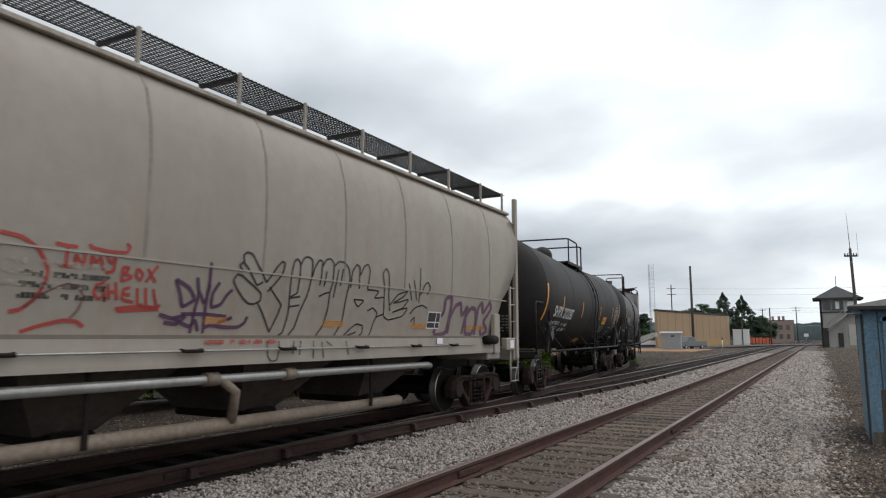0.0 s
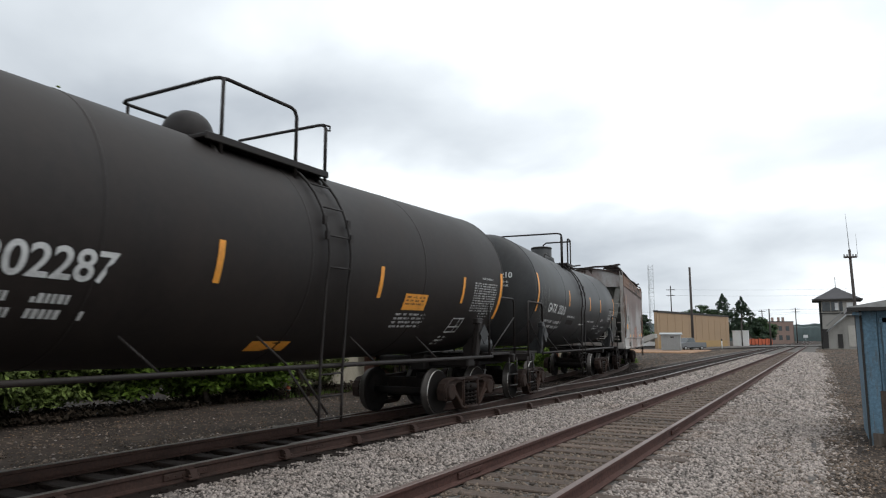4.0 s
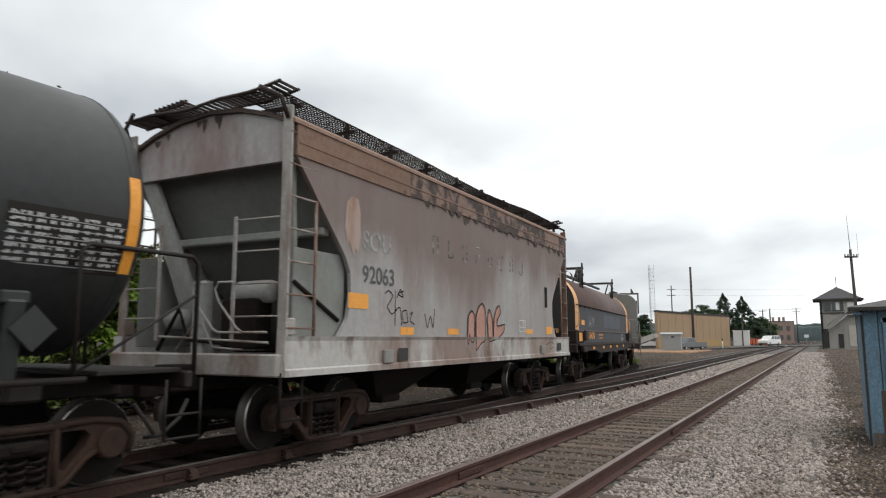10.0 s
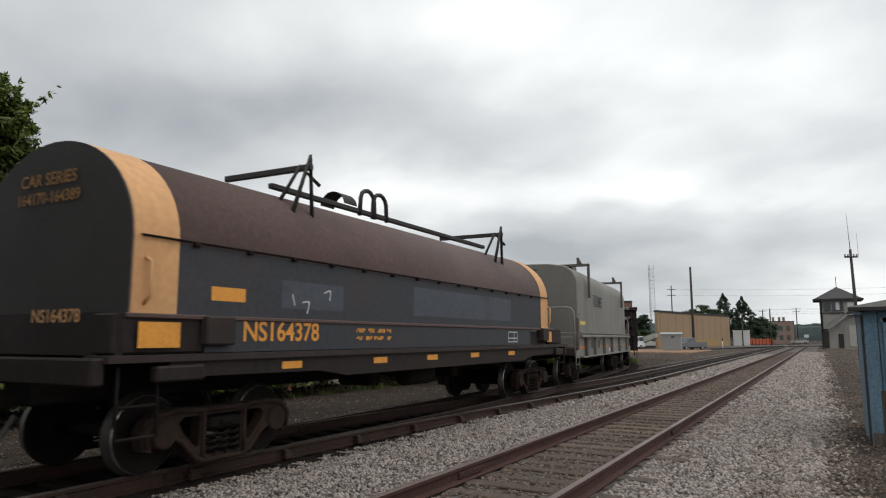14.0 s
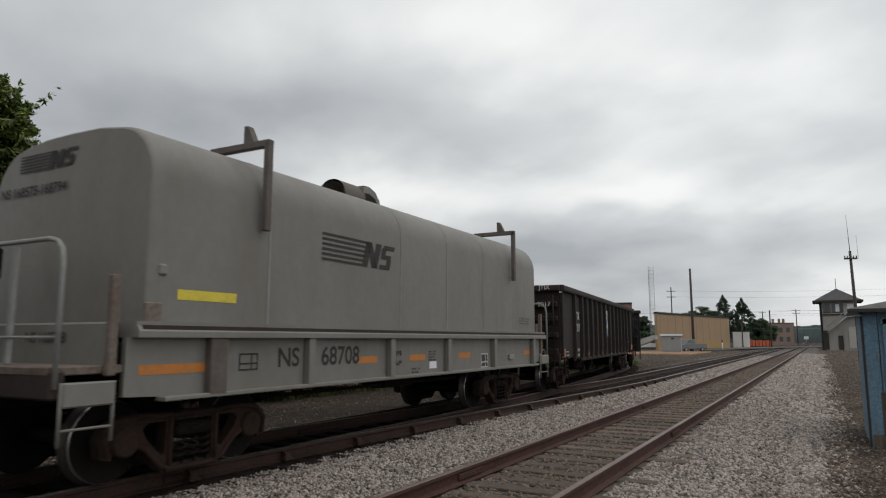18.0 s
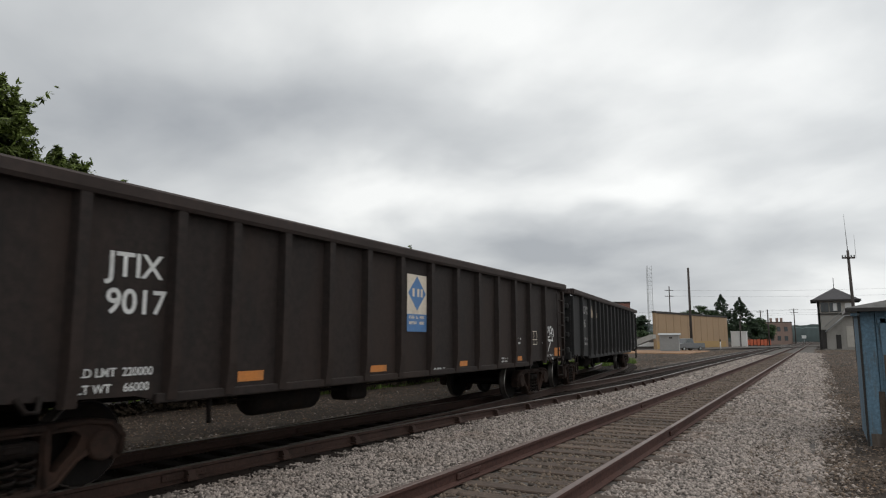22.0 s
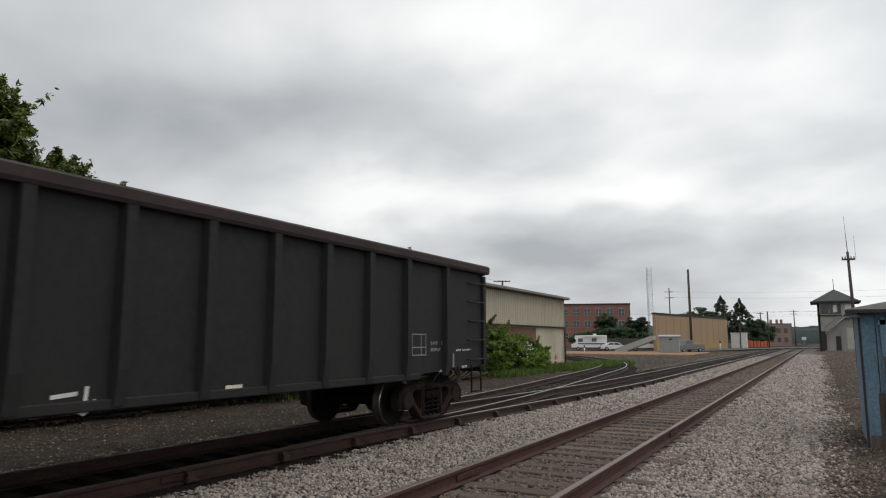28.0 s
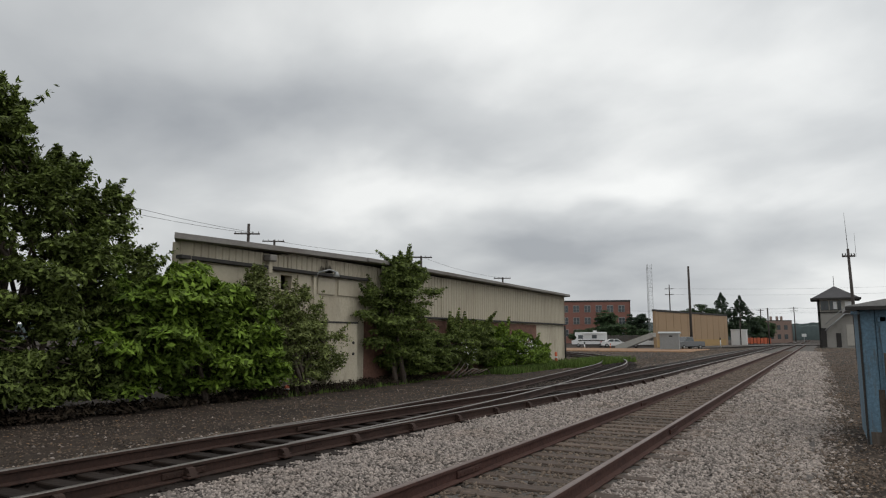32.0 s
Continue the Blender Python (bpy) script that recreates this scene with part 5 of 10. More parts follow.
conifer(-21.7, 188.8, 12.9, 8.0, 1)
conifer(-16.4, 179.2, 11.4, 7.2, 2)
for x, y, lobes, cnt, m, seed, lab in ((-26.8, 188, [(0, 0, 7.5, 4.2, 3, 2.6), (2.6, 0, 6.5, 3, 3, 2.2), (-2.5, 0, 6.8, 3, 3, 2)], 9000, "midleaf", 31, "round dark tree behind the tan building"),
                                       (-45.2, 164, [(0, 0, 5.5, 2.8, 2.5, 2.6), (0.4, 0, 3.2, 3.2, 2.5, 2)], 7000, "midleaf", 32, "broad green tree before the brick building"),
                                       (-39.4, 170.5, [(0, 0, 4.8, 3.2, 3, 2.8), (0, 0, 3.0, 3.4, 3, 2.4)], 9000, "pineleaf", 33, "dense rounded dark tree"),
                                       (-44.5, 154, [(0, 0, 2.2, 4.5, 2, 2.0), (5, 0, 2.4, 4.0, 2, 1.9), (-4.5, 0, 1.8, 3.0, 2, 1.4), (9, 2, 2.0, 2.6, 2, 1.5)], 12000, "midleaf", 34, "spreading green trees along the yard"),
                                       (-13.0, 186, [(0, 0, 4.5, 2.6, 2.5, 2.6), (1.5, 0, 3, 2.5, 2.5, 2.2)], 6000, "midleaf", 35, "green tree beside the far buildings"),
                                       (-19.0, 205, [(0, 0, 3.8, 5, 3, 2.6), (5, 0, 3.2, 4, 3, 2.4)], 6000, "midleaf", 36, "low green trees beside the far buildings")):
    shrub("tree", lab, "tree", (x, y, 0), lobes, 60, 0.7, cnt * 2, 0.22, M[m], seed, 2)


def body_profile(bm, prof, w, y_in=0.0):
    """A vehicle body: side outline (x along, z up) pushed to its width, the upper part drawn in."""
    top = max(q for _, q in prof)
    a = [bm.verts.new((p, -w / 2 + y_in * max(0, (q - 0.9) / (top - 0.9 + 1e-6)), q)) for p, q in prof]
    b = [bm.verts.new((p, w / 2 - y_in * max(0, (q - 0.9) / (top - 0.9 + 1e-6)), q)) for p, q in prof]
    n = len(prof)
    for k in range(n):
        bm.faces.new((a[k], a[(k + 1) % n], b[(k + 1) % n], b[k]))
    bm.faces.new(a[::-1])
    bm.faces.new(b)


WHEEL_CAR = finish(one(lathe, [(-0.11, 0.0), (-0.115, 0.2), (-0.11, 0.33), (0.11, 0.33), (0.115, 0.2), (0.11, 0.0)], (0, 0, 0), "y", 16), "tyre", M["dark"])
HUB_CAR = finish(one(lathe, [(-0.125, 0.0), (-0.125, 0.19), (0.125, 0.19), (0.125, 0.0)], (0, 0, 0), "y", 12), "rim", M["grey"])


def road_car(name, label, m, prof, glass, length, paint, wheels, cat="car", w=1.85, h0=0.33):
    """A road vehicle; x runs along it, its front towards -x."""
    c = thing(name, label, cat, m)
    part("body", one(body_profile, prof, w, 0.14), paint, c)
    for a in glass:
        for s in (-1, 1):
            bm = bmnew()
            bm.faces.new([bm.verts.new((p, s * (w / 2 + 0.012 - 0.14 * max(0, (q - 0.9) / (max(z for _, z in prof) - 0.9))), q)) for p, q in a])
            part("side_window", bm, M["glass"], c)
    for x in wheels:
        for s in (-1, 1):
            t = part("wheel", WHEEL_CAR, None, c, "", pose(x, s * (w / 2 - 0.1), h0))
            part("rim", HUB_CAR, None, t)
    for s in (-1, 1):
        part("headlight", one(box, (-length / 2 + 0.06, s * 0.65, 0.8), (0.08, 0.3, 0.16), 0.02), M["grey"], c)
        part("tail_light", one(box, (length / 2 - 0.05, s * 0.72, 0.95), (0.08, 0.16, 0.3), 0.02), M["lamp_red"], c)
    part("bumper", one(box, (0, 0, 0.45), (length + 0.08, w * 0.96, 0.16), 0.04), M["dark"], c)
    return c


SUV = [(-2.75, 0.35), (-2.78, 0.85), (-2.6, 1.08), (-1.35, 1.18), (-0.75, 1.85), (2.5, 1.9), (2.72, 1.2), (2.75, 0.4)]
SUV_GLASS = [[(-1.15, 1.22), (-0.68, 1.76), (0.15, 1.78), (0.15, 1.22)], [(0.25, 1.22), (0.25, 1.78), (1.25, 1.79), (1.25, 1.22)], [(1.35, 1.22), (1.35, 1.79), (2.35, 1.78), (2.5, 1.22)]]
VAN = [(-2.45, 0.3), (-2.5, 0.8), (-2.3, 0.98), (-1.6, 1.1), (-0.75, 1.68), (1.9, 1.72), (2.4, 1.15), (2.45, 0.35)]
VAN_GLASS = [[(-1.35, 1.12), (-0.7, 1.58), (0.0, 1.6), (0.0, 1.12)], [(0.1, 1.12), (0.1, 1.6), (1.0, 1.61), (1.0, 1.12)], [(1.1, 1.12), (1.1, 1.61), (1.75, 1.6), (2.1, 1.12)]]
SEDAN = [(-2.3, 0.3), (-2.32, 0.72), (-2.1, 0.85), (-1.1, 0.95), (-0.45, 1.4), (0.85, 1.42), (1.6, 1.0), (2.25, 0.95), (2.3, 0.35)]
SEDAN_GLASS = [[(-0.9, 0.98), (-0.42, 1.33), (0.15, 1.34), (0.15, 0.98)], [(0.25, 0.98), (0.25, 1.34), (0.8, 1.34), (1.3, 0.98)]]
white_suv = road_car("suv", "large white sport utility car driving over the crossing", pose(40, 160, 0), SUV, SUV_GLASS, 5.5, M["carwhite"], (-1.75, 1.7))
silver_van = road_car("minivan", "silver minivan driving over the crossing", pose(40, 160, 0), VAN, VAN_GLASS, 4.9, M["silver"], (-1.5, 1.5))
far_sedan = road_car("car", "pale sedan passing on the far street", pose(40, 215, 0), SEDAN, SEDAN_GLASS, 4.6, M["silver"], (-1.4, 1.4))
PICKUP = [(-2.7, 0.45), (-2.7, 1.0), (-1.5, 1.12), (-1.0, 1.75), (0.25, 1.78), (0.45, 1.15), (2.7, 1.12), (2.7, 0.5)]
road_car("pickup_truck", "dark grey parked pickup truck by the utility cabinet", pose(-16.2, 99.5, GROUND, 0, 0, 60), PICKUP, [[(-1.3, 1.2), (-0.92, 1.68), (0.15, 1.7), (0.3, 1.2)]], 5.4, M["greycar"], (-1.7, 1.65), "truck")
road_car("pickup_truck", "white parked pickup truck beyond the concrete ramp", pose(-24.8, 113, GROUND, 0, 0, 15), PICKUP, [[(-1.3, 1.2), (-0.92, 1.68), (0.15, 1.7), (0.3, 1.2)]], 5.4, M["carwhite"], (-1.7, 1.65), "truck")
road_car("car", "white parked sedan beside a motor home", pose(-29.8, 112.5, GROUND, 0, 0, 200), SEDAN, SEDAN_GLASS, 4.6, M["carwhite"], (-1.4, 1.4))
RV = [(-3.0, 0.5), (-3.05, 1.1), (-2.4, 1.3), (-2.2, 1.7), (-2.5, 2.1), (-2.4, 2.55), (2.9, 2.6), (2.95, 0.55)]
rv = road_car("motor_home", "white parked motor home with a striped awning", pose(-34.4, 113.5, GROUND, 0, 0, 16), RV, [[(-1.9, 1.45), (-1.9, 2.05), (-1.1, 2.05), (-1.1, 1.45)], [(0.4, 1.5), (0.4, 2.1), (1.2, 2.1), (1.2, 1.5)]], 5.9, M["carwhite"], (-1.9, 1.8), "motor home", 2.2)
part("awning", one(box, (0.8, -1.35, 2.4), (4.0, 0.5, 0.12), 0.03), M["carwhite"], rv)
part("stripe", one(box, (0.3, -1.115, 1.15), (4.4, 0.02, 0.16)), M["chord"], rv)
part("roof_vent", one(box, (0.9, 0, 2.72), (0.6, 0.6, 0.25), 0.04), M["carwhite"], rv)


def utility_cabinet():
    u = thing("utility_cabinet", "grey corrugated steel equipment cabinet", "cabinet", pose(-17.2, 92.5, GROUND, 0, 0, 6))
    part("base", one(box, (0, 0, 0.06), (2.7, 2.0, 0.12), 0.02), M["tar"], u)
    bm = bmnew()
    box(bm, (0, 0, 1.15), (2.4, 1.7, 2.05), 0.02)
    part("housing", bm, M["grey"], u)
    for k in range(11):
        part("housing_rib", one(box, (-1.1 + 0.22 * k, -0.87, 1.15), (0.05, 0.04, 2.0)), M["grey"], u)
    bm = bmnew()
    prism(bm, [(-1.05, 2.18), (1.05, 2.18), (1.05, 2.24), (0, 2.46), (-1.05, 2.24)], -1.4, 1.4, axis="x")
    part("roof", bm, M["grey"], u)
    part("vent", one(box, (0.2, -0.9, 1.85), (0.4, 0.05, 0.18)), M["dark"], u)


utility_cabinet()
wb = thing("equipment_cabinet", "tall white equipment cabinet beside the crossing", "cabinet", pose(-14.0, 148.8, GROUND))
part("housing", one(box, (0, 0, 1.55), (2.9, 2.0, 3.1), 0.03), M["carwhite"], wb)
part("roof", one(box, (0, 0, 3.18), (3.1, 2.2, 0.14), 0.03), M["carwhite"], wb)
part("door_gap", one(box, (0.1, -1.02, 1.5), (0.05, 0.03, 2.7)), M["grey"], wb)

bm = bmnew()
prism(bm, [(-27.0, GROUND), (-26.8, 0.25), (-21.6, 2.1), (-21.2, 2.1), (-21.2, 1.5), (-25.5, GROUND)], 101.6, 103.4)
tagged(new("loading_ramp", finish(bm, "loading_ramp", mat("pale_concrete", (0.36, 0.35, 0.32), 0.9, grain=4, amount=0.1, patch=0.6, stain=(0.27, 0.25, 0.22), stain_amount=0.5, bump=0.2))), "sloping pale concrete loading ramp in the yard", "ramp")
fe = thing("yard_fence", "weathered grey board fence behind the parked cars", "fence")
for k in range(30):
    part("board", one(box, (-37.5 + 0.52 * k, 121 + 0.12 * k, 0.75), (0.5, 0.05, 2.0 + 0.1 * (k % 3))), M["fencewood"], fe)
fe = thing("barrier_fence", "orange plastic mesh safety fence", "fence")
for k in range(7):
    part("post", one(tube, [(-13.6 + 0.68 * k, 159.4, GROUND), (-13.6 + 0.68 * k, 159.4, 1.4)], 0.06, 6), M["iron"], fe)
    part("mesh_panel", one(box, (-13.26 + 0.68 * k, 159.4, 0.7), (0.64, 0.03, 1.15 + 0.15 * (k % 2))), M["mesh_orange"], fe)


def cone_marker(x, y, h):
    c = thing("marker_tube", "orange plastic marker tube on a dark base", "marker", pose(x, y, GROUND), "orange markers")
    part("base", one(lathe, [(0.0, 0.16), (0.05, 0.15), (0.06, 0.08)], (0, 0, 0), "z", 10), M["dark"], c)
    part("tube", one(lathe, [(0.04, 0.09), (h - 0.05, 0.075), (h, 0.03), (h + 0.005, 0.0)], (0, 0, 0), "z", 12), M["mesh_orange"], c)
    part("band", one(lathe, [(h * 0.55, 0.088), (h * 0.68, 0.086)], (0, 0, 0), "z", 12), M["carwhite"], c)


cone_marker(-14.0, 39.2, 0.85)
cone_marker(-14.1, 15.6, 0.3)
cone_marker(-26.9, 99.0, 0.8)
tagged(new("clay_bank", finish(one(box, (-24.5, 89, GROUND + 0.03), (23, 18, 0.2), 0.09), "clay_bank", M["redsoil"])), "bank of bare orange clay in the yard", "soil", kind="structure")
bm = bmnew()
for k in range(7):
    a = Vector((-13.6 + 0.1 * k, 24.6 + 0.3 * k, GROUND + 0.05 + 0.02 * k))
    tube(bm, [a, a + Vector((0.2, 0.5, 0.35 - 0.03 * k)), a + Vector((0.1, 1.3 - 0.2 * (k % 3), 0.75 - 0.16 * k))], 0.045, 5, True, 0.012)
tagged(new("dead_branches", finish(bm, "dead_branches", M["bark"])), "heap of broken grey branches on the dirt", "branches")

# road over the tracks
bm = bmnew()
d = Vector((-0.5, -0.87, 0))
pts = [(20, 214, -0.2), (3, 171, 0.012), (-10.5, 136, 0.012), (-18, 116, -0.17), (-21.5, 104, -0.2), (-34, 84, -0.215)]
L_, R_ = [], []
for k, p in enumerate(pts):
    q = Vector(pts[min(k + 1, len(pts) - 1)]) - Vector(pts[max(k - 1, 0)])
    o = Vector((-q.y, q.x, 0)).normalized() * 3.6
    L_.append(bm.verts.new(Vector(p) + o))
    R_.append(bm.verts.new(Vector(p) - o))
for k in range(len(pts) - 1):
    bm.faces.new((L_[k], L_[k + 1], R_[k + 1], R_[k]))
tagged(new("road", finish(bm, "road", M["asphalt"])), "worn grey asphalt road crossing the tracks", "road", kind="structure")
tagged(new("far_street", finish(one(box, (0, 216, GROUND + 0.02), (160, 7, 0.04)), "far_street", M["asphalt"])), "grey street beyond the crossing", "road", kind="structure")
sg = thing("street_sign", "small white sign on a post by the far street", "sign", pose(-3.3, 205, GROUND))
part("post", one(tube, [(0, 0, 0), (0, 0, 2.0)], 0.06, 6), M["grey"], sg)
part("panel", one(box, (0, -0.08, 2.2), (1.1, 0.05, 0.8), 0.02), M["carwhite"], sg)


def backdrop():
    """Low wooded hills on the skyline: treetops in ragged rows."""
    rng = np.random.default_rng(2)
    vs, fs, n0 = [], [], 0
    for dist, base, amp, seed in ((430, 7.5, 3.0, 1), (620, 13.0, 6.0, 5)):
        ang = np.linspace(-1.15, 0.9, 620)
        h = np.array([base + amp * noise.noise(Vector((a * 6, seed, 0))) + 0.9 * noise.noise(Vector((a * 90, seed, 1))) for a in ang]) + rng.uniform(-0.4, 0.4, len(ang))
        x, y = dist * np.sin(ang), dist * np.cos(ang)
        v = np.stack([np.stack([x, y, np.full_like(x, -2)], 1), np.stack([x, y, h], 1), np.stack([x * 1.08, y * 1.08, h + 1], 1)], 1).reshape(-1, 3)
        i = 3 * np.arange(len(ang) - 1)
        fs.append(np.concatenate([np.stack([i, i + 3, i + 4, i + 1], 1), np.stack([i + 1, i + 4, i + 5, i + 2], 1)]) + n0)
        vs.append(v)
        n0 += len(v)
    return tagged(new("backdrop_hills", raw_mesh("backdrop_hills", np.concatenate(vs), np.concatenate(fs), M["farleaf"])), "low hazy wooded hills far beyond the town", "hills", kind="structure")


backdrop()
# ---------------------------------------------------------------- the train
SPEED = 3.93
STRETCH = SPEED / 3.85  # the cars' plans below are drawn that much short
TRAIN = []  # (thing, metres along the line of its middle at 0 s, half the distance between its trucks)
SPINS = []
M["greysteel"] = mat("grey_painted_steel", (0.22, 0.22, 0.208), 0.7, grain=14, amount=0.12, patch=1.4, stain=(0.16, 0.12, 0.10), stain_amount=0.6, dirt=(0.1, 0.06, 0.045), dirt_amount=0.4, bump=0.1, streak=(1, 1, 0.4))


def wheelset_mesh(r=0.43):
    bm = bmnew()
    for s in (-1, 1):
        prof = [(0.0, 0.06), (0.0, r - 0.07), (-0.01, r - 0.05), (-0.01, r - 0.014), (0.002, r - 0.001), (0.10, r), (0.105, r + 0.026), (0.135, r + 0.024), (0.14, r - 0.05), (0.10, r - 0.08), (0.085, 0.13), (0.12, 0.1), (0.12, 0.06)]
        lathe(bm, [(s * (0.80 - a), b) for a, b in prof], (0, 0, 0), "x", 28)
        lathe(bm, [(s * 0.80, 0.09), (s * 0.93, 0.085)], (0, 0, 0), "x", 12)
    lathe(bm, [(-0.72, 0.075), (0.72, 0.075)], (0, 0, 0), "x", 12)
    for f in bm.faces:
        c = f.calc_center_median()
        if math.hypot(c.y, c.z) > r - 0.013:
            f.material_index = 2 if c.x * c.x > 0.795 ** 2 else 1
    return finish(bm, "wheelset", (M["wheel"], M["tread"], M["brightrim"]))


def bearing_mesh():
    bm = bmnew()
    lathe(bm, [(0.0, 0.115), (0.10, 0.115), (0.11, 0.09), (0.14, 0.085), (0.145, 0.02)], (0, 0, 0), "x", 14)
    for k in range(3):
        a = 2.1 * k
        tube(bm, [(0.14, 0.055 * math.cos(a), 0.055 * math.sin(a)), (0.165, 0.055 * math.cos(a), 0.055 * math.sin(a))], 0.018, 6)
    return finish(bm, "bearing_cap", M["casting"])


def side_frame_mesh():
    """A cast side frame in its own plane: y along, z up, with two windows and the spring opening."""
    bm = bmnew()
    outer = [(-1.13, 0.30), (-1.16, 0.48), (-1.10, 0.60), (-0.95, 0.68), (-0.7, 0.71), (-0.3, 0.69), (0.3, 0.69), (0.7, 0.71), (0.95, 0.68), (1.10, 0.60), (1.16, 0.48), (1.13, 0.30),
             (1.02, 0.27), (0.99, 0.5), (0.77, 0.5), (0.74, 0.36), (0.62, 0.30), (0.44, 0.10), (0.36, 0.06), (-0.36, 0.06), (-0.44, 0.10), (-0.62, 0.30), (-0.74, 0.36), (-0.77, 0.5), (-0.99, 0.5), (-1.02, 0.27)]
    holes = [[(-0.37, 0.60), (-0.60, 0.60), (-0.67, 0.54), (-0.62, 0.44), (-0.42, 0.24), (-0.37, 0.26)], [(0.37, 0.60), (0.37, 0.26), (0.42, 0.24), (0.62, 0.44), (0.67, 0.54), (0.60, 0.60)],
             [(-0.27, 0.60), (-0.27, 0.14), (0.27, 0.14), (0.27, 0.60)]]
    edges = []
    for loop in [outer] + holes:
        vs = [bm.verts.new((0.0, a, b)) for a, b in loop]
        edges += [bm.edges.new((vs[k], vs[(k + 1) % len(vs)])) for k in range(len(vs))]
    bmesh.ops.triangle_fill(bm, use_beauty=True, edges=edges)
    bmesh.ops.recalc_face_normals(bm, faces=bm.faces)
    g = bmesh.ops.extrude_face_region(bm, geom=list(bm.faces))
    bmesh.ops.translate(bm, vec=(0.15, 0, 0), verts=[e for e in g["geom"] if isinstance(e, bmesh.types.BMVert)])
    for s in (-1, 1):
        # flanges that give the casting its depth
        tube(bm, [(0.15, s * 0.3, 0.66), (0.15, s * 0.7, 0.68), (0.15, s * 0.98, 0.64), (0.15, s * 1.12, 0.5), (0.15, s * 1.08, 0.32)], 0.035, 6)
        tube(bm, [(0.15, s * 0.76, 0.40), (0.15, s * 0.62, 0.33), (0.15, s * 0.43, 0.13), (0.15, s * 0.3, 0.09)], 0.032, 6)
        tube(bm, [(0.15, s * 0.32, 0.64), (0.15, s * 0.32, 0.12)], 0.03, 6)
        lathe(bm, [(0.02, 0.16), (0.19, 0.155), (0.2, 0.13)], (0, s * 0.88, 0.44), "x", 16)
    tube(bm, [(0.15, -0.36, 0.085), (0.15, 0.36, 0.085)], 0.034, 6)
    tube(bm, [(0.15, -0.4, 0.655), (0.15, 0.4, 0.655)], 0.034, 6)
    return finish(bm, "side_frame", M["casting"])


def spring_mesh():
    pts = [(0.075 + 0.06 * math.cos(a), 0.075 * math.sin(a), 0.14 + 0.012 * a) for a in np.arange(0, 6.28 * 3.6, 0.55)]
    return finish(one(tube, pts, 0.017, 5), "spring", M["iron"])


def bolster_end_mesh():
    bm = bmnew()
    box(bm, (0.07, 0, 0.49), (0.2, 0.5, 0.13), 0.03)
    box(bm, (0.15, 0, 0.5), (0.1, 0.2, 0.07), 0.02)
    return finish(bm, "bolster_end", M["iron"])


def bolster_mesh():
    bm = bmnew()
    box(bm, (0, 0, 0.52), (1.9, 0.42, 0.26), 0.04)
    lathe(bm, [(0.62, 0.2), (0.74, 0.2)], (0, 0, 0), "z", 14)
    for s in (-1, 1):
        box(bm, (0, s * 0.42, 0.36), (1.5, 0.08, 0.14), 0.02)
    return finish(bm, "truck", M["iron"])


WHEELS, BEARING, SIDE, SPRING, BOLSTER, BOLSTER_END = wheelset_mesh(), bearing_mesh(), side_frame_mesh(), spring_mesh(), bolster_mesh(), bolster_end_mesh()
AXLE = 0.88


def add_trucks(car, half):
    for end in (-1, 1):
        tr = part("truck", BOLSTER, None, car, "dark rusty freight car truck", pose(0, end * half, 0) @ Matrix.Diagonal((1, 1 / STRETCH, 1, 1)))
        for side in (1, -1):
            part("side_frame", SIDE, None, tr, at=pose(side * 0.93, 0, 0, 0, 0, 0 if side > 0 else 180))
            part("bolster_end", BOLSTER_END, None, tr, at=pose(side * 0.95, 0, 0, 0, 0, 0 if side > 0 else 180))
            for y in (-0.17, 0.0, 0.17):
                part("spring", SPRING, None, tr, at=pose(side * 0.97, y, 0, 0, 0, 0 if side > 0 else 180))
        for e in (-1, 1):
            w = part("wheelset", WHEELS, None, tr, "steel wheels with bright worn treads on an axle", pose(0, e * AXLE, 0.43))
            SPINS.append((w, e * AXLE))
            for side in (1, -1):
                part("bearing_cap", BEARING, None, tr, at=pose(side * 0.93, e * AXLE, 0.43, 0, 0, 0 if side > 0 else 180))


def coupler(car, y, end):
    """The knuckle coupler and the draft sill's end, with an air hose."""
    bm = bmnew()
    box(bm, (0, y - end * 0.25, 0.86), (0.16, 0.5, 0.2), 0.03)
    box(bm, (0.02, y + end * 0.02, 0.86), (0.3, 0.24, 0.28), 0.06)
    part("coupler", bm, M["iron"], car)
    part("air_hose", one(tube, [(0.35, y - end * 0.35, 0.72), (0.38, y - end * 0.2, 0.5), (0.3, y - end * 0.02, 0.32), (0.15, y + end * 0.1, 0.3)], 0.025, 7), M["dark"], car)


def car_thing(name, label, mid, half, length):
    c = thing(name, label, "freight car", group="freight cars of the train")
    TRAIN.append((c, mid * STRETCH - 4 * (STRETCH - 1), half * STRETCH))
    c.scale = (1, STRETCH, 1)
    add_trucks(c, half)
    for e in (-1, 1):
        coupler(c, e * length / 2, e)
    return c


def ladder(bm, x, y, z0, z1, width, rungs, r=0.014, along="y"):
    d = Vector((0, width / 2, 0)) if along == "y" else Vector((width / 2, 0, 0))
    p = Vector((x, y, 0))
    for s in (-1, 1):
        tube(bm, [p + d * s + Vector((0, 0, z0)), p + d * s + Vector((0, 0, z1))], r * 1.3, 6)
    for k in range(rungs):
        z = z0 + (z1 - z0) * (k + 0.5) / rungs
        tube(bm, [p - d + Vector((0, 0, z)), p + d + Vector((0, 0, z))], r, 6)


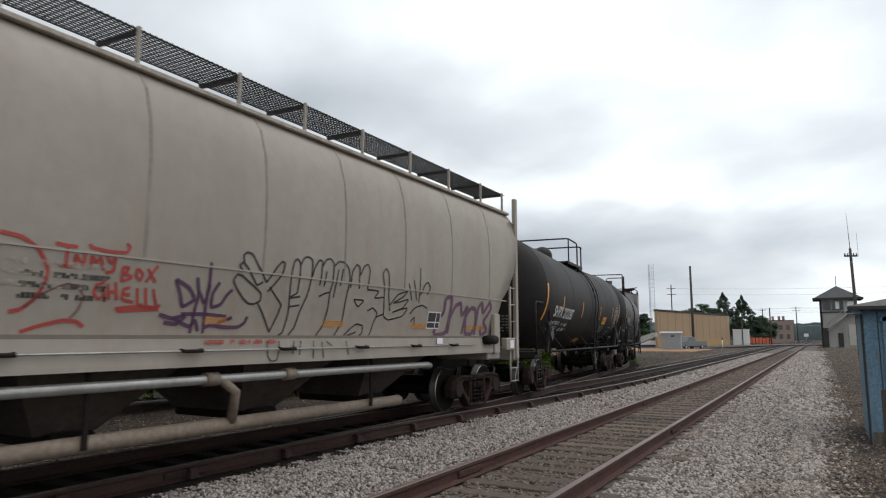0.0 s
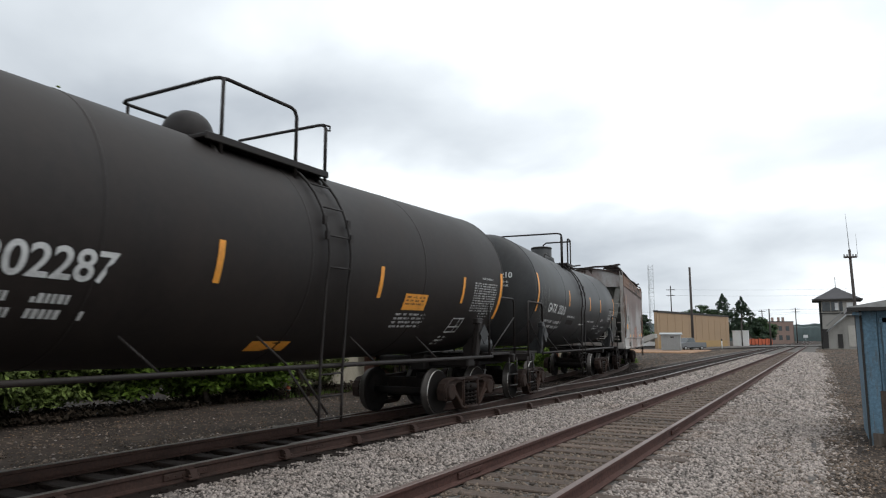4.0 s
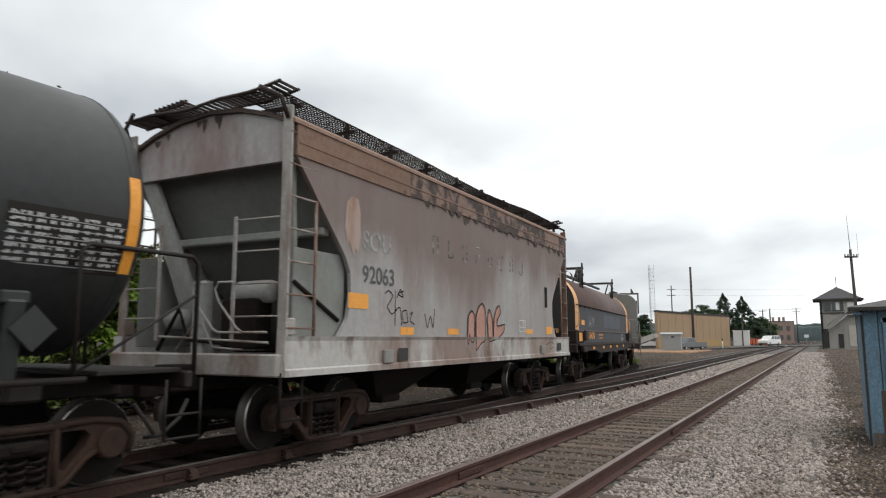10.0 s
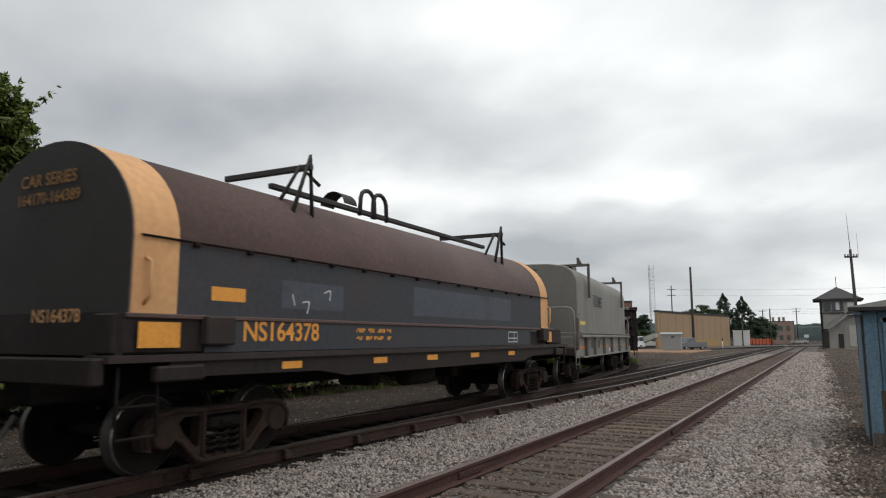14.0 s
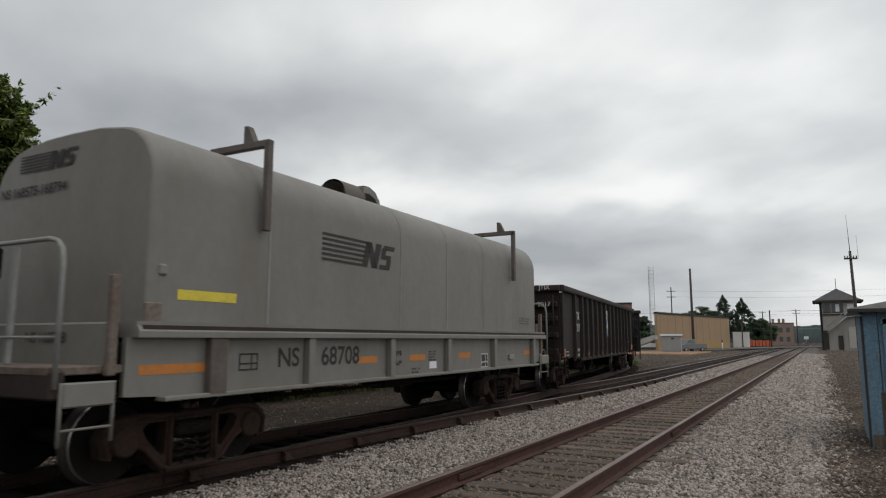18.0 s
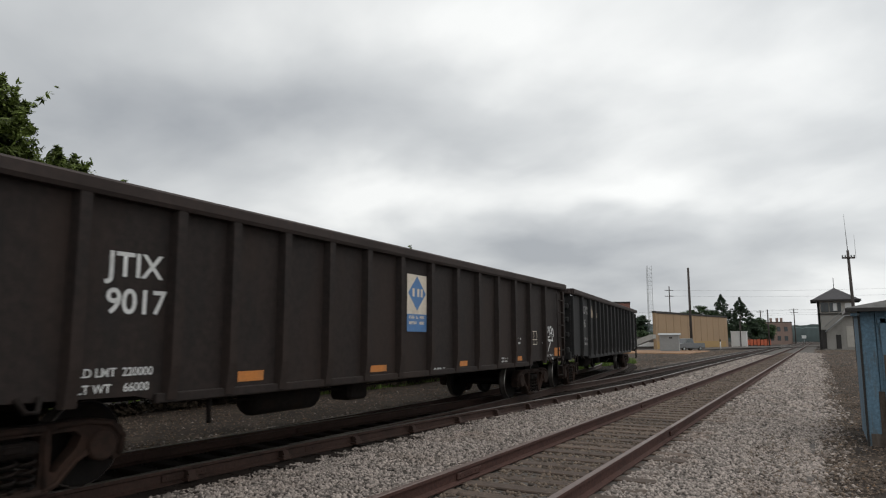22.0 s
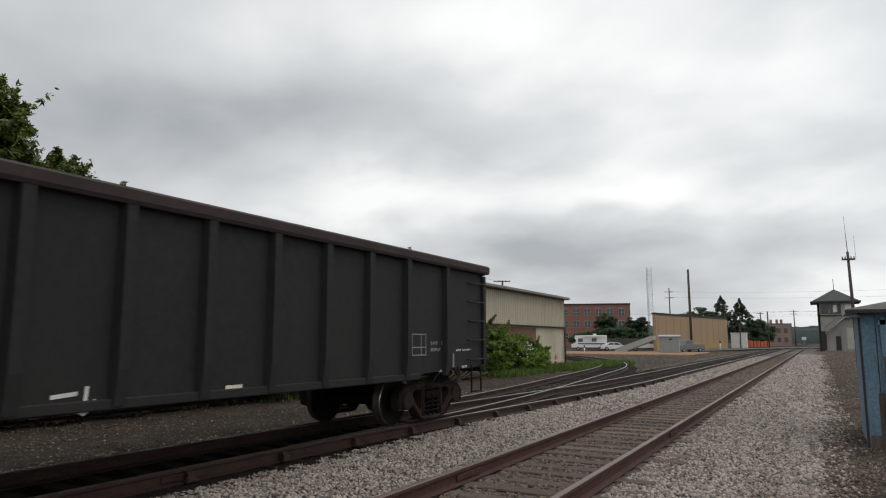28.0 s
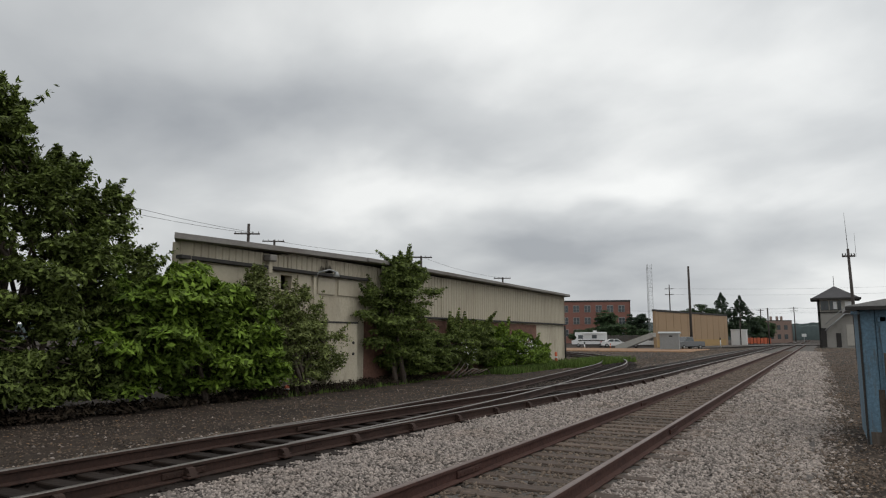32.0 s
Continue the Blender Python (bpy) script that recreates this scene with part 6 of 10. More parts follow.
def lettering(car, name, words, size, x, y, z, material, label="", bend=None, lean=0.0, flip=False, face="side"):
    """Words on a car's side (they read towards +y) or on its front end."""
    cu = bpy.data.curves.new(name, "FONT")
    cu.body, cu.size, cu.align_x, cu.align_y = words, size, "LEFT", "BOTTOM"
    cu.extrude, cu.offset = 0.0, size * 0.018
    tmp = bpy.data.objects.new(name, cu)
    scene.collection.objects.link(tmp)
    dg = bpy.context.evaluated_depsgraph_get()
    me = bpy.data.meshes.new_from_object(tmp.evaluated_get(dg))
    bpy.data.objects.remove(tmp)
    for v in me.vertices:
        a, b = v.co.x + lean * v.co.y, v.co.y
        if face == "front":
            v.co = Vector((x + a, bend(x + a, z + b) if bend else y, z + b))
        else:
            xx = bend(z + b) if bend else x
            v.co = Vector((xx, y + a, z + b))
    me.materials.clear()
    me.materials.append(material)
    return part(name, me, None, car, label)


def bars(car, name, rows, x, y, z, w, h, material, bend=None, label="", seed=1, front=False):
    """Lines of small unreadable stencilling as plain bars."""
    rng = random.Random(seed)
    bm = bmnew()
    for k in range(rows):
        zz = z - k * h * 1.9
        a = 0.0
        word = rng.randint(3, 8)
        while a < w:
            l = min(h * rng.uniform(0.35, 0.62), w - a)
            q0, q1 = zz + (0.0 if rng.random() < 0.8 else h * 0.4), zz + (h if rng.random() < 0.85 else h * 0.6)
            if front:
                pts = [(p, bend(p, q) if bend else y, q) for p, q in ((x + a, q0), (x + a + l, q0), (x + a + l, q1), (x + a, q1))]
            else:
                pts = [((bend(q) if bend else x), y + p, q) for p, q in ((a, q0), (a + l, q0), (a + l, q1), (a, q1))]
            bm.faces.new([bm.verts.new(p) for p in pts])
            a += l + h * 0.22
            word -= 1
            if word == 0:
                a += h * rng.uniform(0.5, 2.2)
                word = rng.randint(2, 8)
    return tagged(part(name, bm, material, car, label), label, kind="stuff")


def patch_on(car, name, x, y, z, w, h, material, bend=None, label="", n=1):
    """A painted or glued rectangle on a side, following its curve."""
    bm = bmnew()
    prev = None
    for k in range(n + 1):
        q = z + h * k / n
        xx = bend(q) if bend else x
        row = [bm.verts.new((xx, y, q)), bm.verts.new((xx, y + w, q))]
        if prev:
            bm.faces.new((prev[0], prev[1], row[1], row[0]))
        prev = row
    return part(name, bm, material, car, label)


# ---- tank cars
def tank_car(label, mid, half, length, shell, r, zc, paint, rail_y, dome, drop):
    """shell: y of the two head seams; r, zc: radius and height of the tank's middle."""
    c = car_thing("tank_car", label, mid, half, length)
    y0, y1 = shell
    bm = bmnew()
    head = [(0.0, 1.0), (0.10, 0.985), (0.22, 0.94), (0.34, 0.86), (0.44, 0.74), (0.52, 0.58), (0.57, 0.4), (0.60, 0.2), (0.605, 0.0)]
    k = 0.8
    prof = [(y0 - d * k, r * f) for d, f in head[::-1]] + [(y1 + d * k, r * f) for d, f in head]
    body = [(y0 + (y1 - y0) * q, r) for q in (0.125, 0.25, 0.375, 0.5, 0.625, 0.75, 0.875)]
    lathe(bm, prof[:len(head)] + body + prof[len(head):], (0, 0, zc), "y", 56)
    part("tank", bm, paint, c)
    for yy in (y0, y0 + (y1 - y0) * 0.26, y0 + (y1 - y0) * 0.5, y0 + (y1 - y0) * 0.74, y1):
        part("weld_seam", one(lathe, [(yy - 0.02, r + 0.001), (yy - 0.012, r + 0.005), (yy + 0.012, r + 0.005), (yy + 0.02, r + 0.001)], (0, 0, zc), "y", 56), paint, c)
    ends = length / 2 - 0.45
    for s in (-1, 1):
        part("draft_sill", one(box, (0, s * (ends - 0.9), 0.98), (0.36, 1.9, 0.32), 0.02), M["black"], c)
        part("end_sill", one(box, (0, s * (ends - 0.05), 1.04), (2.9, 0.1, 0.18), 0.02), M["black"], c)
        part("body_bolster", one(box, (0, s * half, 1.0), (2.2, 0.32, 0.22), 0.03), M["black"], c)
        part("platform", one(box, (0, s * (ends - 0.55), 1.14), (2.7, 0.95, 0.05), 0.01), M["black"], c, "black end walkway")
        for side in (-1, 1):
            bm = bmnew()
            pr = [(side * 1.36, 1.1), (side * 1.44, 1.6), (side * 1.36, 1.6), (side * 1.1, 1.3), (side * 1.1, 1.1)]
            prism(bm, pr, s * half - 0.36, s * half - 0.32)
            box(bm, (side * 1.40, s * half - 0.34, 1.45), (0.12, 0.16, 0.72), 0.02, Matrix.Rotation(side * 0.12, 3, "Y"))
            box(bm, (side * 1.42, s * half - 0.34, 1.82), (0.12, 0.24, 0.12), 0.02)
            part("saddle", bm, paint, c)
            bm = bmnew()
            prism(bm, [(s * half - 0.2 + 0.2 * p, 1.56 + 0.2 * q) for p, q in ((-1, 0), (0, -1), (1, 0), (0, 1))], side * 1.49, side * 1.505, axis="x")
            part("placard_holder", bm, M["greytank"], c, "empty diamond-shaped placard holder")
        for side in (-1, 1):
            bm = bmnew()
            yo, yi = s * (ends + 0.02), s * (ends - 1.3)
            tube(bm, [(side * 1.42, yo, 1.05), (side * 1.42, yo, 2.28), (side * 1.42, yo - s * 0.08, 2.36), (side * 1.42, yi + s * 0.08, 2.36), (side * 1.42, yi, 2.28), (side * 1.42, yi, 1.05)], 0.024, 8)
            tube(bm, [(side * 1.42, yo, 1.95), (side * 1.42, yi, 1.15)], 0.016, 6)
            part("handrail", bm, M["black"], c)
            bm = bmnew()
            for w in (-0.22, 0.22):
                tube(bm, [(side * 1.43, s * (ends - 0.1) + w, 1.05), (side * 1.43, s * (ends - 0.1) + w, 0.42)], 0.016, 6)
            for q in (0.44, 0.68):
                tube(bm, [(side * 1.43, s * (ends - 0.1) - 0.22, q), (side * 1.43, s * (ends - 0.1) + 0.22, q)], 0.016, 6)
            part("step", bm, M["black"], c)
        part("end_handrail", one(tube, [(-1.42, s * ends, 2.2), (-0.5, s * ends, 2.2), (-0.5, s * ends, 1.15)], 0.02, 7), M["black"], c)
    for side in (-1, 1):
        part("side_rail", one(tube, [(side * 1.44, -ends + 1.2, 1.1), (side * 1.44, ends - 1.2, 1.1)], 0.032, 8), M["black"], c)
        for yy in np.arange(-half + 1.4, half - 1, 1.9):
            part("rail_bracket", one(tube, [(side * 1.44, yy, 1.1), (side * 1.20, yy - 0.35, 1.5)], 0.016, 6), M["black"], c)
    # top platform, dome and its railing
    top = zc + r - drop
    a, b, m = rail_y
    bm = bmnew()
    if dome[2]:
        lathe(bm, [(top - 0.1, dome[3])] + [(top + dome[1] - dome[3] + dome[3] * math.sin(t), dome[3] * math.cos(t)) for t in np.linspace(0.0, math.pi / 2, 8)], (0, dome[0], 0), "z", 24)
    else:
        lathe(bm, [(top - 0.12, 0.47), (top + 0.12, 0.42), (top + 0.16, dome[3]), (top + dome[1] - 0.03, dome[3]), (top + dome[1], dome[3] - 0.03), (top + dome[1] + 0.005, 0)], (0, dome[0], 0), "z", 24)
    part("dome", bm, paint, c, "valve dome on the tank's top")
    if not dome[2]:
        part("dome_rim", one(lathe, [(top + dome[1] - 0.06, dome[3] + 0.012), (top + dome[1] - 0.02, dome[3] + 0.012)], (0, dome[0], 0), "z", 24), M["black"], c)
    for side in (-1, 1):
        bm = bmnew()
        box(bm, (side * 0.8, (dome[0] - 0.5 + b) / 2, top - 0.16), (0.4, b + 0.1 - dome[0] + 0.5, 0.06), 0.01)
        box(bm, (side * 1.0, (dome[0] - 0.5 + b) / 2, top - 0.17), (0.04, b + 0.1 - dome[0] + 0.5, 0.1), 0.01)
        for yy in (dome[0] - 0.35, b - 0.1):
            tube(bm, [(side * 0.85, yy, top - 0.16), (side * 1.05, yy, zc - drop + math.sqrt(r * r - 1.05 ** 2) - 0.05)], 0.03, 6)
        part("top_platform", bm, M["black"], c)
    zt = zc + r + dome[4]
    foot = zc - drop + math.sqrt(r * r - 0.98 ** 2) - 0.08
    X = 0.98
    bm = bmnew()
    ends_y = (a + 1.42, a + 0.95) if dome[2] else (a + 0.42, a + 0.3)
    tube(bm, [(X, ends_y[0], foot), (X, ends_y[0], zt - 0.12), (X, ends_y[0] - 0.04, zt - 0.03), (X, ends_y[0] - 0.12, zt), (X, a + 0.12, zt), (X - 0.05, a + 0.03, zt), (X - 0.16, a, zt), (-X + 0.14, a, zt), (-X + 0.03, a + 0.04, zt),
              (-X, a + 0.14, zt), (-X, ends_y[1] - 0.06, zt), (-X, ends_y[1], zt - 0.07), (-X, ends_y[1], foot)], 0.026, 8)
    part("top_railing", bm, M["black"], c, "bent pipe railing round the tank's hatch")
    for x, y in ((X, a + 0.06 if dome[2] else a + 0.28), (-X, a + 0.12)):
        part("railing_post", one(tube, [(x, y, foot), (x, y, zt)], 0.024, 7), M["black"], c)
    if dome[2]:
        part("end_railing", one(tube, [(X, b, foot), (X, b, zt - 0.09), (X - 0.05, b, zt - 0.03), (X - 0.14, b, zt - 0.02), (-X + 0.14, b, zt - 0.02), (-X, b, zt - 0.12), (-X, b, foot)], 0.026, 8), M["black"], c)
        part("grab_loop", one(tube, [(X, b - 0.04, zt - 0.05), (X, b + 0.1, zt - 0.03), (X, b + 0.1, zt - 0.1), (X, b, zt - 0.12)], 0.016, 6), M["black"], c)
    else:
        part("end_railing", one(tube, [(X, b - 0.55, foot), (X, b - 0.55, zt - 0.1), (X, b - 0.51, zt - 0.02), (X, b - 0.43, zt), (X, b - 0.1, zt - 0.03), (X - 0.02, b, zt - 0.03), (X - 0.1, b + 0.03, zt - 0.03), (0.1, b + 0.03, zt - 0.03), (0.0, b + 0.03, zt - 0.1), (0.0, b + 0.03, top - 0.1)], 0.026, 8), M["black"], c)
        part("railing_post", one(tube, [(X, b - 0.12, foot), (X, b - 0.12, zt - 0.03)], 0.024, 7), M["black"], c)
        part("low_rail", one(tube, [(0.45, a + 0.15, top - 0.08), (0.45, a + 0.15, top + 0.06), (0.45, a + 0.22, top + 0.12), (0.45, a + 0.85, top + 0.1)], 0.022, 7), M["black"], c)
    bm = bmnew()
    arc = [(math.sin(t) * (r + 0.07), zc + math.cos(t) * (r + 0.07)) for t in np.arange(0.55, 1.95, 0.14)]
    low = [(1.47, z) for z in (1.1, 0.75, 0.42)]
    for w in (-0.24, 0.24):
        tube(bm, [(p, m + w, q) for p, q in arc + low], 0.02, 6)
    for p, q in arc[::2] + [(1.47, 1.1), (1.47, 0.8), (1.47, 0.5)]:
        tube(bm, [(p, m - 0.24, q), (p, m + 0.24, q)], 0.014, 5)
    for p, q in arc[5:7]:
        for w in (-0.26, 0.26):
            box(bm, (p, m + w, q), (0.05, 0.06, 0.12))
    part("side_ladder", bm, M["black"], c)
    for w in (-0.6, -0.4):
        part("ladder_brace", one(tube, [(1.46, m + w - 0.25, 1.08), (1.46, m + w + 0.35, 0.45)], 0.016, 6), M["black"], c)
    bend = lambda z: math.sqrt(max(0.0, r * r - (z - zc) ** 2)) + 0.006
    return c, bend


def funnel(car, drop, y1):
    """Lowers the middle of a tank and all that rides on it: its two halves slope down to the outlet."""
    ride = ("tank", "weld_seam", "side_ladder", "lettering", "stencil", "reflector", "warning_label", "data_table", "placard_line", "number", "repair_patch")
    for ob in car.children:
        if ob.name.split(".")[0] in ride:
            for v in ob.data.vertices:
                v.co.z -= drop * max(0.0, 1 - abs(v.co.y) / y1)


def head_of(y0, r, zc):
    """The y of a tank's front head at (x, z)."""
    return lambda x, z: y0 - 0.008 - 0.8 * float(np.interp(math.hypot(x, z - zc) / r, (0, 0.2, 0.4, 0.58, 0.74, 0.86, 0.94, 0.985, 1.0), (0.605, 0.60, 0.57, 0.52, 0.44, 0.34, 0.22, 0.10, 0.0)))


def strips(car, rows, bend, material=None, label="orange reflective strip"):
    """Upright reflective strips (y, z0, z1, width) on a tank's side."""
    for y, z0, z1, w in rows:
        patch_on(car, "reflector", 0, y - w / 2, z0, w, z1 - z0, material or M["orange"], bend, label, 6)


def placard(car, y, z, w, h, bend, x=0.0, material=None):
    """A thin white outline with a dark inside and a cross bar."""
    lift = (lambda q: bend(q) + 0.001) if bend else None
    m = material or M["white"]
    t = 0.02
    for k, (a, b, c_, d) in enumerate(((0, 0, w, t), (0, h - t, w, t), (0, 0, t, h), (w - t, 0, t, h), (w * 0.62, 0, t, h), (0, h * 0.35, w, t))):
        patch_on(car, "placard_line", x, y + a, z + b, c_, d, m, lift, "", 2)


c, bend = tank_car("glossy black tank car with white lettering and orange strips", 22.25, 5.5, 14.9, (-6.2, 6.2), 1.52, 2.72, M["black"], (-1.22, 0.85, 0.5), (-0.87, 0.46, True, 0.34, 0.53), 0.12)
head = head_of(-6.2, 1.52, 2.72)
lettering(c, "lettering", "SHPX 202287", 0.415, 0, -5.13, 1.99, M["white"], "white stencilled letters", bend)
for k, (w1, n) in enumerate((("LD LMT 195700 LB", 0.7), ("LT WT   67300 LB", 0.9))):
    lettering(c, "stencil", w1, 0.13, 0, -5.12, 1.84 - 0.14 * k, M["white"], "small white stencilling", bend)
    bars(c, "stencil", 1, 0, -3.82, 1.85 - 0.14 * k, n, 0.085, M["white"], bend, "", 2 + k)
strips(c, [(-6.1, 1.92, 2.88, 0.11), (-4.24, 2.17, 2.67, 0.09), (-1.55, 2.19, 2.68, 0.09), (1.65, 2.19, 2.68, 0.09), (4.42, 2.18, 2.68, 0.09), (6.13, 1.9, 2.86, 0.11)], bend)
patch_on(c, "reflector", 0, -0.5, 1.42, 0.72, 0.13, M["orange"], bend, "orange reflective strip", 3)
patch_on(c, "warning_label", 0, 2.42, 2.02, 0.72, 0.27, M["orange"], bend, "yellow warning label with small print", 4)
bars(c, "stencil", 3, 0, 2.48, 2.22, 0.58, 0.03, M["dark"], lambda z: bend(z) + 0.002, "", 5)
bars(c, "stencil", 4, 0, 2.33, 1.93, 0.95, 0.035, M["white"], bend, "rows of small white stencilling", 6)
for k in range(5):
    bars(c, "data_table", 12, 0, 4.88 + 0.21 * k, 2.58, 0.19, 0.026, M["white"], bend, "white stencilled data table", 7 + k)
bars(c, "stencil", 1, 0, 5.2, 2.68, 0.5, 0.04, M["white"], bend, "", 12)
placard(c, 4.38, 1.62, 0.46, 0.28, bend)
bars(c, "stencil", 3, 0, 4.34, 1.52, 0.34, 0.035, M["white"], bend, "", 13)
bars(c, "stencil", 4, 0, 5.35, 1.98, 0.42, 0.03, M["white"], bend, "", 14)
lettering(c, "end_lettering", "SHPX 202287", 0.19, -0.35, 0, 2.95, M["white"], "", head, 0, False, "front")
bars(c, "end_stencil", 3, -0.2, 0, 2.84, 0.7, 0.05, M["white"], head, "", 15, True)
bars(c, "end_stencil", 6, 0.1, 0, 2.0, 0.5, 0.04, M["greysteel"], head, "", 16, True)
funnel(c, 0.12, 6.2)
part("air_reservoir", one(lathe, [(5.75, 0.0), (5.76, 0.14), (5.8, 0.17), (6.4, 0.17), (6.44, 0.14), (6.45, 0.0)], (1.0, 0, 1.34), "y", 16), M["greytank"], c, "grey air reservoir on the end walkway")

c, bend = tank_car("dull dark grey tank car with white lettering", 36.8, 5.2, 14.35, (-5.9, 5.9), 1.45, 2.74, M["greytank"], (-1.55, 0.2, -0.52), (-0.06, 0.5, False, 0.35, 0.62), 0.10)
lettering(c, "lettering", "GATX  20210", 0.34, 0, -4.64, 2.15, M["white"], "white stencilled letters", bend)
bars(c, "stencil", 2, 0, -4.85, 1.94, 2.1, 0.07, M["white"], bend, "rows of faded white stencilling", 22)
strips(c, [(-5.78, 2.16, 3.14, 0.12), (-2.28, 2.49, 2.97, 0.1), (0.91, 2.5, 2.98, 0.1), (2.89, 2.48, 2.95, 0.1), (5.92, 2.11, 3.08, 0.12)], bend)
bars(c, "stencil", 1, 0, -2.25, 2.17, 1.0, 0.05, M["white"], bend, "", 23)
bars(c, "stencil", 1, 0, 0.9, 2.1, 1.2, 0.06, M["white"], bend, "", 24)
bars(c, "stencil", 1, 0, -0.3, 2.0, 0.7, 0.05, M["white"], bend, "", 27)
bars(c, "stencil", 2, 0, 2.4, 1.95, 1.0, 0.05, M["white"], bend, "", 28)
lettering(c, "number", "SR 8754", 0.13, 0, 3.4, 2.12, M["white"], "", bend)
patch_on(c, "table_panel", 0, 4.74, 2.08, 1.12, 0.56, M["black"], lambda z: bend(z) - 0.003, "dark painted panel behind the data table", 5)
for k in range(6):
    patch_on(c, "table_rule", 0, 4.76, 2.125 + 0.082 * k, 1.08, 0.009, M["palerule"], bend)
for k in range(5):
    bars(c, "data_table", 8, 0, 4.78 + 0.215 * k, 2.56, 0.17, 0.03, M["white"], bend, "faded white data table", 31 + k)
placard(c, 4.05, 1.68, 0.5, 0.26, bend)
rng = random.Random(5)
for k in range(16):
    y, z = -5.5 + 0.06 * k + rng.uniform(-0.02, 0.02), rng.uniform(2.55, 2.95) - 0.012 * k
    patch_on(c, "stencil", 0, y, z - rng.uniform(0.2, 0.6), rng.uniform(0.006, 0.016), rng.uniform(0.2, 0.55), M["greysteel"], bend, "", 3)
patch_on(c, "repair_patch", 0, -2.15, 1.97, 0.88, 0.13, M["black"], bend, "dark overpainted panel", 3)
head = head_of(-5.9, 1.45, 2.74)
lettering(c, "end_lettering", "GATX 20210", 0.2, -0.2, 0, 2.95, M["white"], "", head, 0, False, "front")
bars(c, "end_stencil", 2, -0.2, 0, 2.86, 1.0, 0.05, M["white"], head, "", 29, True)
bars(c, "end_stencil", 2, 0.1, 0, 2.3, 0.4, 0.05, M["white"], head, "", 30, True)
funnel(c, 0.10, 5.9)


# ---- covered hoppers
def lerp_of(table):
    zs = [p[0] for p in table]
    vs = [p[1] for p in table]
    return lambda z: float(np.interp(z, zs, vs))


def shell_body(prof, front, rear, n=10, smooth=True):
    """A closed body: half profile (x, z) from the top's middle down, both ends given as y by height."""
    bm = bmnew()
    ring = [(p, q) for p, q in prof] + [(-p, q) for p, q in prof[::-1] if p > 1e-6]
    grid = []
    for k in range(n + 1):
        f = k / n
        grid.append([bm.verts.new((x, front(z) + (rear(z) - front(z)) * f, z)) for x, z in ring])
    m = len(ring)
    for a, b in zip(grid, grid[1:]):
        for i in range(m - 1):
            bm.faces.new((a[i], a[i + 1], b[i + 1], b[i])).smooth = smooth
        bm.faces.new((a[m - 1], a[0], b[0], b[m - 1]))
    for ring_v in (grid[0], grid[-1]):
        h = len(prof)
        top = prof[0][0] < 1e-6
        for i in range(h - 1):
            j = (m - i) % m if top else m - 1 - i
            j2 = (m - i - 1) % m if top else m - 2 - i
            vs = [ring_v[i], ring_v[i + 1], ring_v[j2], ring_v[j]]
            vs = list(dict.fromkeys(vs))
            if len(vs) > 2:
                bm.faces.new(vs)
    return bm


def grating(bm, x0, x1, y0, y1, z, dip=None):
    """A walkway of thin bars: long ones, cross ones and a rim."""
    dip = dip or (lambda y: 0.0)
    n = max(2, int((y1 - y0) / 1.2))
    ys = [y0 + (y1 - y0) * k / n for k in range(n + 1)]
    xs = np.arange(x0, x1 + 0.001, 0.05)
    for x in xs:
        w = 0.005 if x0 < x < x1 - 0.03 else 0.014
        lo = [[bm.verts.new((x + s * w, y, z + dip(y) + d)) for y in ys] for s, d in ((-1, -0.012), (1, -0.012), (1, 0.0), (-1, 0.0))]
        for k in range(n):
            for i in range(4):
                j = (i + 1) % 4
                bm.faces.new((lo[i][k], lo[i][k + 1], lo[j][k + 1], lo[j][k]))
    y = y0
    while y <= y1:
        box(bm, ((x0 + x1) / 2, y, z + dip(y) - 0.006), (x1 - x0, 0.016, 0.014))
        y += 0.07


def strokes(car, name, lines, material, bend, width=0.035, label="", x=1.56, soft=2):
    """Sprayed lines: each a list of (y, z) corners, smoothed, laid on the side."""
    for ln in lines:
        bm = bmnew()
        p = [Vector((a, b)) for a, b in ln]
        for r in range(soft):
            q = [p[0]]
            for a, b in zip(p, p[1:]):
                q += [a.lerp(b, 0.12), a.lerp(b, 0.88)] if r == 0 else [a.lerp(b, 0.25), a.lerp(b, 0.75)]
            p = q + [p[-1]]
        prev = None
        for k, a in enumerate(p):
            d = (p[min(k + 1, len(p) - 1)] - p[max(k - 1, 0)])
            d = d.normalized() if d.length > 1e-6 else Vector((1, 0))
            o = Vector((-d.y, d.x)) * width / 2
            row = [bm.verts.new((bend(c_.y) if bend else x, c_.x, c_.y)) for c_ in (a + o, a - o)]
            if prev:
                bm.faces.new((prev[0], prev[1], row[1], row[0]))
            prev = row
        part(name, bm, material, car, label)


M["redspray"] = mat("red_spray", (0.33, 0.045, 0.035), 0.7, grain=30, amount=0.2, patch=4, stain=(0.2, 0.05, 0.04), bump=0)
M["blackspray"] = mat("black_spray", (0.035, 0.03, 0.03), 0.7, grain=30, amount=0.2, patch=4, bump=0)
M["purplespray"] = mat("purple_spray", (0.1148, 0.05419, 0.09392), 0.7, grain=30, amount=0.25, patch=4, stain=(0.136, 0.0578, 0.09392), bump=0)
M["darkpurple"] = mat("dark_purple_spray", (0.075, 0.032, 0.072), 0.7, grain=30, amount=0.25, patch=4, bump=0)
M["pinkbrown"] = mat("faint_red_spray", (0.15, 0.075, 0.06), 0.7, grain=30, amount=0.2, patch=4, stain=(0.22, 0.16, 0.13), bump=0)
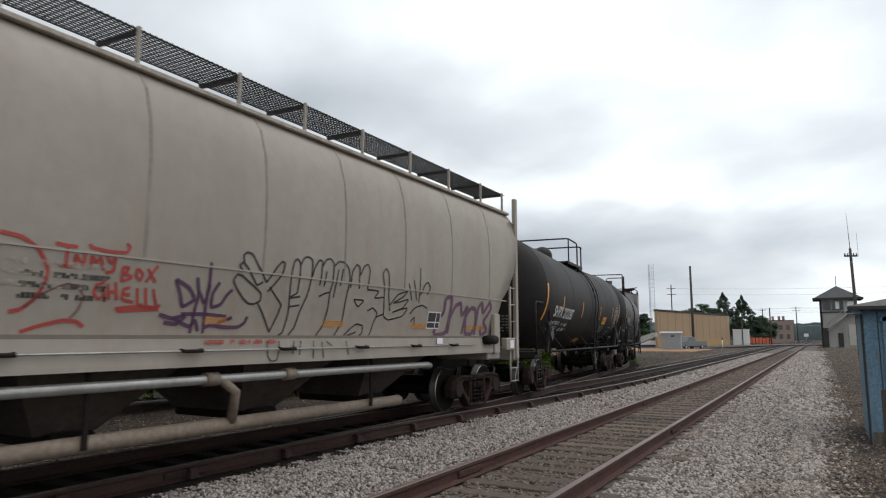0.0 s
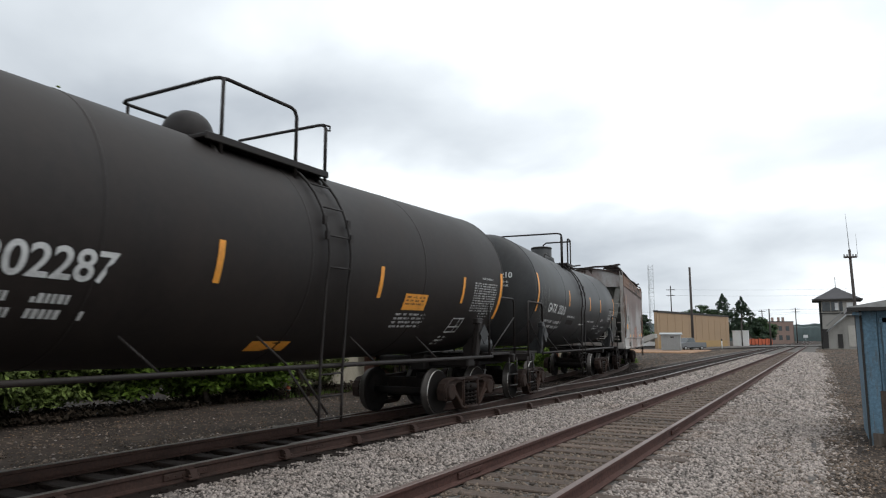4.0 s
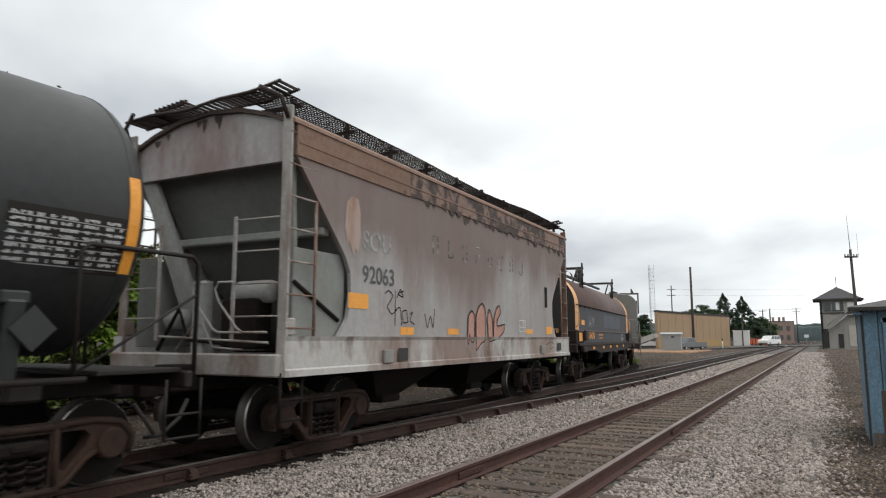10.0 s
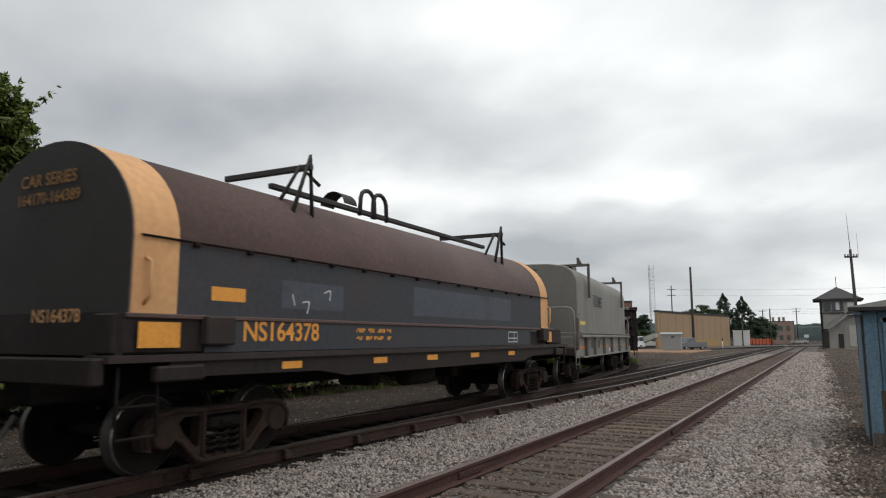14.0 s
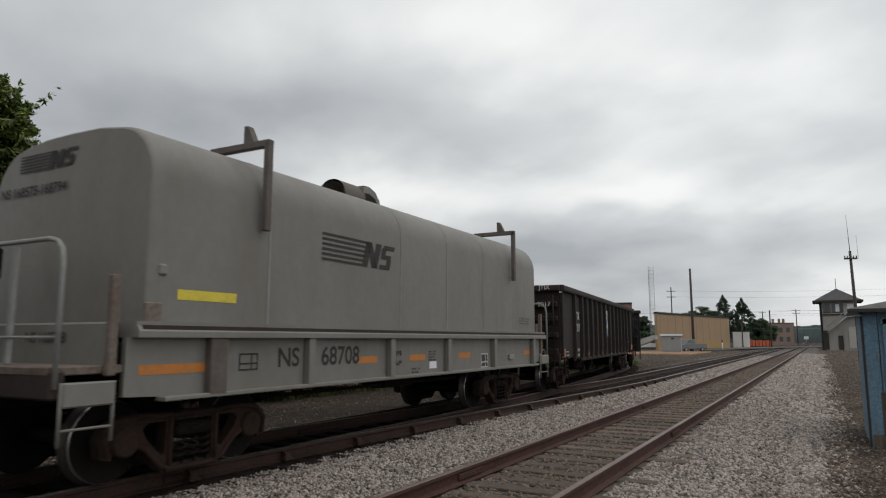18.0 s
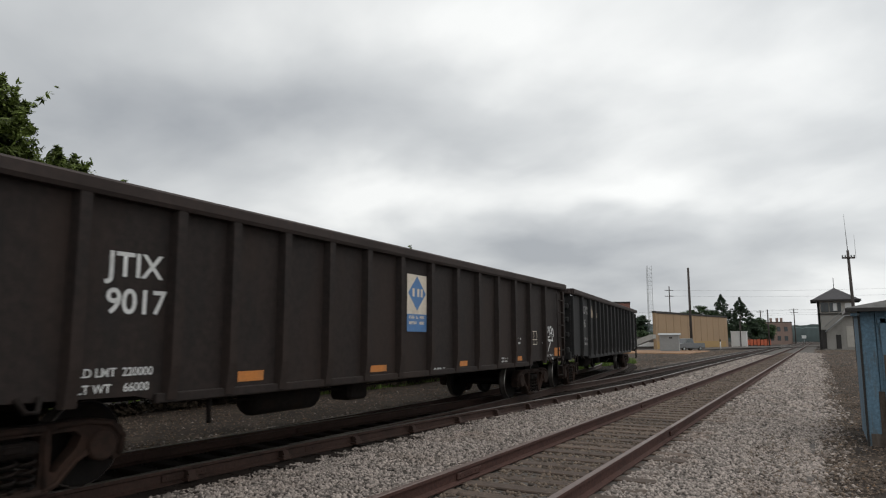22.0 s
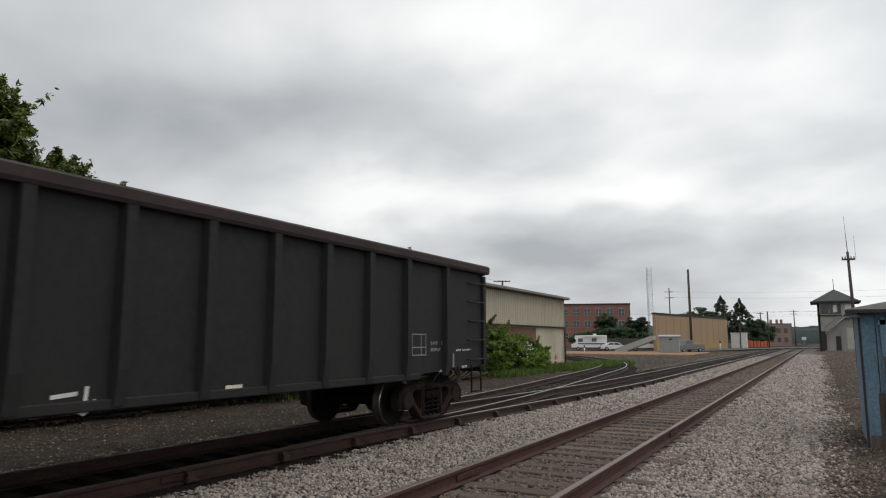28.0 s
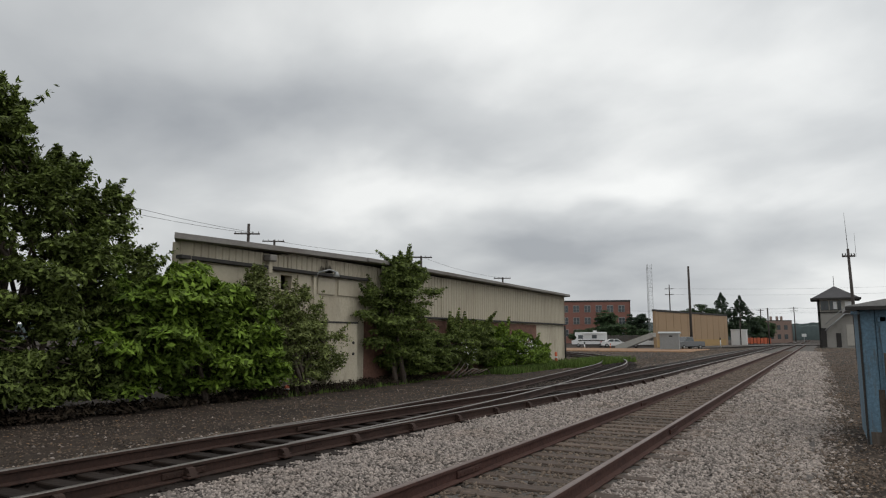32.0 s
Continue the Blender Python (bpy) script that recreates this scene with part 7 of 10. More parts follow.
# mottled dark brown for the bays, well below the body's beige
M["baybrown"] = mat("dark_brown_bay", (0.06, 0.045, 0.036), 0.85, grain=12, amount=0.25, patch=1.4, stain=(0.03, 0.023, 0.019), stain_amount=0.8, dirt=(0.10, 0.075, 0.055), dirt_amount=0.5, bump=0.15)
M["weldline"] = mat("dirty_weld_line", (0.2012, 0.1725, 0.1437), 0.8, grain=14, amount=0.2, patch=1.5, stain=(0.3105, 0.2702, 0.2242), stain_amount=0.7, bump=0.1)
M["dullstrip"] = mat("grimy_orange_strip", (0.40, 0.19, 0.06), 0.7, grain=30, amount=0.15, patch=7, stain=(0.26, 0.17, 0.10), stain_amount=0.8, bump=0)
M["pinkspray"] = mat("salmon_spray", (0.38, 0.20, 0.155), 0.8, grain=20, amount=0.15, patch=4, stain=(0.33, 0.25, 0.22), bump=0)
M["seam"] = mat("dirty_seam", (0.345, 0.30, 0.25), 0.8, grain=14, amount=0.2, patch=3, stain=(0.2, 0.17, 0.13), bump=0.1)
M["pipe"] = mat("rusty_beige_pipe", (0.175, 0.135, 0.10), 0.7, grain=18, amount=0.25, patch=2.5, stain=(0.10, 0.07, 0.05), stain_amount=0.7, bump=0.15)
M["steelpipe"] = mat("bare_steel_pipe", (0.33, 0.32, 0.30), 0.4, 0.5, grain=20, amount=0.15, patch=2, stain=(0.2, 0.18, 0.16), bump=0.05)
M["grate"] = mat("dark_walkway_steel", (0.05, 0.05, 0.05), 0.7, 0.4, grain=20, amount=0.2, bump=0)
M["peeling"] = mat("peeling_rust_band", (0.2025, 0.1312, 0.105), 0.9, grain=12, amount=0.2, patch=1.6, stain=(0.045, 0.03375, 0.03), stain_amount=0.95, low=0.47, high=0.53, dirt=(0.225, 0.18, 0.1575), dirt_amount=0.6, bump=0.4)
M["rustrun"] = mat("rust_run", (0.27, 0.155, 0.105), 0.9, grain=10, amount=0.15, patch=2.2, stain=(0.36, 0.29, 0.26), stain_amount=0.85, low=0.42, high=0.62, bump=0.1, streak=(1, 1.4, 0.2))
M["bandtan"] = mat("tan_rust_band", (0.1913, 0.1162, 0.0825), 0.9, grain=14, amount=0.18, patch=1.2, stain=(0.1275, 0.075, 0.05625), stain_amount=0.7, dirt=(0.2475, 0.1875, 0.1575), dirt_amount=0.4, bump=0.15, streak=(1, 0.25, 1))
M["rustdark"] = mat("bare_dark_rust", (0.062, 0.045, 0.038), 0.95, grain=25, amount=0.35, patch=4, stain=(0.11, 0.07, 0.05), stain_amount=0.5, bump=0.3)
M["slopegrey"] = mat("dusty_grey_slope_sheet", (0.205, 0.21, 0.195), 0.85, grain=12, amount=0.08, patch=0.7, stain=(0.155, 0.155, 0.14), stain_amount=0.6, dirt=(0.13, 0.10, 0.08), dirt_amount=0.25, bump=0.05, streak=(1, 1, 0.5))
M["slopepale"] = mat("pale_grey_strut", (0.315, 0.315, 0.295), 0.85, grain=14, amount=0.1, patch=1.4, stain=(0.22, 0.21, 0.19), stain_amount=0.6, dirt=(0.15, 0.10, 0.075), dirt_amount=0.3, bump=0.1, streak=(1, 1, 0.5))
M["palepost"] = mat("chalky_post_paint", (0.306, 0.2848, 0.2635), 0.9, grain=14, amount=0.15, patch=1.8, stain=(0.1445, 0.08925, 0.068), stain_amount=0.8, low=0.46, high=0.62, bump=0.2, streak=(1, 1, 0.5))
M["endchalk"] = mat("chalky_pink_end", (0.3315, 0.3187, 0.3102), 0.9, grain=10, amount=0.1, patch=1.1, stain=(0.1997, 0.1403, 0.1275), stain_amount=0.85, low=0.42, high=0.62, dirt=(0.136, 0.085, 0.068), dirt_amount=0.35, bump=0.1, streak=(1, 1, 0.4))
M["ghostletters"] = mat("ghost_letters", (0.21, 0.205, 0.20), 0.85, grain=14, amount=0.25, patch=5, stain=(0.36, 0.35, 0.34), stain_amount=0.8, low=0.48, high=0.56, bump=0)


def washed(name, base, wash, z0, z1, streaky):
    """Chalky paint over which rust has washed down from the roof in uneven runs."""
    m = mat(name, base, 0.85, grain=10, amount=0.09, patch=0.9, stain=(0.25, 0.215, 0.20), stain_amount=0.6, low=0.45, high=0.65, dirt=(0.18, 0.13, 0.108), dirt_amount=0.35, bump=0.08, streak=(1, 1, 0.16))
    nt = m.node_tree
    N, L = nt.nodes.new, nt.links.new
    bsdf = nt.nodes["Principled BSDF"]
    was = bsdf.inputs["Base Color"].links[0].from_socket
    co, sep, mp, nz = N("ShaderNodeTexCoord"), N("ShaderNodeSeparateXYZ"), N("ShaderNodeMapping"), N("ShaderNodeTexNoise")
    L(co.outputs["Object"], sep.inputs[0])
    L(co.outputs["Object"], mp.inputs[0])
    mp.inputs["Scale"].default_value = streaky
    nz.inputs["Scale"].default_value, nz.inputs["Detail"].default_value, nz.inputs["Roughness"].default_value = 1.0, 5, 0.6
    L(mp.outputs[0], nz.inputs["Vector"])
    high = N("ShaderNodeMapRange")
    high.inputs[1].default_value, high.inputs[2].default_value, high.inputs[3].default_value, high.inputs[4].default_value = z0, z1, -0.2, 0.27
    L(sep.outputs[2], high.inputs[0])
    add = N("ShaderNodeMath")
    add.operation = "ADD"
    L(nz.outputs["Fac"], add.inputs[0])
    L(high.outputs[0], add.inputs[1])
    rp = N("ShaderNodeValToRGB")
    rp.color_ramp.elements[0].position, rp.color_ramp.elements[0].color = 0.42, (0, 0, 0, 1)
    rp.color_ramp.elements[1].position, rp.color_ramp.elements[1].color = 0.66, (0.8, 0.8, 0.8, 1)
    L(add.outputs[0], rp.inputs[0])
    mx = N("ShaderNodeMix")
    mx.data_type = "RGBA"
    L(rp.outputs[0], mx.inputs["Factor"])
    L(was, mx.inputs["A"])
    mx.inputs["B"].default_value = (*wash, 1)
    L(mx.outputs["Result"], bsdf.inputs["Base Color"])
    return m


M["chalkside"] = washed("chalky_hopper_side", (0.315, 0.302, 0.292), (0.148, 0.10, 0.088), 1.9, 3.7, (1, 0.55, 0.14))
M["oldletters"] = mat("worn_green_letters", (0.075, 0.078, 0.076), 0.8, grain=14, amount=0.3, patch=5, stain=(0.22, 0.215, 0.21), stain_amount=0.75, low=0.56, high=0.66, bump=0)
M["rustgrey"] = mat("rusty_grey_steel", (0.10, 0.085, 0.074), 0.8, grain=14, amount=0.15, patch=1.6, stain=(0.07, 0.045, 0.034), stain_amount=0.7, bump=0.1)
M["labelyellow"] = mat("yellow_label", (0.62, 0.50, 0.04), 0.5, grain=30, amount=0.1, patch=5, stain=(0.3, 0.24, 0.05), stain_amount=0.3, bump=0)
M["dullorange"] = mat("dull_reflector", (0.46, 0.165, 0.03), 0.6, grain=30, amount=0.12, patch=5, stain=(0.3, 0.14, 0.05), stain_amount=0.5, bump=0)
M["dimorange"] = mat("worn_orange_letters", (0.30, 0.15, 0.04), 0.8, grain=30, amount=0.2, patch=5, stain=(0.14, 0.08, 0.03), stain_amount=0.6, bump=0)
M["rustpost"] = mat("rusty_post_paint", (0.16, 0.095, 0.07), 0.9, grain=12, amount=0.25, patch=1.6, stain=(0.30, 0.27, 0.24), stain_amount=0.8, low=0.5, high=0.6, bump=0.2, streak=(1, 1, 0.4))
M["paper"] = mat("white_paper_tag", (0.7, 0.66, 0.72), 0.8, grain=10, amount=0.05, bump=0)
M["signblue"] = mat("sign_blue", (0.07, 0.17, 0.36), 0.6, grain=20, amount=0.1, patch=3, stain=(0.2, 0.25, 0.33), stain_amount=0.4, bump=0)
M["signcream"] = mat("sign_cream", (0.62, 0.55, 0.45), 0.6, grain=20, amount=0.1, patch=3, stain=(0.4, 0.33, 0.26), stain_amount=0.5, bump=0)
M["fadedblue"] = mat("faded_blue_paint", (0.055, 0.062, 0.078), 0.7, grain=20, amount=0.2, patch=2, stain=(0.05, 0.042, 0.045), stain_amount=0.6, bump=0.05)


def round_hopper():
    c = car_thing("covered_hopper_car", "beige rounded covered hopper car with sprayed tags", 6.0, 6.65, 17.5)
    prof = [(0, 4.52), (0.6, 4.5), (1.0, 4.42), (1.28, 4.28), (1.45, 4.05), (1.55, 3.7), (1.59, 3.3), (1.595, 2.9), (1.585, 2.5), (1.57, 2.26), (1.51, 1.9), (1.43, 1.5), (1.42, 1.44)]
    rear = lerp_of([(1.4, 6.7), (2.2, 6.8), (2.68, 7.4), (3.5, 7.72), (4.05, 7.8), (4.6, 7.8)])
    front = lambda z: -rear(z)
    bm = shell_body(prof, front, rear, 30)
    part("body", bm, M["beige"], c)
    bend = lambda z: float(np.interp(z, [p[1] for p in prof[::-1]], [p[0] for p in prof[::-1]])) + 0.007
    side_pts = [p for p in prof if 2.2 < p[1] < 4.3]
    for y in (-6.5, -4.9, -3.3, -1.72, -0.1, 1.47, 3.05, 4.64, 6.24):
        bm = bmnew()
        rows = [[bm.verts.new((x + o, y + d, z)) for d, o in ((-0.022, 0.001), (-0.01, 0.007), (0.01, 0.007), (0.022, 0.001))] for x, z in side_pts]
        for a, b in zip(rows, rows[1:]):
            for i in range(3):
                bm.faces.new((a[i], a[i + 1], b[i + 1], b[i]))
        part("weld_seam", bm, M["weldline"], c)
    for s in (-1, 1):
        part("crease", one(box, (s * 1.572, 0, 2.25), (0.014, 14.2, 0.02)), M["beige"], c)
        bm = bmnew()
        prism(bm, [(s * 1.40, 1.16), (s * 1.54, 1.16), (s * 1.54, 1.2), (s * 1.52, 1.46), (s * 1.54, 1.5), (s * 1.40, 1.5)], -6.9, 6.75)
        part("side_sill", bm, M["beige"], c)
        part("roof_edge", one(box, (s * 1.33, 0, 4.285), (0.1, 15.5, 0.06), 0.01), M["seam"], c)
        bm = bmnew()
        grating(bm, *((0.62, 1.3) if s > 0 else (-1.3, -0.62)), -7.9, 7.7, 4.73)
        part("walkway", bm, M["grate"], c, "dark steel grating along the roof's edge")
        for y in (-7.2, -5.9, -4.5, -3.1, -1.75, -0.35, 0.85, 2.2, 3.6, 5.0, 6.4, 7.5):
            part("walkway_post", one(box, (s * 1.315, y, 4.51), (0.04, 0.045, 0.46), 0.006), M["beige"], c)
            part("walkway_bracket", one(box, (s * 0.95, y, 4.69), (0.68, 0.05, 0.05)), M["grate"], c)
        for e in (-1, 1):
            part("corner_post", one(box, (s * 1.5, e * 7.78, 2.82), (0.09, 0.12, 3.62), 0.012), M["beige"], c)
            for z in np.arange(1.45, 4.4, 0.37):
                part("ladder_rung", one(tube, [(s * 1.5, e * 7.45, z), (s * 1.5, e * 7.83, z)], 0.015, 6), M["beige"], c)
            part("ladder_stile", one(tube, [(s * 1.5, e * 7.45, 1.2), (s * 1.5, e * 7.45, 2.6)], 0.03, 6), M["beige"], c)
            bm = bmnew()
            for yy in (7.45, 7.85):
                tube(bm, [(s * 1.5, e * yy, 1.2), (s * 1.5, e * yy, 0.5)], 0.02, 6)
            for z in (0.52, 0.8):
                tube(bm, [(s * 1.5, e * 7.45, z), (s * 1.5, e * 7.85, z)], 0.018, 6)
            part("step", bm, M["beige"], c)
            part("jacking_plate", one(box, (s * 1.53, e * 6.62, 1.55), (0.1, 0.26, 0.82), 0.015), M["beige"], c)
            part("end_sill_box", one(box, (s * 1.5, e * 7.35, 1.33), (0.14, 0.45, 0.26), 0.015), M["beige"], c)
            part("bolster_beam", one(box, (s * 0.9, e * 6.6, 1.1), (1.2, 0.6, 0.16), 0.02), M["beige"], c)
        for y in (-5.2, -3.0, -1.1, 0.35, 1.9, 3.4, 4.7):
            part("hand_grip", one(tube, [(s * 1.55, y - 0.12, 1.34), (s * 1.61, y - 0.1, 1.33), (s * 1.61, y + 0.12, 1.33), (s * 1.55, y + 0.14, 1.34)], 0.022, 6), M["iron"], c)
        part("sill_pipe", one(tube, [(s * 1.565, -6.0, 1.33), (s * 1.565, 5.6, 1.33)], 0.012, 5), M["steelpipe"], c)
        part("vapour_pipe", one(tube, [(s * 1.43, -7.0, 1.02), (s * 1.43, 4.0, 1.0), (s * 1.40, 4.14, 0.98), (s * 1.25, 4.2, 0.95)], 0.055, 10), M["steelpipe"], c, "bare steel pipe under the side")
        for y in (-5.4, -0.7, 0.55):
            part("pipe_collar", one(lathe, [(y - 0.09, 0.078), (y + 0.09, 0.078)], (s * 1.43, 0, 1.01), "y", 12), M["pipe"], c)
        part("outlet_pipe", one(tube, [(s * 1.3, -7.2, 0.5), (s * 1.3, 3.3, 0.45)], 0.085, 12), M["pipe"], c, "rust-stained discharge pipe under the bays")
        part("branch_pipe", one(tube, [(s * 1.43, -0.55, 1.0), (s * 1.45, -0.35, 0.85), (s * 1.35, -0.3, 0.5)], 0.06, 8), M["pipe"], c)
        for y in (-6.0, -2.1, 2.4):
            part("pipe_strap", one(box, (s * 1.4, y, 0.8), (0.03, 0.05, 0.72)), M["iron"], c)
        part("brake_cylinder", one(lathe, [(6.0, 0.0), (6.01, 0.09), (6.45, 0.09), (6.46, 0.0)], (s * 1.6, 0, 1.42), "y", 12), M["iron"], c)
    for y in (-4.4, -1.8, 0.85, 3.45):
        bm = bmnew()
        prof2 = [(1.38, 1.3), (0.75, 0.62), (0.7, 0.5), (-0.7, 0.5), (-0.75, 0.62), (-1.38, 1.3)]
        lo = [bm.verts.new((sx * 0.62, y + sy * 0.32, 0.5)) for sx, sy in ((-1, -1), (1, -1), (1, 1), (-1, 1))]
        hi = [bm.verts.new((sx * 1.36, y + sy * 0.98, 1.3)) for sx, sy in ((-1, -1), (1, -1), (1, 1), (-1, 1))]
        bm.faces.new(lo)
        for i in range(4):
            bm.faces.new((lo[i], lo[(i + 1) % 4], hi[(i + 1) % 4], hi[i]))
        part("hopper_bay", bm, M["baybrown"], c, "dark discharge bay")
        part("outlet_gate", one(box, (0, y, 0.45), (1.5, 0.5, 0.14), 0.03), M["iron"], c)
    for e in (-1, 1):
        part("end_sill", one(box, (0, e * 7.75, 1.12), (3.0, 0.16, 0.3), 0.02), M["beige"], c)
        part("centre_sill", one(box, (0, e * 7.1, 0.98), (0.36, 1.7, 0.36), 0.02), M["iron"], c)
    # sprayed tags and stencils on the side that faces the near track
    strokes(c, "tag", [[(-2.6, 2.3), (-2.49, 2.29), (-2.4, 2.29)], [(-2.49, 2.28), (-2.48, 2.11)], [(-2.54, 2.11), (-2.42, 2.11)], [(-2.4, 2.11), (-2.41, 2.23), (-2.32, 2.11), (-2.32, 2.25)], [(-2.25, 2.11), (-2.26, 2.23), (-2.2, 2.16), (-2.17, 2.23), (-2.12, 2.1)], [(-2.11, 2.23), (-2.06, 2.17), (-2.02, 2.24), (-2.02, 2.1), (-2.1, 2.08)], [(-1.92, 2.01), (-1.93, 2.15), (-1.86, 2.15), (-1.9, 2.09), (-1.81, 2.06), (-1.92, 2.01)], [(-1.77, 2.15), (-1.78, 2.08), (-1.73, 2.03), (-1.7, 2.1), (-1.77, 2.15)], [(-1.66, 2.16), (-1.55, 2.03)], [(-1.55, 2.2), (-1.66, 2.02)], [(-2.29, 2.33), (-2.27, 2.3), (-2.09, 2.28), (-1.91, 2.29), (-1.88, 2.35), (-1.92, 2.38)], [(-2.09, 1.99), (-2.17, 1.96), (-2.18, 1.88), (-2.13, 1.83), (-2.07, 1.87), (-2.1, 1.92)], [(-2.06, 1.98), (-2.02, 1.83)], [(-1.98, 2), (-1.94, 1.83)], [(-2.04, 1.9), (-1.96, 1.91)], [(-1.82, 1.96), (-1.89, 1.94), (-1.89, 1.84), (-1.76, 1.82)], [(-1.88, 1.89), (-1.81, 1.89)], [(-1.74, 1.96), (-1.71, 1.79), (-1.65, 1.8)], [(-1.65, 1.97), (-1.61, 1.77), (-1.55, 1.77)], [(-1.56, 1.96), (-1.49, 1.77), (-1.45, 1.81)], [(-1.94, 1.75), (-1.73, 1.78), (-1.46, 1.78)], [(-1.92, 1.73), (-1.75, 1.74), (-1.46, 1.76)]], M["redspray"], bend, 0.032, "red sprayed words")
    strokes(c, "tag", [[(-3.06, 2.34), (-2.88, 2.32), (-2.73, 2.23), (-2.63, 2.08), (-2.63, 1.95), (-2.7, 1.8), (-2.8, 1.71), (-2.89, 1.69)], [(-2.77, 1.52), (-2.61, 1.58), (-2.42, 1.63), (-2.29, 1.62), (-2.22, 1.57)]], M["redspray"], bend, 0.035, "large red sprayed loop")
    strokes(c, "tag", [[(-2.78, 1.73), (-2.62, 1.87), (-2.44, 1.96), (-2.33, 1.93), (-2.27, 1.85), (-2.3, 1.72), (-2.37, 1.64)]], M["pinkbrown"], bend, 0.02, "faint red-brown sprayed arc")
    strokes(c, "tag", [[(-1.31, 2.08), (-1.23, 1.93), (-1.18, 1.79), (-1.03, 1.88), (-1.12, 2), (-1.31, 2.08)], [(-1.04, 2.12), (-0.99, 1.95), (-1.01, 1.79), (-1.02, 1.52)], [(-0.89, 2.3), (-0.87, 2.08), (-0.88, 1.89), (-0.85, 1.52)], [(-1, 1.98), (-0.89, 1.83), (-0.86, 2.05)], [(-0.73, 2.09), (-0.81, 1.96), (-0.8, 1.8), (-0.67, 1.84), (-0.6, 1.96), (-0.53, 2.02)], [(-1.44, 1.71), (-1.29, 1.67), (-1.1, 1.71), (-1.21, 1.61), (-1.37, 1.63)], [(-1.28, 1.68), (-1.04, 1.58), (-0.98, 1.67), (-0.92, 1.54)], [(-0.85, 1.58), (-0.77, 1.61), (-0.57, 1.59), (-0.36, 1.59), (-0.27, 1.64), (-0.24, 1.72)], [(-0.67, 1.64), (-0.47, 1.7)], [(-1.18, 1.72), (-0.88, 1.73), (-0.56, 1.71)]], M["darkpurple"], bend, 0.042, "purple sprayed tag")
    strokes(c, "tag", [[(-0.5, 2.2), (-0.54, 2.13), (-0.48, 2.04), (-0.36, 1.93), (-0.26, 1.87), (-0.17, 1.87), (-0.08, 1.91), (-0.08, 2), (-0.19, 2.07), (-0.33, 2.14), (-0.41, 2.19), (-0.5, 2.2)], [(-0.41, 2.24), (-0.48, 2.3), (-0.43, 2.35), (-0.36, 2.3), (-0.25, 2.18), (-0.17, 2.09), (-0.08, 2.14)], [(-0.41, 2.35), (-0.43, 2.43), (-0.38, 2.47), (-0.29, 2.46), (-0.16, 2.3), (-0.02, 2.14)], [(-0.02, 2.14), (0.12, 2.33), (0.21, 2.42), (0.27, 2.4), (0.23, 2.26), (0.11, 2.12), (0.02, 2.03)], [(0.04, 2.09), (0.17, 1.98), (0.29, 1.88)], [(-0.13, 1.9), (0, 1.76), (0.16, 1.54)], [(0.29, 1.88), (0.25, 1.74), (0.16, 1.54)]], M["blackspray"], bend, 0.026, "large black outline tag")
    strokes(c, "tag", [[(0.24, 1.46), (0.4, 1.53), (0.44, 1.78), (0.41, 2.03), (0.39, 2.28), (0.43, 2.45), (0.49, 2.48), (0.55, 2.42), (0.55, 2.22), (0.55, 2.04), (0.41, 1.98)], [(0.61, 2), (0.41, 1.97)], [(0.62, 1.89), (0.42, 1.86)], [(0.55, 2.4), (0.6, 2.5), (0.68, 2.53), (0.78, 2.5), (0.78, 2.31), (0.75, 2.05), (0.65, 1.82), (0.6, 1.6), (0.47, 1.46)], [(0.79, 2.27), (0.83, 2.41), (0.91, 2.51), (0.98, 2.5), (0.97, 2.29), (0.96, 2.17)], [(0.99, 2.43), (1.05, 2.53), (1.15, 2.55), (1.22, 2.5), (1.23, 2.35), (1.21, 2.23)], [(1.08, 2.37), (1.05, 2.16)], [(0.97, 2.02), (1.09, 2.07), (1.19, 2.09)], [(1.23, 2.25), (1.19, 2.09), (1.2, 1.88), (1.17, 1.65), (1.01, 1.45)], [(1.23, 2.45), (1.32, 2.53), (1.45, 2.53), (1.56, 2.46), (1.6, 2.3), (1.56, 2.01), (1.56, 1.69), (1.4, 1.45)]], M["blackspray"], bend, 0.026, "large black outline tag")
    strokes(c, "tag", [[(1.33, 2.42), (1.3, 2.24), (1.28, 2.02)], [(1.43, 2.44), (1.39, 2.19)], [(1.63, 2.18), (1.64, 2.42), (1.74, 2.53), (1.82, 2.5), (1.82, 2.31), (1.84, 2.18)], [(1.84, 2.38), (1.92, 2.52), (2.02, 2.56), (2.08, 2.46), (2.04, 2.19)], [(2.04, 2.18), (2.36, 2.18), (2.24, 2.06), (2.49, 2.09)], [(1.75, 2.02), (2.01, 2.02), (1.87, 1.91), (1.75, 2.02)], [(2.12, 1.87), (2.25, 1.92), (2.39, 1.84), (2.32, 1.69), (2.29, 1.54), (2.1, 1.35)], [(1.57, 1.44), (1.78, 1.6), (1.9, 1.67), (2.07, 1.65), (2.08, 1.53), (1.82, 1.39), (1.7, 1.41), (1.69, 1.49), (1.93, 1.55)]], M["blackspray"], bend, 0.026, "large black outline tag")
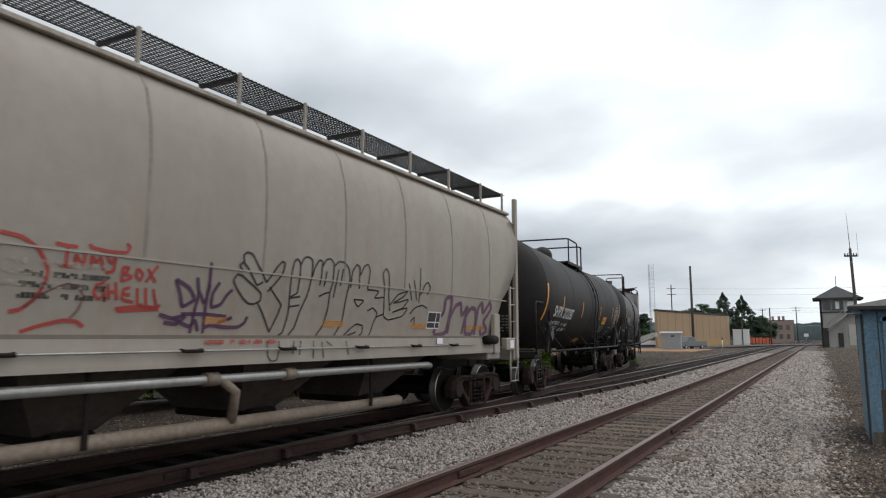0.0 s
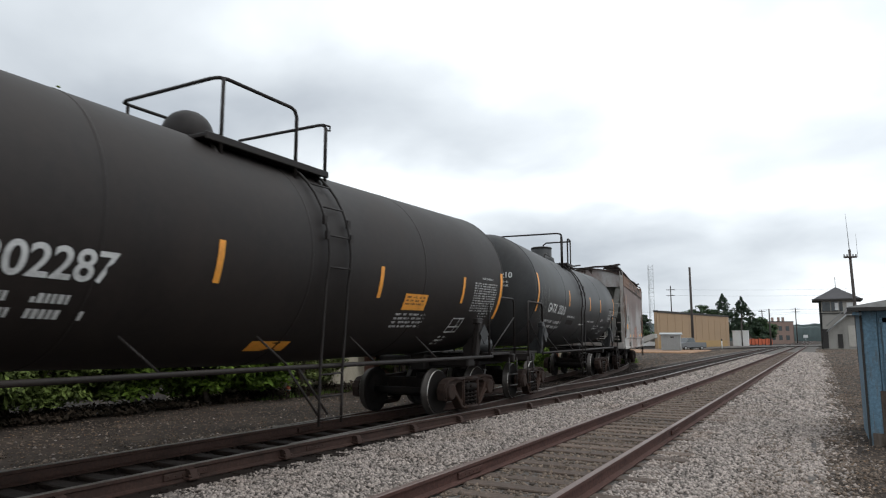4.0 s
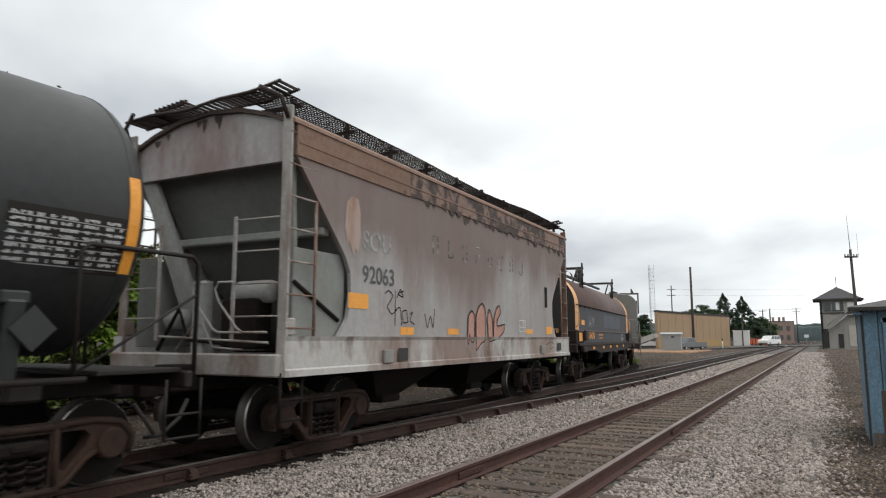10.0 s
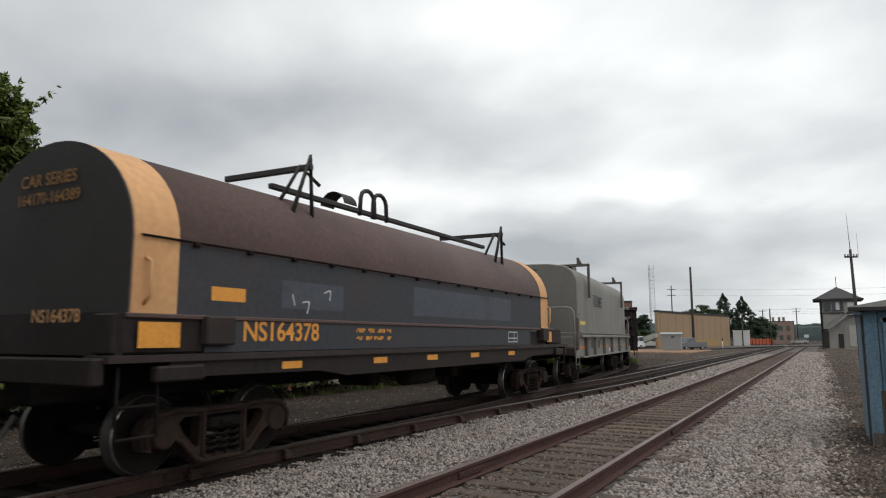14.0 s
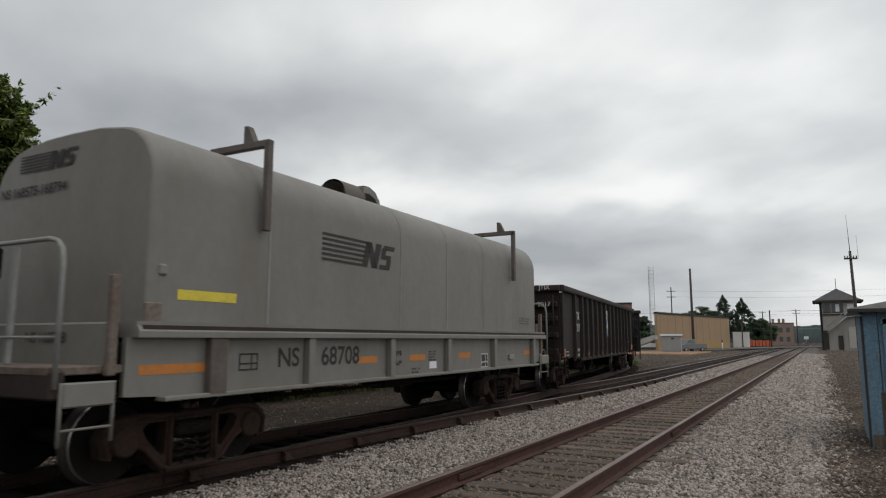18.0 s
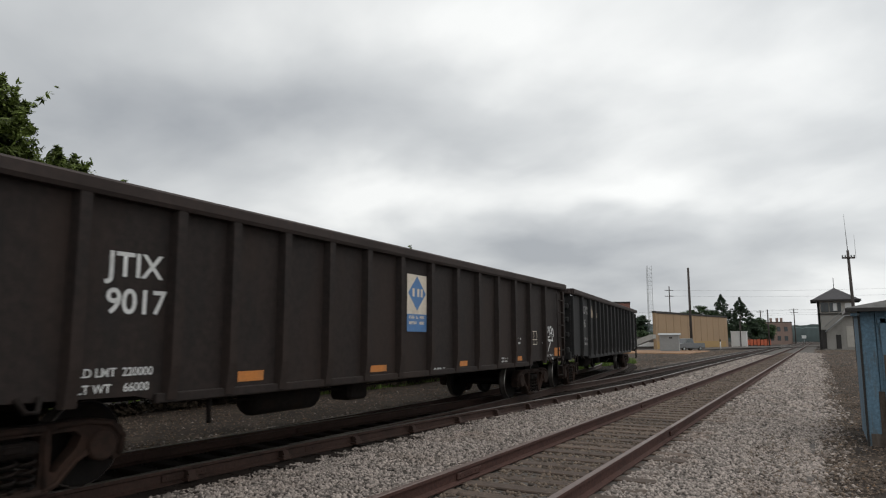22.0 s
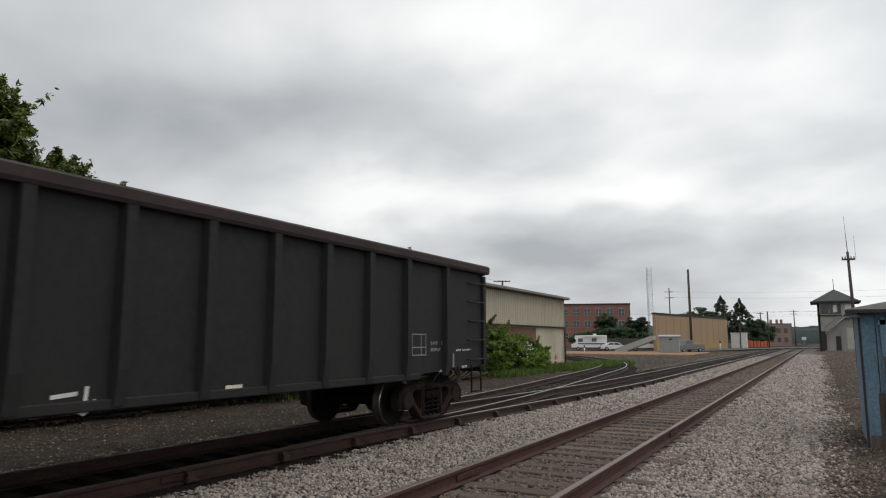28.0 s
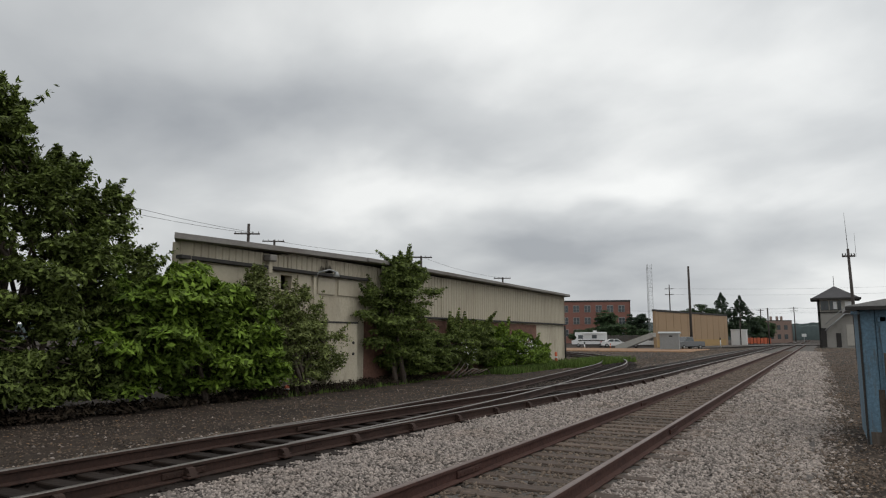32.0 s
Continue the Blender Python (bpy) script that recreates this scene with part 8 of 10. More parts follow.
    strokes(c, "tag", [[(2.37, 1.78), (2.54, 1.83)], [(2.56, 1.8), (2.51, 2.06), (2.47, 2.29), (2.41, 2.45), (2.49, 2.54), (2.59, 2.46), (2.61, 2.15), (2.71, 1.89)], [(2.69, 1.98), (2.88, 2.16), (3.17, 2.23), (3.04, 2.12), (2.75, 2.01), (2.97, 2.04), (3.22, 2.1), (3.09, 1.95), (2.76, 1.86), (2.97, 1.91), (3.23, 1.96), (3.1, 1.81), (2.7, 1.74), (2.56, 1.8)], [(3.17, 2.35), (3.31, 2.08)], [(3.32, 2.42), (3.46, 2.09)], [(3.52, 2.64), (3.54, 2.05)], [(3.31, 1.86), (3.45, 1.97), (3.67, 2.02), (3.84, 1.97)], [(3.57, 2.19), (3.67, 2.36), (3.78, 2.42), (3.88, 2.33), (3.77, 2.2)], [(3.37, 1.73), (3.48, 1.82), (3.49, 1.67)]], M["blackspray"], bend, 0.026, "large black outline tag")
    strokes(c, "tag", [[(0.03, 1.43), (0.05, 1.24), (0.12, 1.18), (0.21, 1.2), (0.24, 1.32), (0.23, 1.43)], [(0.5, 1.43), (0.49, 1.26)], [(0.63, 1.43), (0.61, 1.25)], [(0.88, 1.43), (0.88, 1.2)], [(1.05, 1.42), (1.09, 1.2)], [(1.14, 1.42), (1.26, 1.36)], [(1.57, 1.42), (1.64, 1.23)]], M["blackspray"], None, 0.018, "black outline running on over the sill", 1.549)
    strokes(c, "tag", [[(4.2, 1.54), (4.25, 1.82), (4.45, 1.91), (4.45, 2.17), (4.65, 2.24), (4.7, 2.1), (4.65, 1.54), (4.2, 1.5)], [(4.7, 1.54), (4.7, 1.84), (4.85, 2.06), (5.05, 2.12), (5.15, 1.86), (5.35, 2.09), (5.25, 1.54)], [(5.4, 1.54), (5.3, 1.86), (5.5, 2.05), (5.7, 2.02), (5.8, 1.74), (5.65, 1.52), (5.4, 1.54)], [(5.8, 1.52), (5.8, 2.07), (5.95, 2.17), (6.05, 1.94), (6.3, 2.2), (6.4, 2.05), (6.1, 1.79), (6.35, 1.6), (6.1, 1.5), (6.0, 1.69)]], M["purplespray"], bend, 0.085, "purple bubble-letter tag")
    bars(c, "stencil", 3, 0, -2.85, 2.0, 0.8, 0.05, M["greytank"], bend, "rows of faded grey stencilling", 41)
    for y, w in ((-0.85, 0.3), (1.15, 0.45), (3.42, 0.5), (5.4, 0.75)):
        patch_on(c, "reflector", 0, y, 1.62, w, 0.085, M["dullstrip"], bend, "dull orange reflective strip", 2)
    patch_on(c, "placard", 0, 3.9, 1.62, 0.45, 0.3, M["blackspray"], bend, "black consolidated stencil panel", 3)
    placard(c, 3.9, 1.62, 0.45, 0.3, bend)
    bars(c, "stencil", 3, 0, -3.0, 2.1, 0.9, 0.05, M["seam"], bend, "faded stencilled data", 41)
    bars(c, "stencil", 1, 1.545, -0.9, 1.4, 1.1, 0.05, M["redspray"], None, "", 42)
    patch_on(c, "paper_tag", 1.575, 7.28, 1.24, 0.2, 0.17, M["paper"], None, "white routing tag")
    patch_on(c, "paper_tag", 1.548, 4.15, 1.36, 0.2, 0.1, M["paper"], None, "white paper tag")


round_hopper()


def slab_hopper():
    c = car_thing("covered_hopper_car", "weathered grey covered hopper car with rust stains", 50.5, 4.4, 13.1)
    prof = [(0, 4.62), (0.6, 4.56), (1.1, 4.42), (1.42, 4.24), (1.45, 2.9), (1.45, 1.5), (0.5, 0.95), (0, 0.95)]
    rear = lerp_of([(0.9, 2.4), (1.5, 3.3), (3.75, 5.62), (4.7, 5.62)])
    part("body", shell_body(prof, lambda z: -rear(z), rear, 8, False), M["slopegrey"], c, "sloped hopper body in dull grey")
    for s in (-1, 1):
        bm = bmnew()
        edge = [(-5.72, 4.26), (-5.72, 3.83), (-5.15, 3.2), (-4.62, 2.62), (-4.5, 2.4), (-4.48, 2.1), (-4.55, 1.75), (-4.75, 1.5), (-4.75, 1.4)]
        loop = edge + [(-y, z) for y, z in edge[::-1]]
        prism(bm, loop, s * 1.5, s * 1.56, axis="x")
        part("side_sheet", bm, M["chalkside"], c, "chalky grey side sheet streaked with rust")
        part("top_band", one(box, (s * 1.567, -4.3, 4.04), (0.03, 2.86, 0.44), 0.006), M["bandtan"], c, "tan rusted band under the roof")
        part("top_band", one(box, (s * 1.567, 1.43, 4.05), (0.03, 8.58, 0.42), 0.006), M["peeling"], c, "peeling rusty band under the roof")
        part("band_lip", one(box, (s * 1.58, 0, 4.0), (0.02, 11.4, 0.02)), M["bandtan"], c)
        bm = bmnew()
        prism(bm, [(s * 1.46, 4.24), (s * 1.6, 4.24), (s * 1.59, 4.29), (s * 1.5, 4.36), (s * 1.44, 4.36)], -5.8, 5.8)
        part("roof_edge", bm, M["bandtan"], c, "rusty tan roof edge")
        rng = random.Random(31)
        for k in range(46):
            y = -3.1 + 8.7 * (k + rng.random()) / 46
            w, h = rng.uniform(0.05, 0.26), rng.uniform(0.04, 0.17)
            bm = bmnew()
            z1 = 3.86 + rng.uniform(-0.05, 0.05)
            rim = [(y, z1), (y + w, z1 + 0.02), (y + w * 0.95, z1 - h * rng.uniform(0.3, 0.8)), (y + w * 0.6, z1 - h), (y + w * 0.35, z1 - h * rng.uniform(0.5, 1.0)), (y + w * 0.05, z1 - h * 0.4)]
            bm.faces.new([bm.verts.new((s * (1.5672 if z1 < 3.84 else 1.5835), p, q)) for p, q in rim])
            part("peeled_flake", bm, M["rustdark"], c)
        bm = bmnew()
        prism(bm, [(s * 1.44, 1.0), (s * 1.6, 1.0), (s * 1.6, 1.08), (s * 1.575, 1.1), (s * 1.575, 1.44), (s * 1.6, 1.5), (s * 1.44, 1.5)], -5.85, 5.85)
        part("side_sill", bm, M["souwhite"], c, "whitish dented side sill")
        bm = bmnew()
        sag = lambda y: -0.03 - 0.07 * max(0, math.sin((y + 2.6) * 0.55)) - 0.012 * math.sin(y * 1.3)
        grating(bm, *((0.7, 1.36) if s > 0 else (-1.36, -0.7)), -5.9, 6.0, 4.72, sag)
        part("walkway", bm, M["chord"], c, "sagging rusty roof walkway")
        for y in np.arange(-5.4, 6.0, 1.25):
            part("walkway_bracket", one(box, (s * 1.2, y, 4.56), (0.06, 0.06, 0.36)), M["chord"], c)
            part("walkway_bracket", one(box, (s * 1.0, y, 4.66 + sag(y)), (0.7, 0.05, 0.05)), M["chord"], c)
        for e in (-1, 1):
            part("corner_post", one(box, (s * 1.485, e * 5.8, 2.75), (0.15, 0.045, 3.45), 0.01), M["rustpost"] if e > 0 else M["palepost"], c, "chalky rust-stained corner post")
            part("diagonal_grab", one(tube, [(s * 1.5, e * 5.83, 4.3), (s * 1.48, e * 5.95, 4.55), (s * 1.2, e * 6.05, 4.7)], 0.03, 7), M["chord"], c)
            for z in np.arange(1.6, 4.2, 0.42):
                part("ladder_rung", one(tube, [(s * 1.55, e * 5.3, z), (s * 1.55, e * 5.82, z)], 0.014, 6), M["rustpost"], c)
            part("ladder_stile", one(tube, [(s * 1.55, e * 5.28, 1.3), (s * 1.55, e * 5.28, 3.3)], 0.022, 6), M["rustpost"], c)
            bm = bmnew()
            for yy in (5.45, 5.85):
                tube(bm, [(s * 1.52, e * yy, 1.05), (s * 1.52, e * yy, 0.45)], 0.02, 6)
            for z in (0.47, 0.72):
                tube(bm, [(s * 1.52, e * 5.45, z), (s * 1.52, e * 5.85, z)], 0.018, 6)
            part("step", bm, M["iron"], c)
            part("jacking_pad", one(box, (s * 1.6, e * 3.55, 1.2), (0.06, 0.25, 0.2), 0.01), M["greysteel"], c)
            # the broad flat strut from the roof's corner down to the end floor
            bm = bmnew()
            hi, lo = ((s * 1.44, e * 5.66, 3.82), (s * 1.22, e * 5.6, 3.82)), ((s * 0.98, e * 4.95, 1.25), (s * 0.6, e * 4.9, 1.25))
            ring = [[bm.verts.new((p[0], p[1] + d, p[2])) for p in (hi[0], hi[1], lo[1], lo[0])] for d in (0.0, -e * 0.07)]
            bm.faces.new(ring[0])
            bm.faces.new(ring[1][::-1])
            for i in range(4):
                bm.faces.new((ring[0][i], ring[0][(i + 1) % 4], ring[1][(i + 1) % 4], ring[1][i]))
            if e < 0:
                part("end_strut", bm, M["slopepale"], c, "broad pale grey end strut")
            if e > 0:
                part("end_post", one(box, (s * 0.92, 5.6, 2.3), (0.12, 0.08, 2.2), 0.01), M["slopepale"], c, "pale grey end post")
                continue
            part("wing_sheet", one(box, (s * 1.44, e * 5.05, 2.0), (0.03, 1.1, 1.3), 0.01), M["slopegrey"], c)
            part("wing_brace", one(tube, [(s * 1.47, e * 5.6, 2.2), (s * 1.47, e * 4.65, 1.72)], 0.03, 6), M["iron"], c)
            for k in range(4):
                z = 1.75 + 0.42 * k
                part("end_rung", one(tube, [(s * 0.72, e * 5.86, z), (s * 1.42, e * 5.84, z)], 0.013, 6), M["palepost"], c)
            part("end_stile", one(box, (s * 0.70, e * 5.86, 2.25), (0.06, 0.03, 1.62), 0.008), M["palepost"], c)
            part("corner_bracket", one(box, (s * 1.5, e * 5.72, 1.62), (0.1, 0.2, 0.22), 0.02), M["palepost"], c)
    for e in (-1, 1):
        bm = bmnew()
        arch = [(-1.5, 3.78), (1.5, 3.78), (1.5, 4.26), (1.1, 4.43), (0.6, 4.57), (0, 4.63), (-0.6, 4.57), (-1.1, 4.43), (-1.5, 4.26)]
        prism(bm, arch, e * 5.62, e * 5.7)
        part("end_panel", bm, M["endchalk"], c, "chalky pinkish arched end panel")
        lip = [(x * 1.015, z + 0.03) for x, z in arch[2:]]
        bm = bmnew()
        prism(bm, lip + [(x, z - 0.06) for x, z in lip[::-1]], e * 5.70, e * 5.76)
        part("panel_rim", bm, M["rustdark"], c, "dark rusted rim of the end panel")
        rng = random.Random(77)
        for k in range(9):
            x = rng.uniform(-1.2, 0.4)
            z = float(np.interp(abs(x), (0, 0.6, 1.1, 1.5), (4.60, 4.55, 4.41, 4.24))) - 0.02
            w, h = rng.uniform(0.06, 0.16), rng.uniform(0.08, 0.24)
            bm = bmnew()
            bm.faces.new([bm.verts.new((p, e * 5.704, q)) for p, q in ((x, z), (x + w, z), (x + w * 0.8, z - h * 0.6), (x + w * 0.4, z - h), (x + w * 0.15, z - h * 0.5))])
            part("rust_run", bm, M["rustdark"], c)
        part("slope_rib", one(box, (0, e * 4.9, 2.95), (2.86, 0.16, 0.12), 0.02), M["slopepale"], c)
        part("end_sill", one(box, (0, e * 5.85, 1.14), (3.05, 0.18, 0.28), 0.02), M["palepost"], c, "chalky dented end sill")
        part("end_floor", one(box, (0, e * 4.95, 1.22), (2.8, 1.7, 0.06)), M["greysteel"], c)
        part("centre_sill", one(box, (0, e * 5.0, 0.97), (0.36, 2.6, 0.34), 0.02), M["iron"], c)
        if e < 0:
            part("air_reservoir", one(lathe, [(-0.3, 0.0), (-0.29, 0.13), (-0.25, 0.16), (0.3, 0.16), (0.34, 0.13), (0.35, 0.0)], (0.45, e * 5.2, 2.12), "x", 16), M["slopepale"], c, "pale grey air reservoir")
            part("reservoir_bracket", one(box, (0.3, e * 5.2, 1.68), (0.7, 0.3, 0.7), 0.03), M["iron"], c)
            for k in (0, 1):
                x = 0.05 + 0.42 * k
                part("hand_hold", one(tube, [(x + 0.25, e * 5.9, 2.2), (x, e * 5.9, 2.2), (x - 0.05, e * 5.9, 2.1), (x + 0.02, e * 5.9, 1.95), (x + 0.35, e * 5.9, 1.6), (x + 0.45, e * 5.9, 1.55), (x + 0.85, e * 5.9, 1.55)], 0.016, 7), M["palepost"], c, "pale bent grab iron")
            part("hand_hold", one(tube, [(-0.6, e * 5.9, 1.5), (1.35, e * 5.9, 1.42)], 0.016, 7), M["palepost"], c)
            part("bearer", one(box, (-0.45, e * 5.3, 1.75), (0.26, 0.16, 1.1), 0.02), M["slopepale"], c, "pale upright bearer on the end floor")
            part("brake_cylinder", one(lathe, [(-0.2, 0.0), (-0.19, 0.15), (0.2, 0.15), (0.21, 0.0)], (-0.95, e * 5.25, 1.75), "x", 14), M["slopepale"], c, "pale brake cylinder")
            part("brake_lever", one(tube, [(-1.1, e * 5.5, 1.3), (-0.75, e * 5.45, 1.9), (-0.6, e * 5.4, 1.45), (0.1, e * 5.4, 1.4)], 0.03, 6), M["iron"], c)
            part("release_rod", one(tube, [(-0.3, e * 5.86, 1.32), (0.0, e * 5.88, 1.62), (0.2, e * 5.88, 1.66), (0.4, e * 5.88, 1.36), (0.9, e * 5.88, 1.33)], 0.014, 6), M["palepost"], c)
        # the end boards are bent: high at one corner, sunk to the other, one torn loose
        lie = lambda x: 4.66 + 0.07 * max(0.0, x) + 0.018 * math.sin(5 * x)
        bm = bmnew()
        for yy in (5.58, 5.94):
            tube(bm, [(x, e * yy, lie(x)) for x in np.linspace(-1.5, 1.45, 12)], 0.024, 5)
        board = part("running_board", bm, M["chord"], c, "bent rusty end running board")
        slat = finish(one(box, (0, 0, 0), (0.03, 0.36, 0.03)), "slat", M["chord"])
        for k in range(34):
            x = -1.45 + 2.87 * k / 33
            part("slat", slat, None, board, at=pose(x, e * 5.76, lie(x)))
        board = part("loose_board", one(box, (-0.6, e * 5.9, 4.76), (0.62, 0.04, 0.05), 0, Matrix.Rotation(-0.1, 3, "Y")), M["rustdark"], c, "torn loose piece of running board")
        for k in range(7):
            part("slat", slat, None, board, at=pose(-0.86 + 0.085 * k, e * 5.78, 4.735 + 0.009 * k))
    for y in (-2.0, 1.6):
        bm = bmnew()
        lo = [bm.verts.new((sx * 0.6, y + sy * 0.35, 0.45)) for sx, sy in ((-1, -1), (1, -1), (1, 1), (-1, 1))]
        hi = [bm.verts.new((sx * 1.4, y + sy * 1.7, 1.25)) for sx, sy in ((-1, -1), (1, -1), (1, 1), (-1, 1))]
        bm.faces.new(lo)
        for i in range(4):
            bm.faces.new((lo[i], lo[(i + 1) % 4], hi[(i + 1) % 4], hi[i]))
        part("hopper_bay", bm, M["iron"], c, "dark discharge bay")
        part("outlet_gate", one(box, (0, y, 0.42), (1.4, 0.6, 0.14), 0.03), M["iron"], c)
    X = 1.566
    # the worn company name is left as plain broken blocks
    rng = random.Random(12)
    for k in range(8):
        y = -2.08 + 0.6 * k
        for a, b, w, h in ((0, 0.02, 0.045, 0.36), (0.17, 0.04, 0.05, 0.34), (0.04, 0.0 if k % 3 else 0.34, 0.14, 0.05)):
            for q in range(3):
                if rng.random() < 0.72:
                    patch_on(c, "worn_letter_block", X, y + a + rng.uniform(-0.01, 0.01), 2.93 + b + h * q / 3, w, h / 3 * rng.uniform(0.5, 1.0), M["oldletters"] if rng.random() < 0.7 else M["ghostletters"], None)
    lettering(c, "lettering", "92063", 0.36, X, -4.22, 2.22, M["oldletters"], "worn dark stencilled number")
    lettering(c, "lettering", "SOU", 0.4, X, -4.22, 2.71, M["ghostletters"], "worn dark stencilled letters")
    for y, z, w, h in ((-4.55, 1.9, 0.5, 0.22), (-1.5, 1.54, 0.44, 0.11), (2.5, 1.57, 0.46, 0.11), (3.95, 1.57, 0.48, 0.19), (-3.14, 1.53, 0.42, 0.12)):
        patch_on(c, "reflector", X, y, z, w, h, M["orange"], None, "orange reflective strip")
    bm = bmnew()
    rim = [(-4.62, 3.42), (-4.5, 3.52), (-4.34, 3.5), (-4.28, 3.3), (-4.27, 2.95), (-4.33, 2.7), (-4.4, 2.78), (-4.46, 2.66), (-4.54, 2.86), (-4.6, 2.8), (-4.66, 3.05)]
    bm.faces.new([bm.verts.new((X, a, b)) for a, b in rim])
    part("rust_patch", bm, M["rustrun"], c, "rusty brown run below the roof")
    patch_on(c, "rust_patch", X - 0.001, 3.88, 2.25, 0.2, 0.52, M["iron"], None, "dark scuffed slot")
    for y, z in ((-3.25, 1.12), (4.75, 1.15)):
        patch_on(c, "routing_board", 1.602, y, z, 0.3, 0.2, M["dark"], None, "dark routing board")
    placard(c, 2.08, 1.62, 0.4, 0.27, None, X)
    for k, loop in enumerate([[(-0.65, 1.9), (-0.5, 2.02), (-0.35, 1.92), (-0.4, 1.39), (-0.55, 1.41), (-0.6, 1.57), (-0.65, 1.35), (-0.7, 1.37)], [(-0.3, 1.23), (-0.3, 1.92), (-0.15, 2.11), (0.0, 2.18), (0.15, 2.07), (0.15, 1.42), (-0.05, 1.38)], [(0.25, 1.87), (0.35, 2.09), (0.5, 1.91), (0.55, 1.42), (0.3, 1.4)], [(0.55, 1.42), (0.6, 1.92), (0.75, 2.12), (0.9, 2.18), (0.95, 2.0), (0.75, 1.85), (0.75, 1.72), (1.2, 1.78), (1.1, 1.59), (0.75, 1.46)]]):
        bm = bmnew()
        bm.faces.new([bm.verts.new((X + (0.0005 if b > 1.5 else 0.0105), a, b)) for a, b in loop])
        bmesh.ops.triangulate(bm, faces=bm.faces)
        part("tag_fill", bm, M["pinkspray"], c, "salmon sprayed letter")
        strokes(c, "tag", [loop + loop[:1]], M["iron"], None, 0.025, "dark outline of a sprayed letter", X + 0.012)
    strokes(c, "tag", [[(-3.6, 2.16), (-3.5, 2.22), (-3.35, 2.14), (-3.55, 1.96), (-3.4, 1.84), (-3.25, 1.92)], [(-3.3, 2.23), (-3.3, 1.67)], [(-3.3, 1.91), (-3.15, 1.98), (-3.1, 1.68)], [(-3.05, 1.72), (-3.1, 1.9), (-2.95, 1.93), (-2.9, 1.73), (-3.05, 1.72)], [(-2.85, 1.86), (-2.75, 1.91), (-2.85, 1.76), (-2.7, 1.7)], [(-2.35, 1.89), (-2.25, 1.62), (-2.15, 1.88), (-2.05, 1.62), (-2.0, 1.98)], [(-3.25, 2.11), (-3.15, 2.27), (-3.05, 2.12), (-3.25, 2.18), (-3.05, 2.23)]], M["iron"], None, 0.018, "thin black scribbled tag", X)
    strokes(c, "chalk", [[(3.9, 1.3), (4.3, 1.38), (4.5, 1.32)], [(4.2, 1.2), (4.5, 1.24)]], M["iron"], None, 0.015, "", 1.577)


slab_hopper()


# ---- coil cars
def hood(prof, y0, y1, n=1, round_end=0.0):
    """A closed hood: half profile from the top's middle down to the rim."""
    full = [(-p, q) for p, q in prof[::-1] if p > 1e-6] + prof
    bm = bmnew()
    mid_z = prof[-1][1]
    ys = [(y0, 1 - round_end), (y0 + round_end * 0.35, 1 - round_end * 0.35), (y0 + round_end, 1.0), (y1 - round_end, 1.0), (y1 - round_end * 0.35, 1 - round_end * 0.35), (y1, 1 - round_end)] if round_end else [(y0, 1), (y1, 1)]
    rings = [[bm.verts.new((x * (1 - (1 - k) * 0.22), y, mid_z + (z - mid_z) * (1 - (1 - k) * 0.22))) for x, z in full] for y, k in ys]
    for a, b in zip(rings, rings[1:]):
        for i in range(len(full) - 1):
            bm.faces.new((a[i], a[i + 1], b[i + 1], b[i])).smooth = True
    bm.faces.new(rings[0])
    bm.faces.new(rings[-1])
    return bm


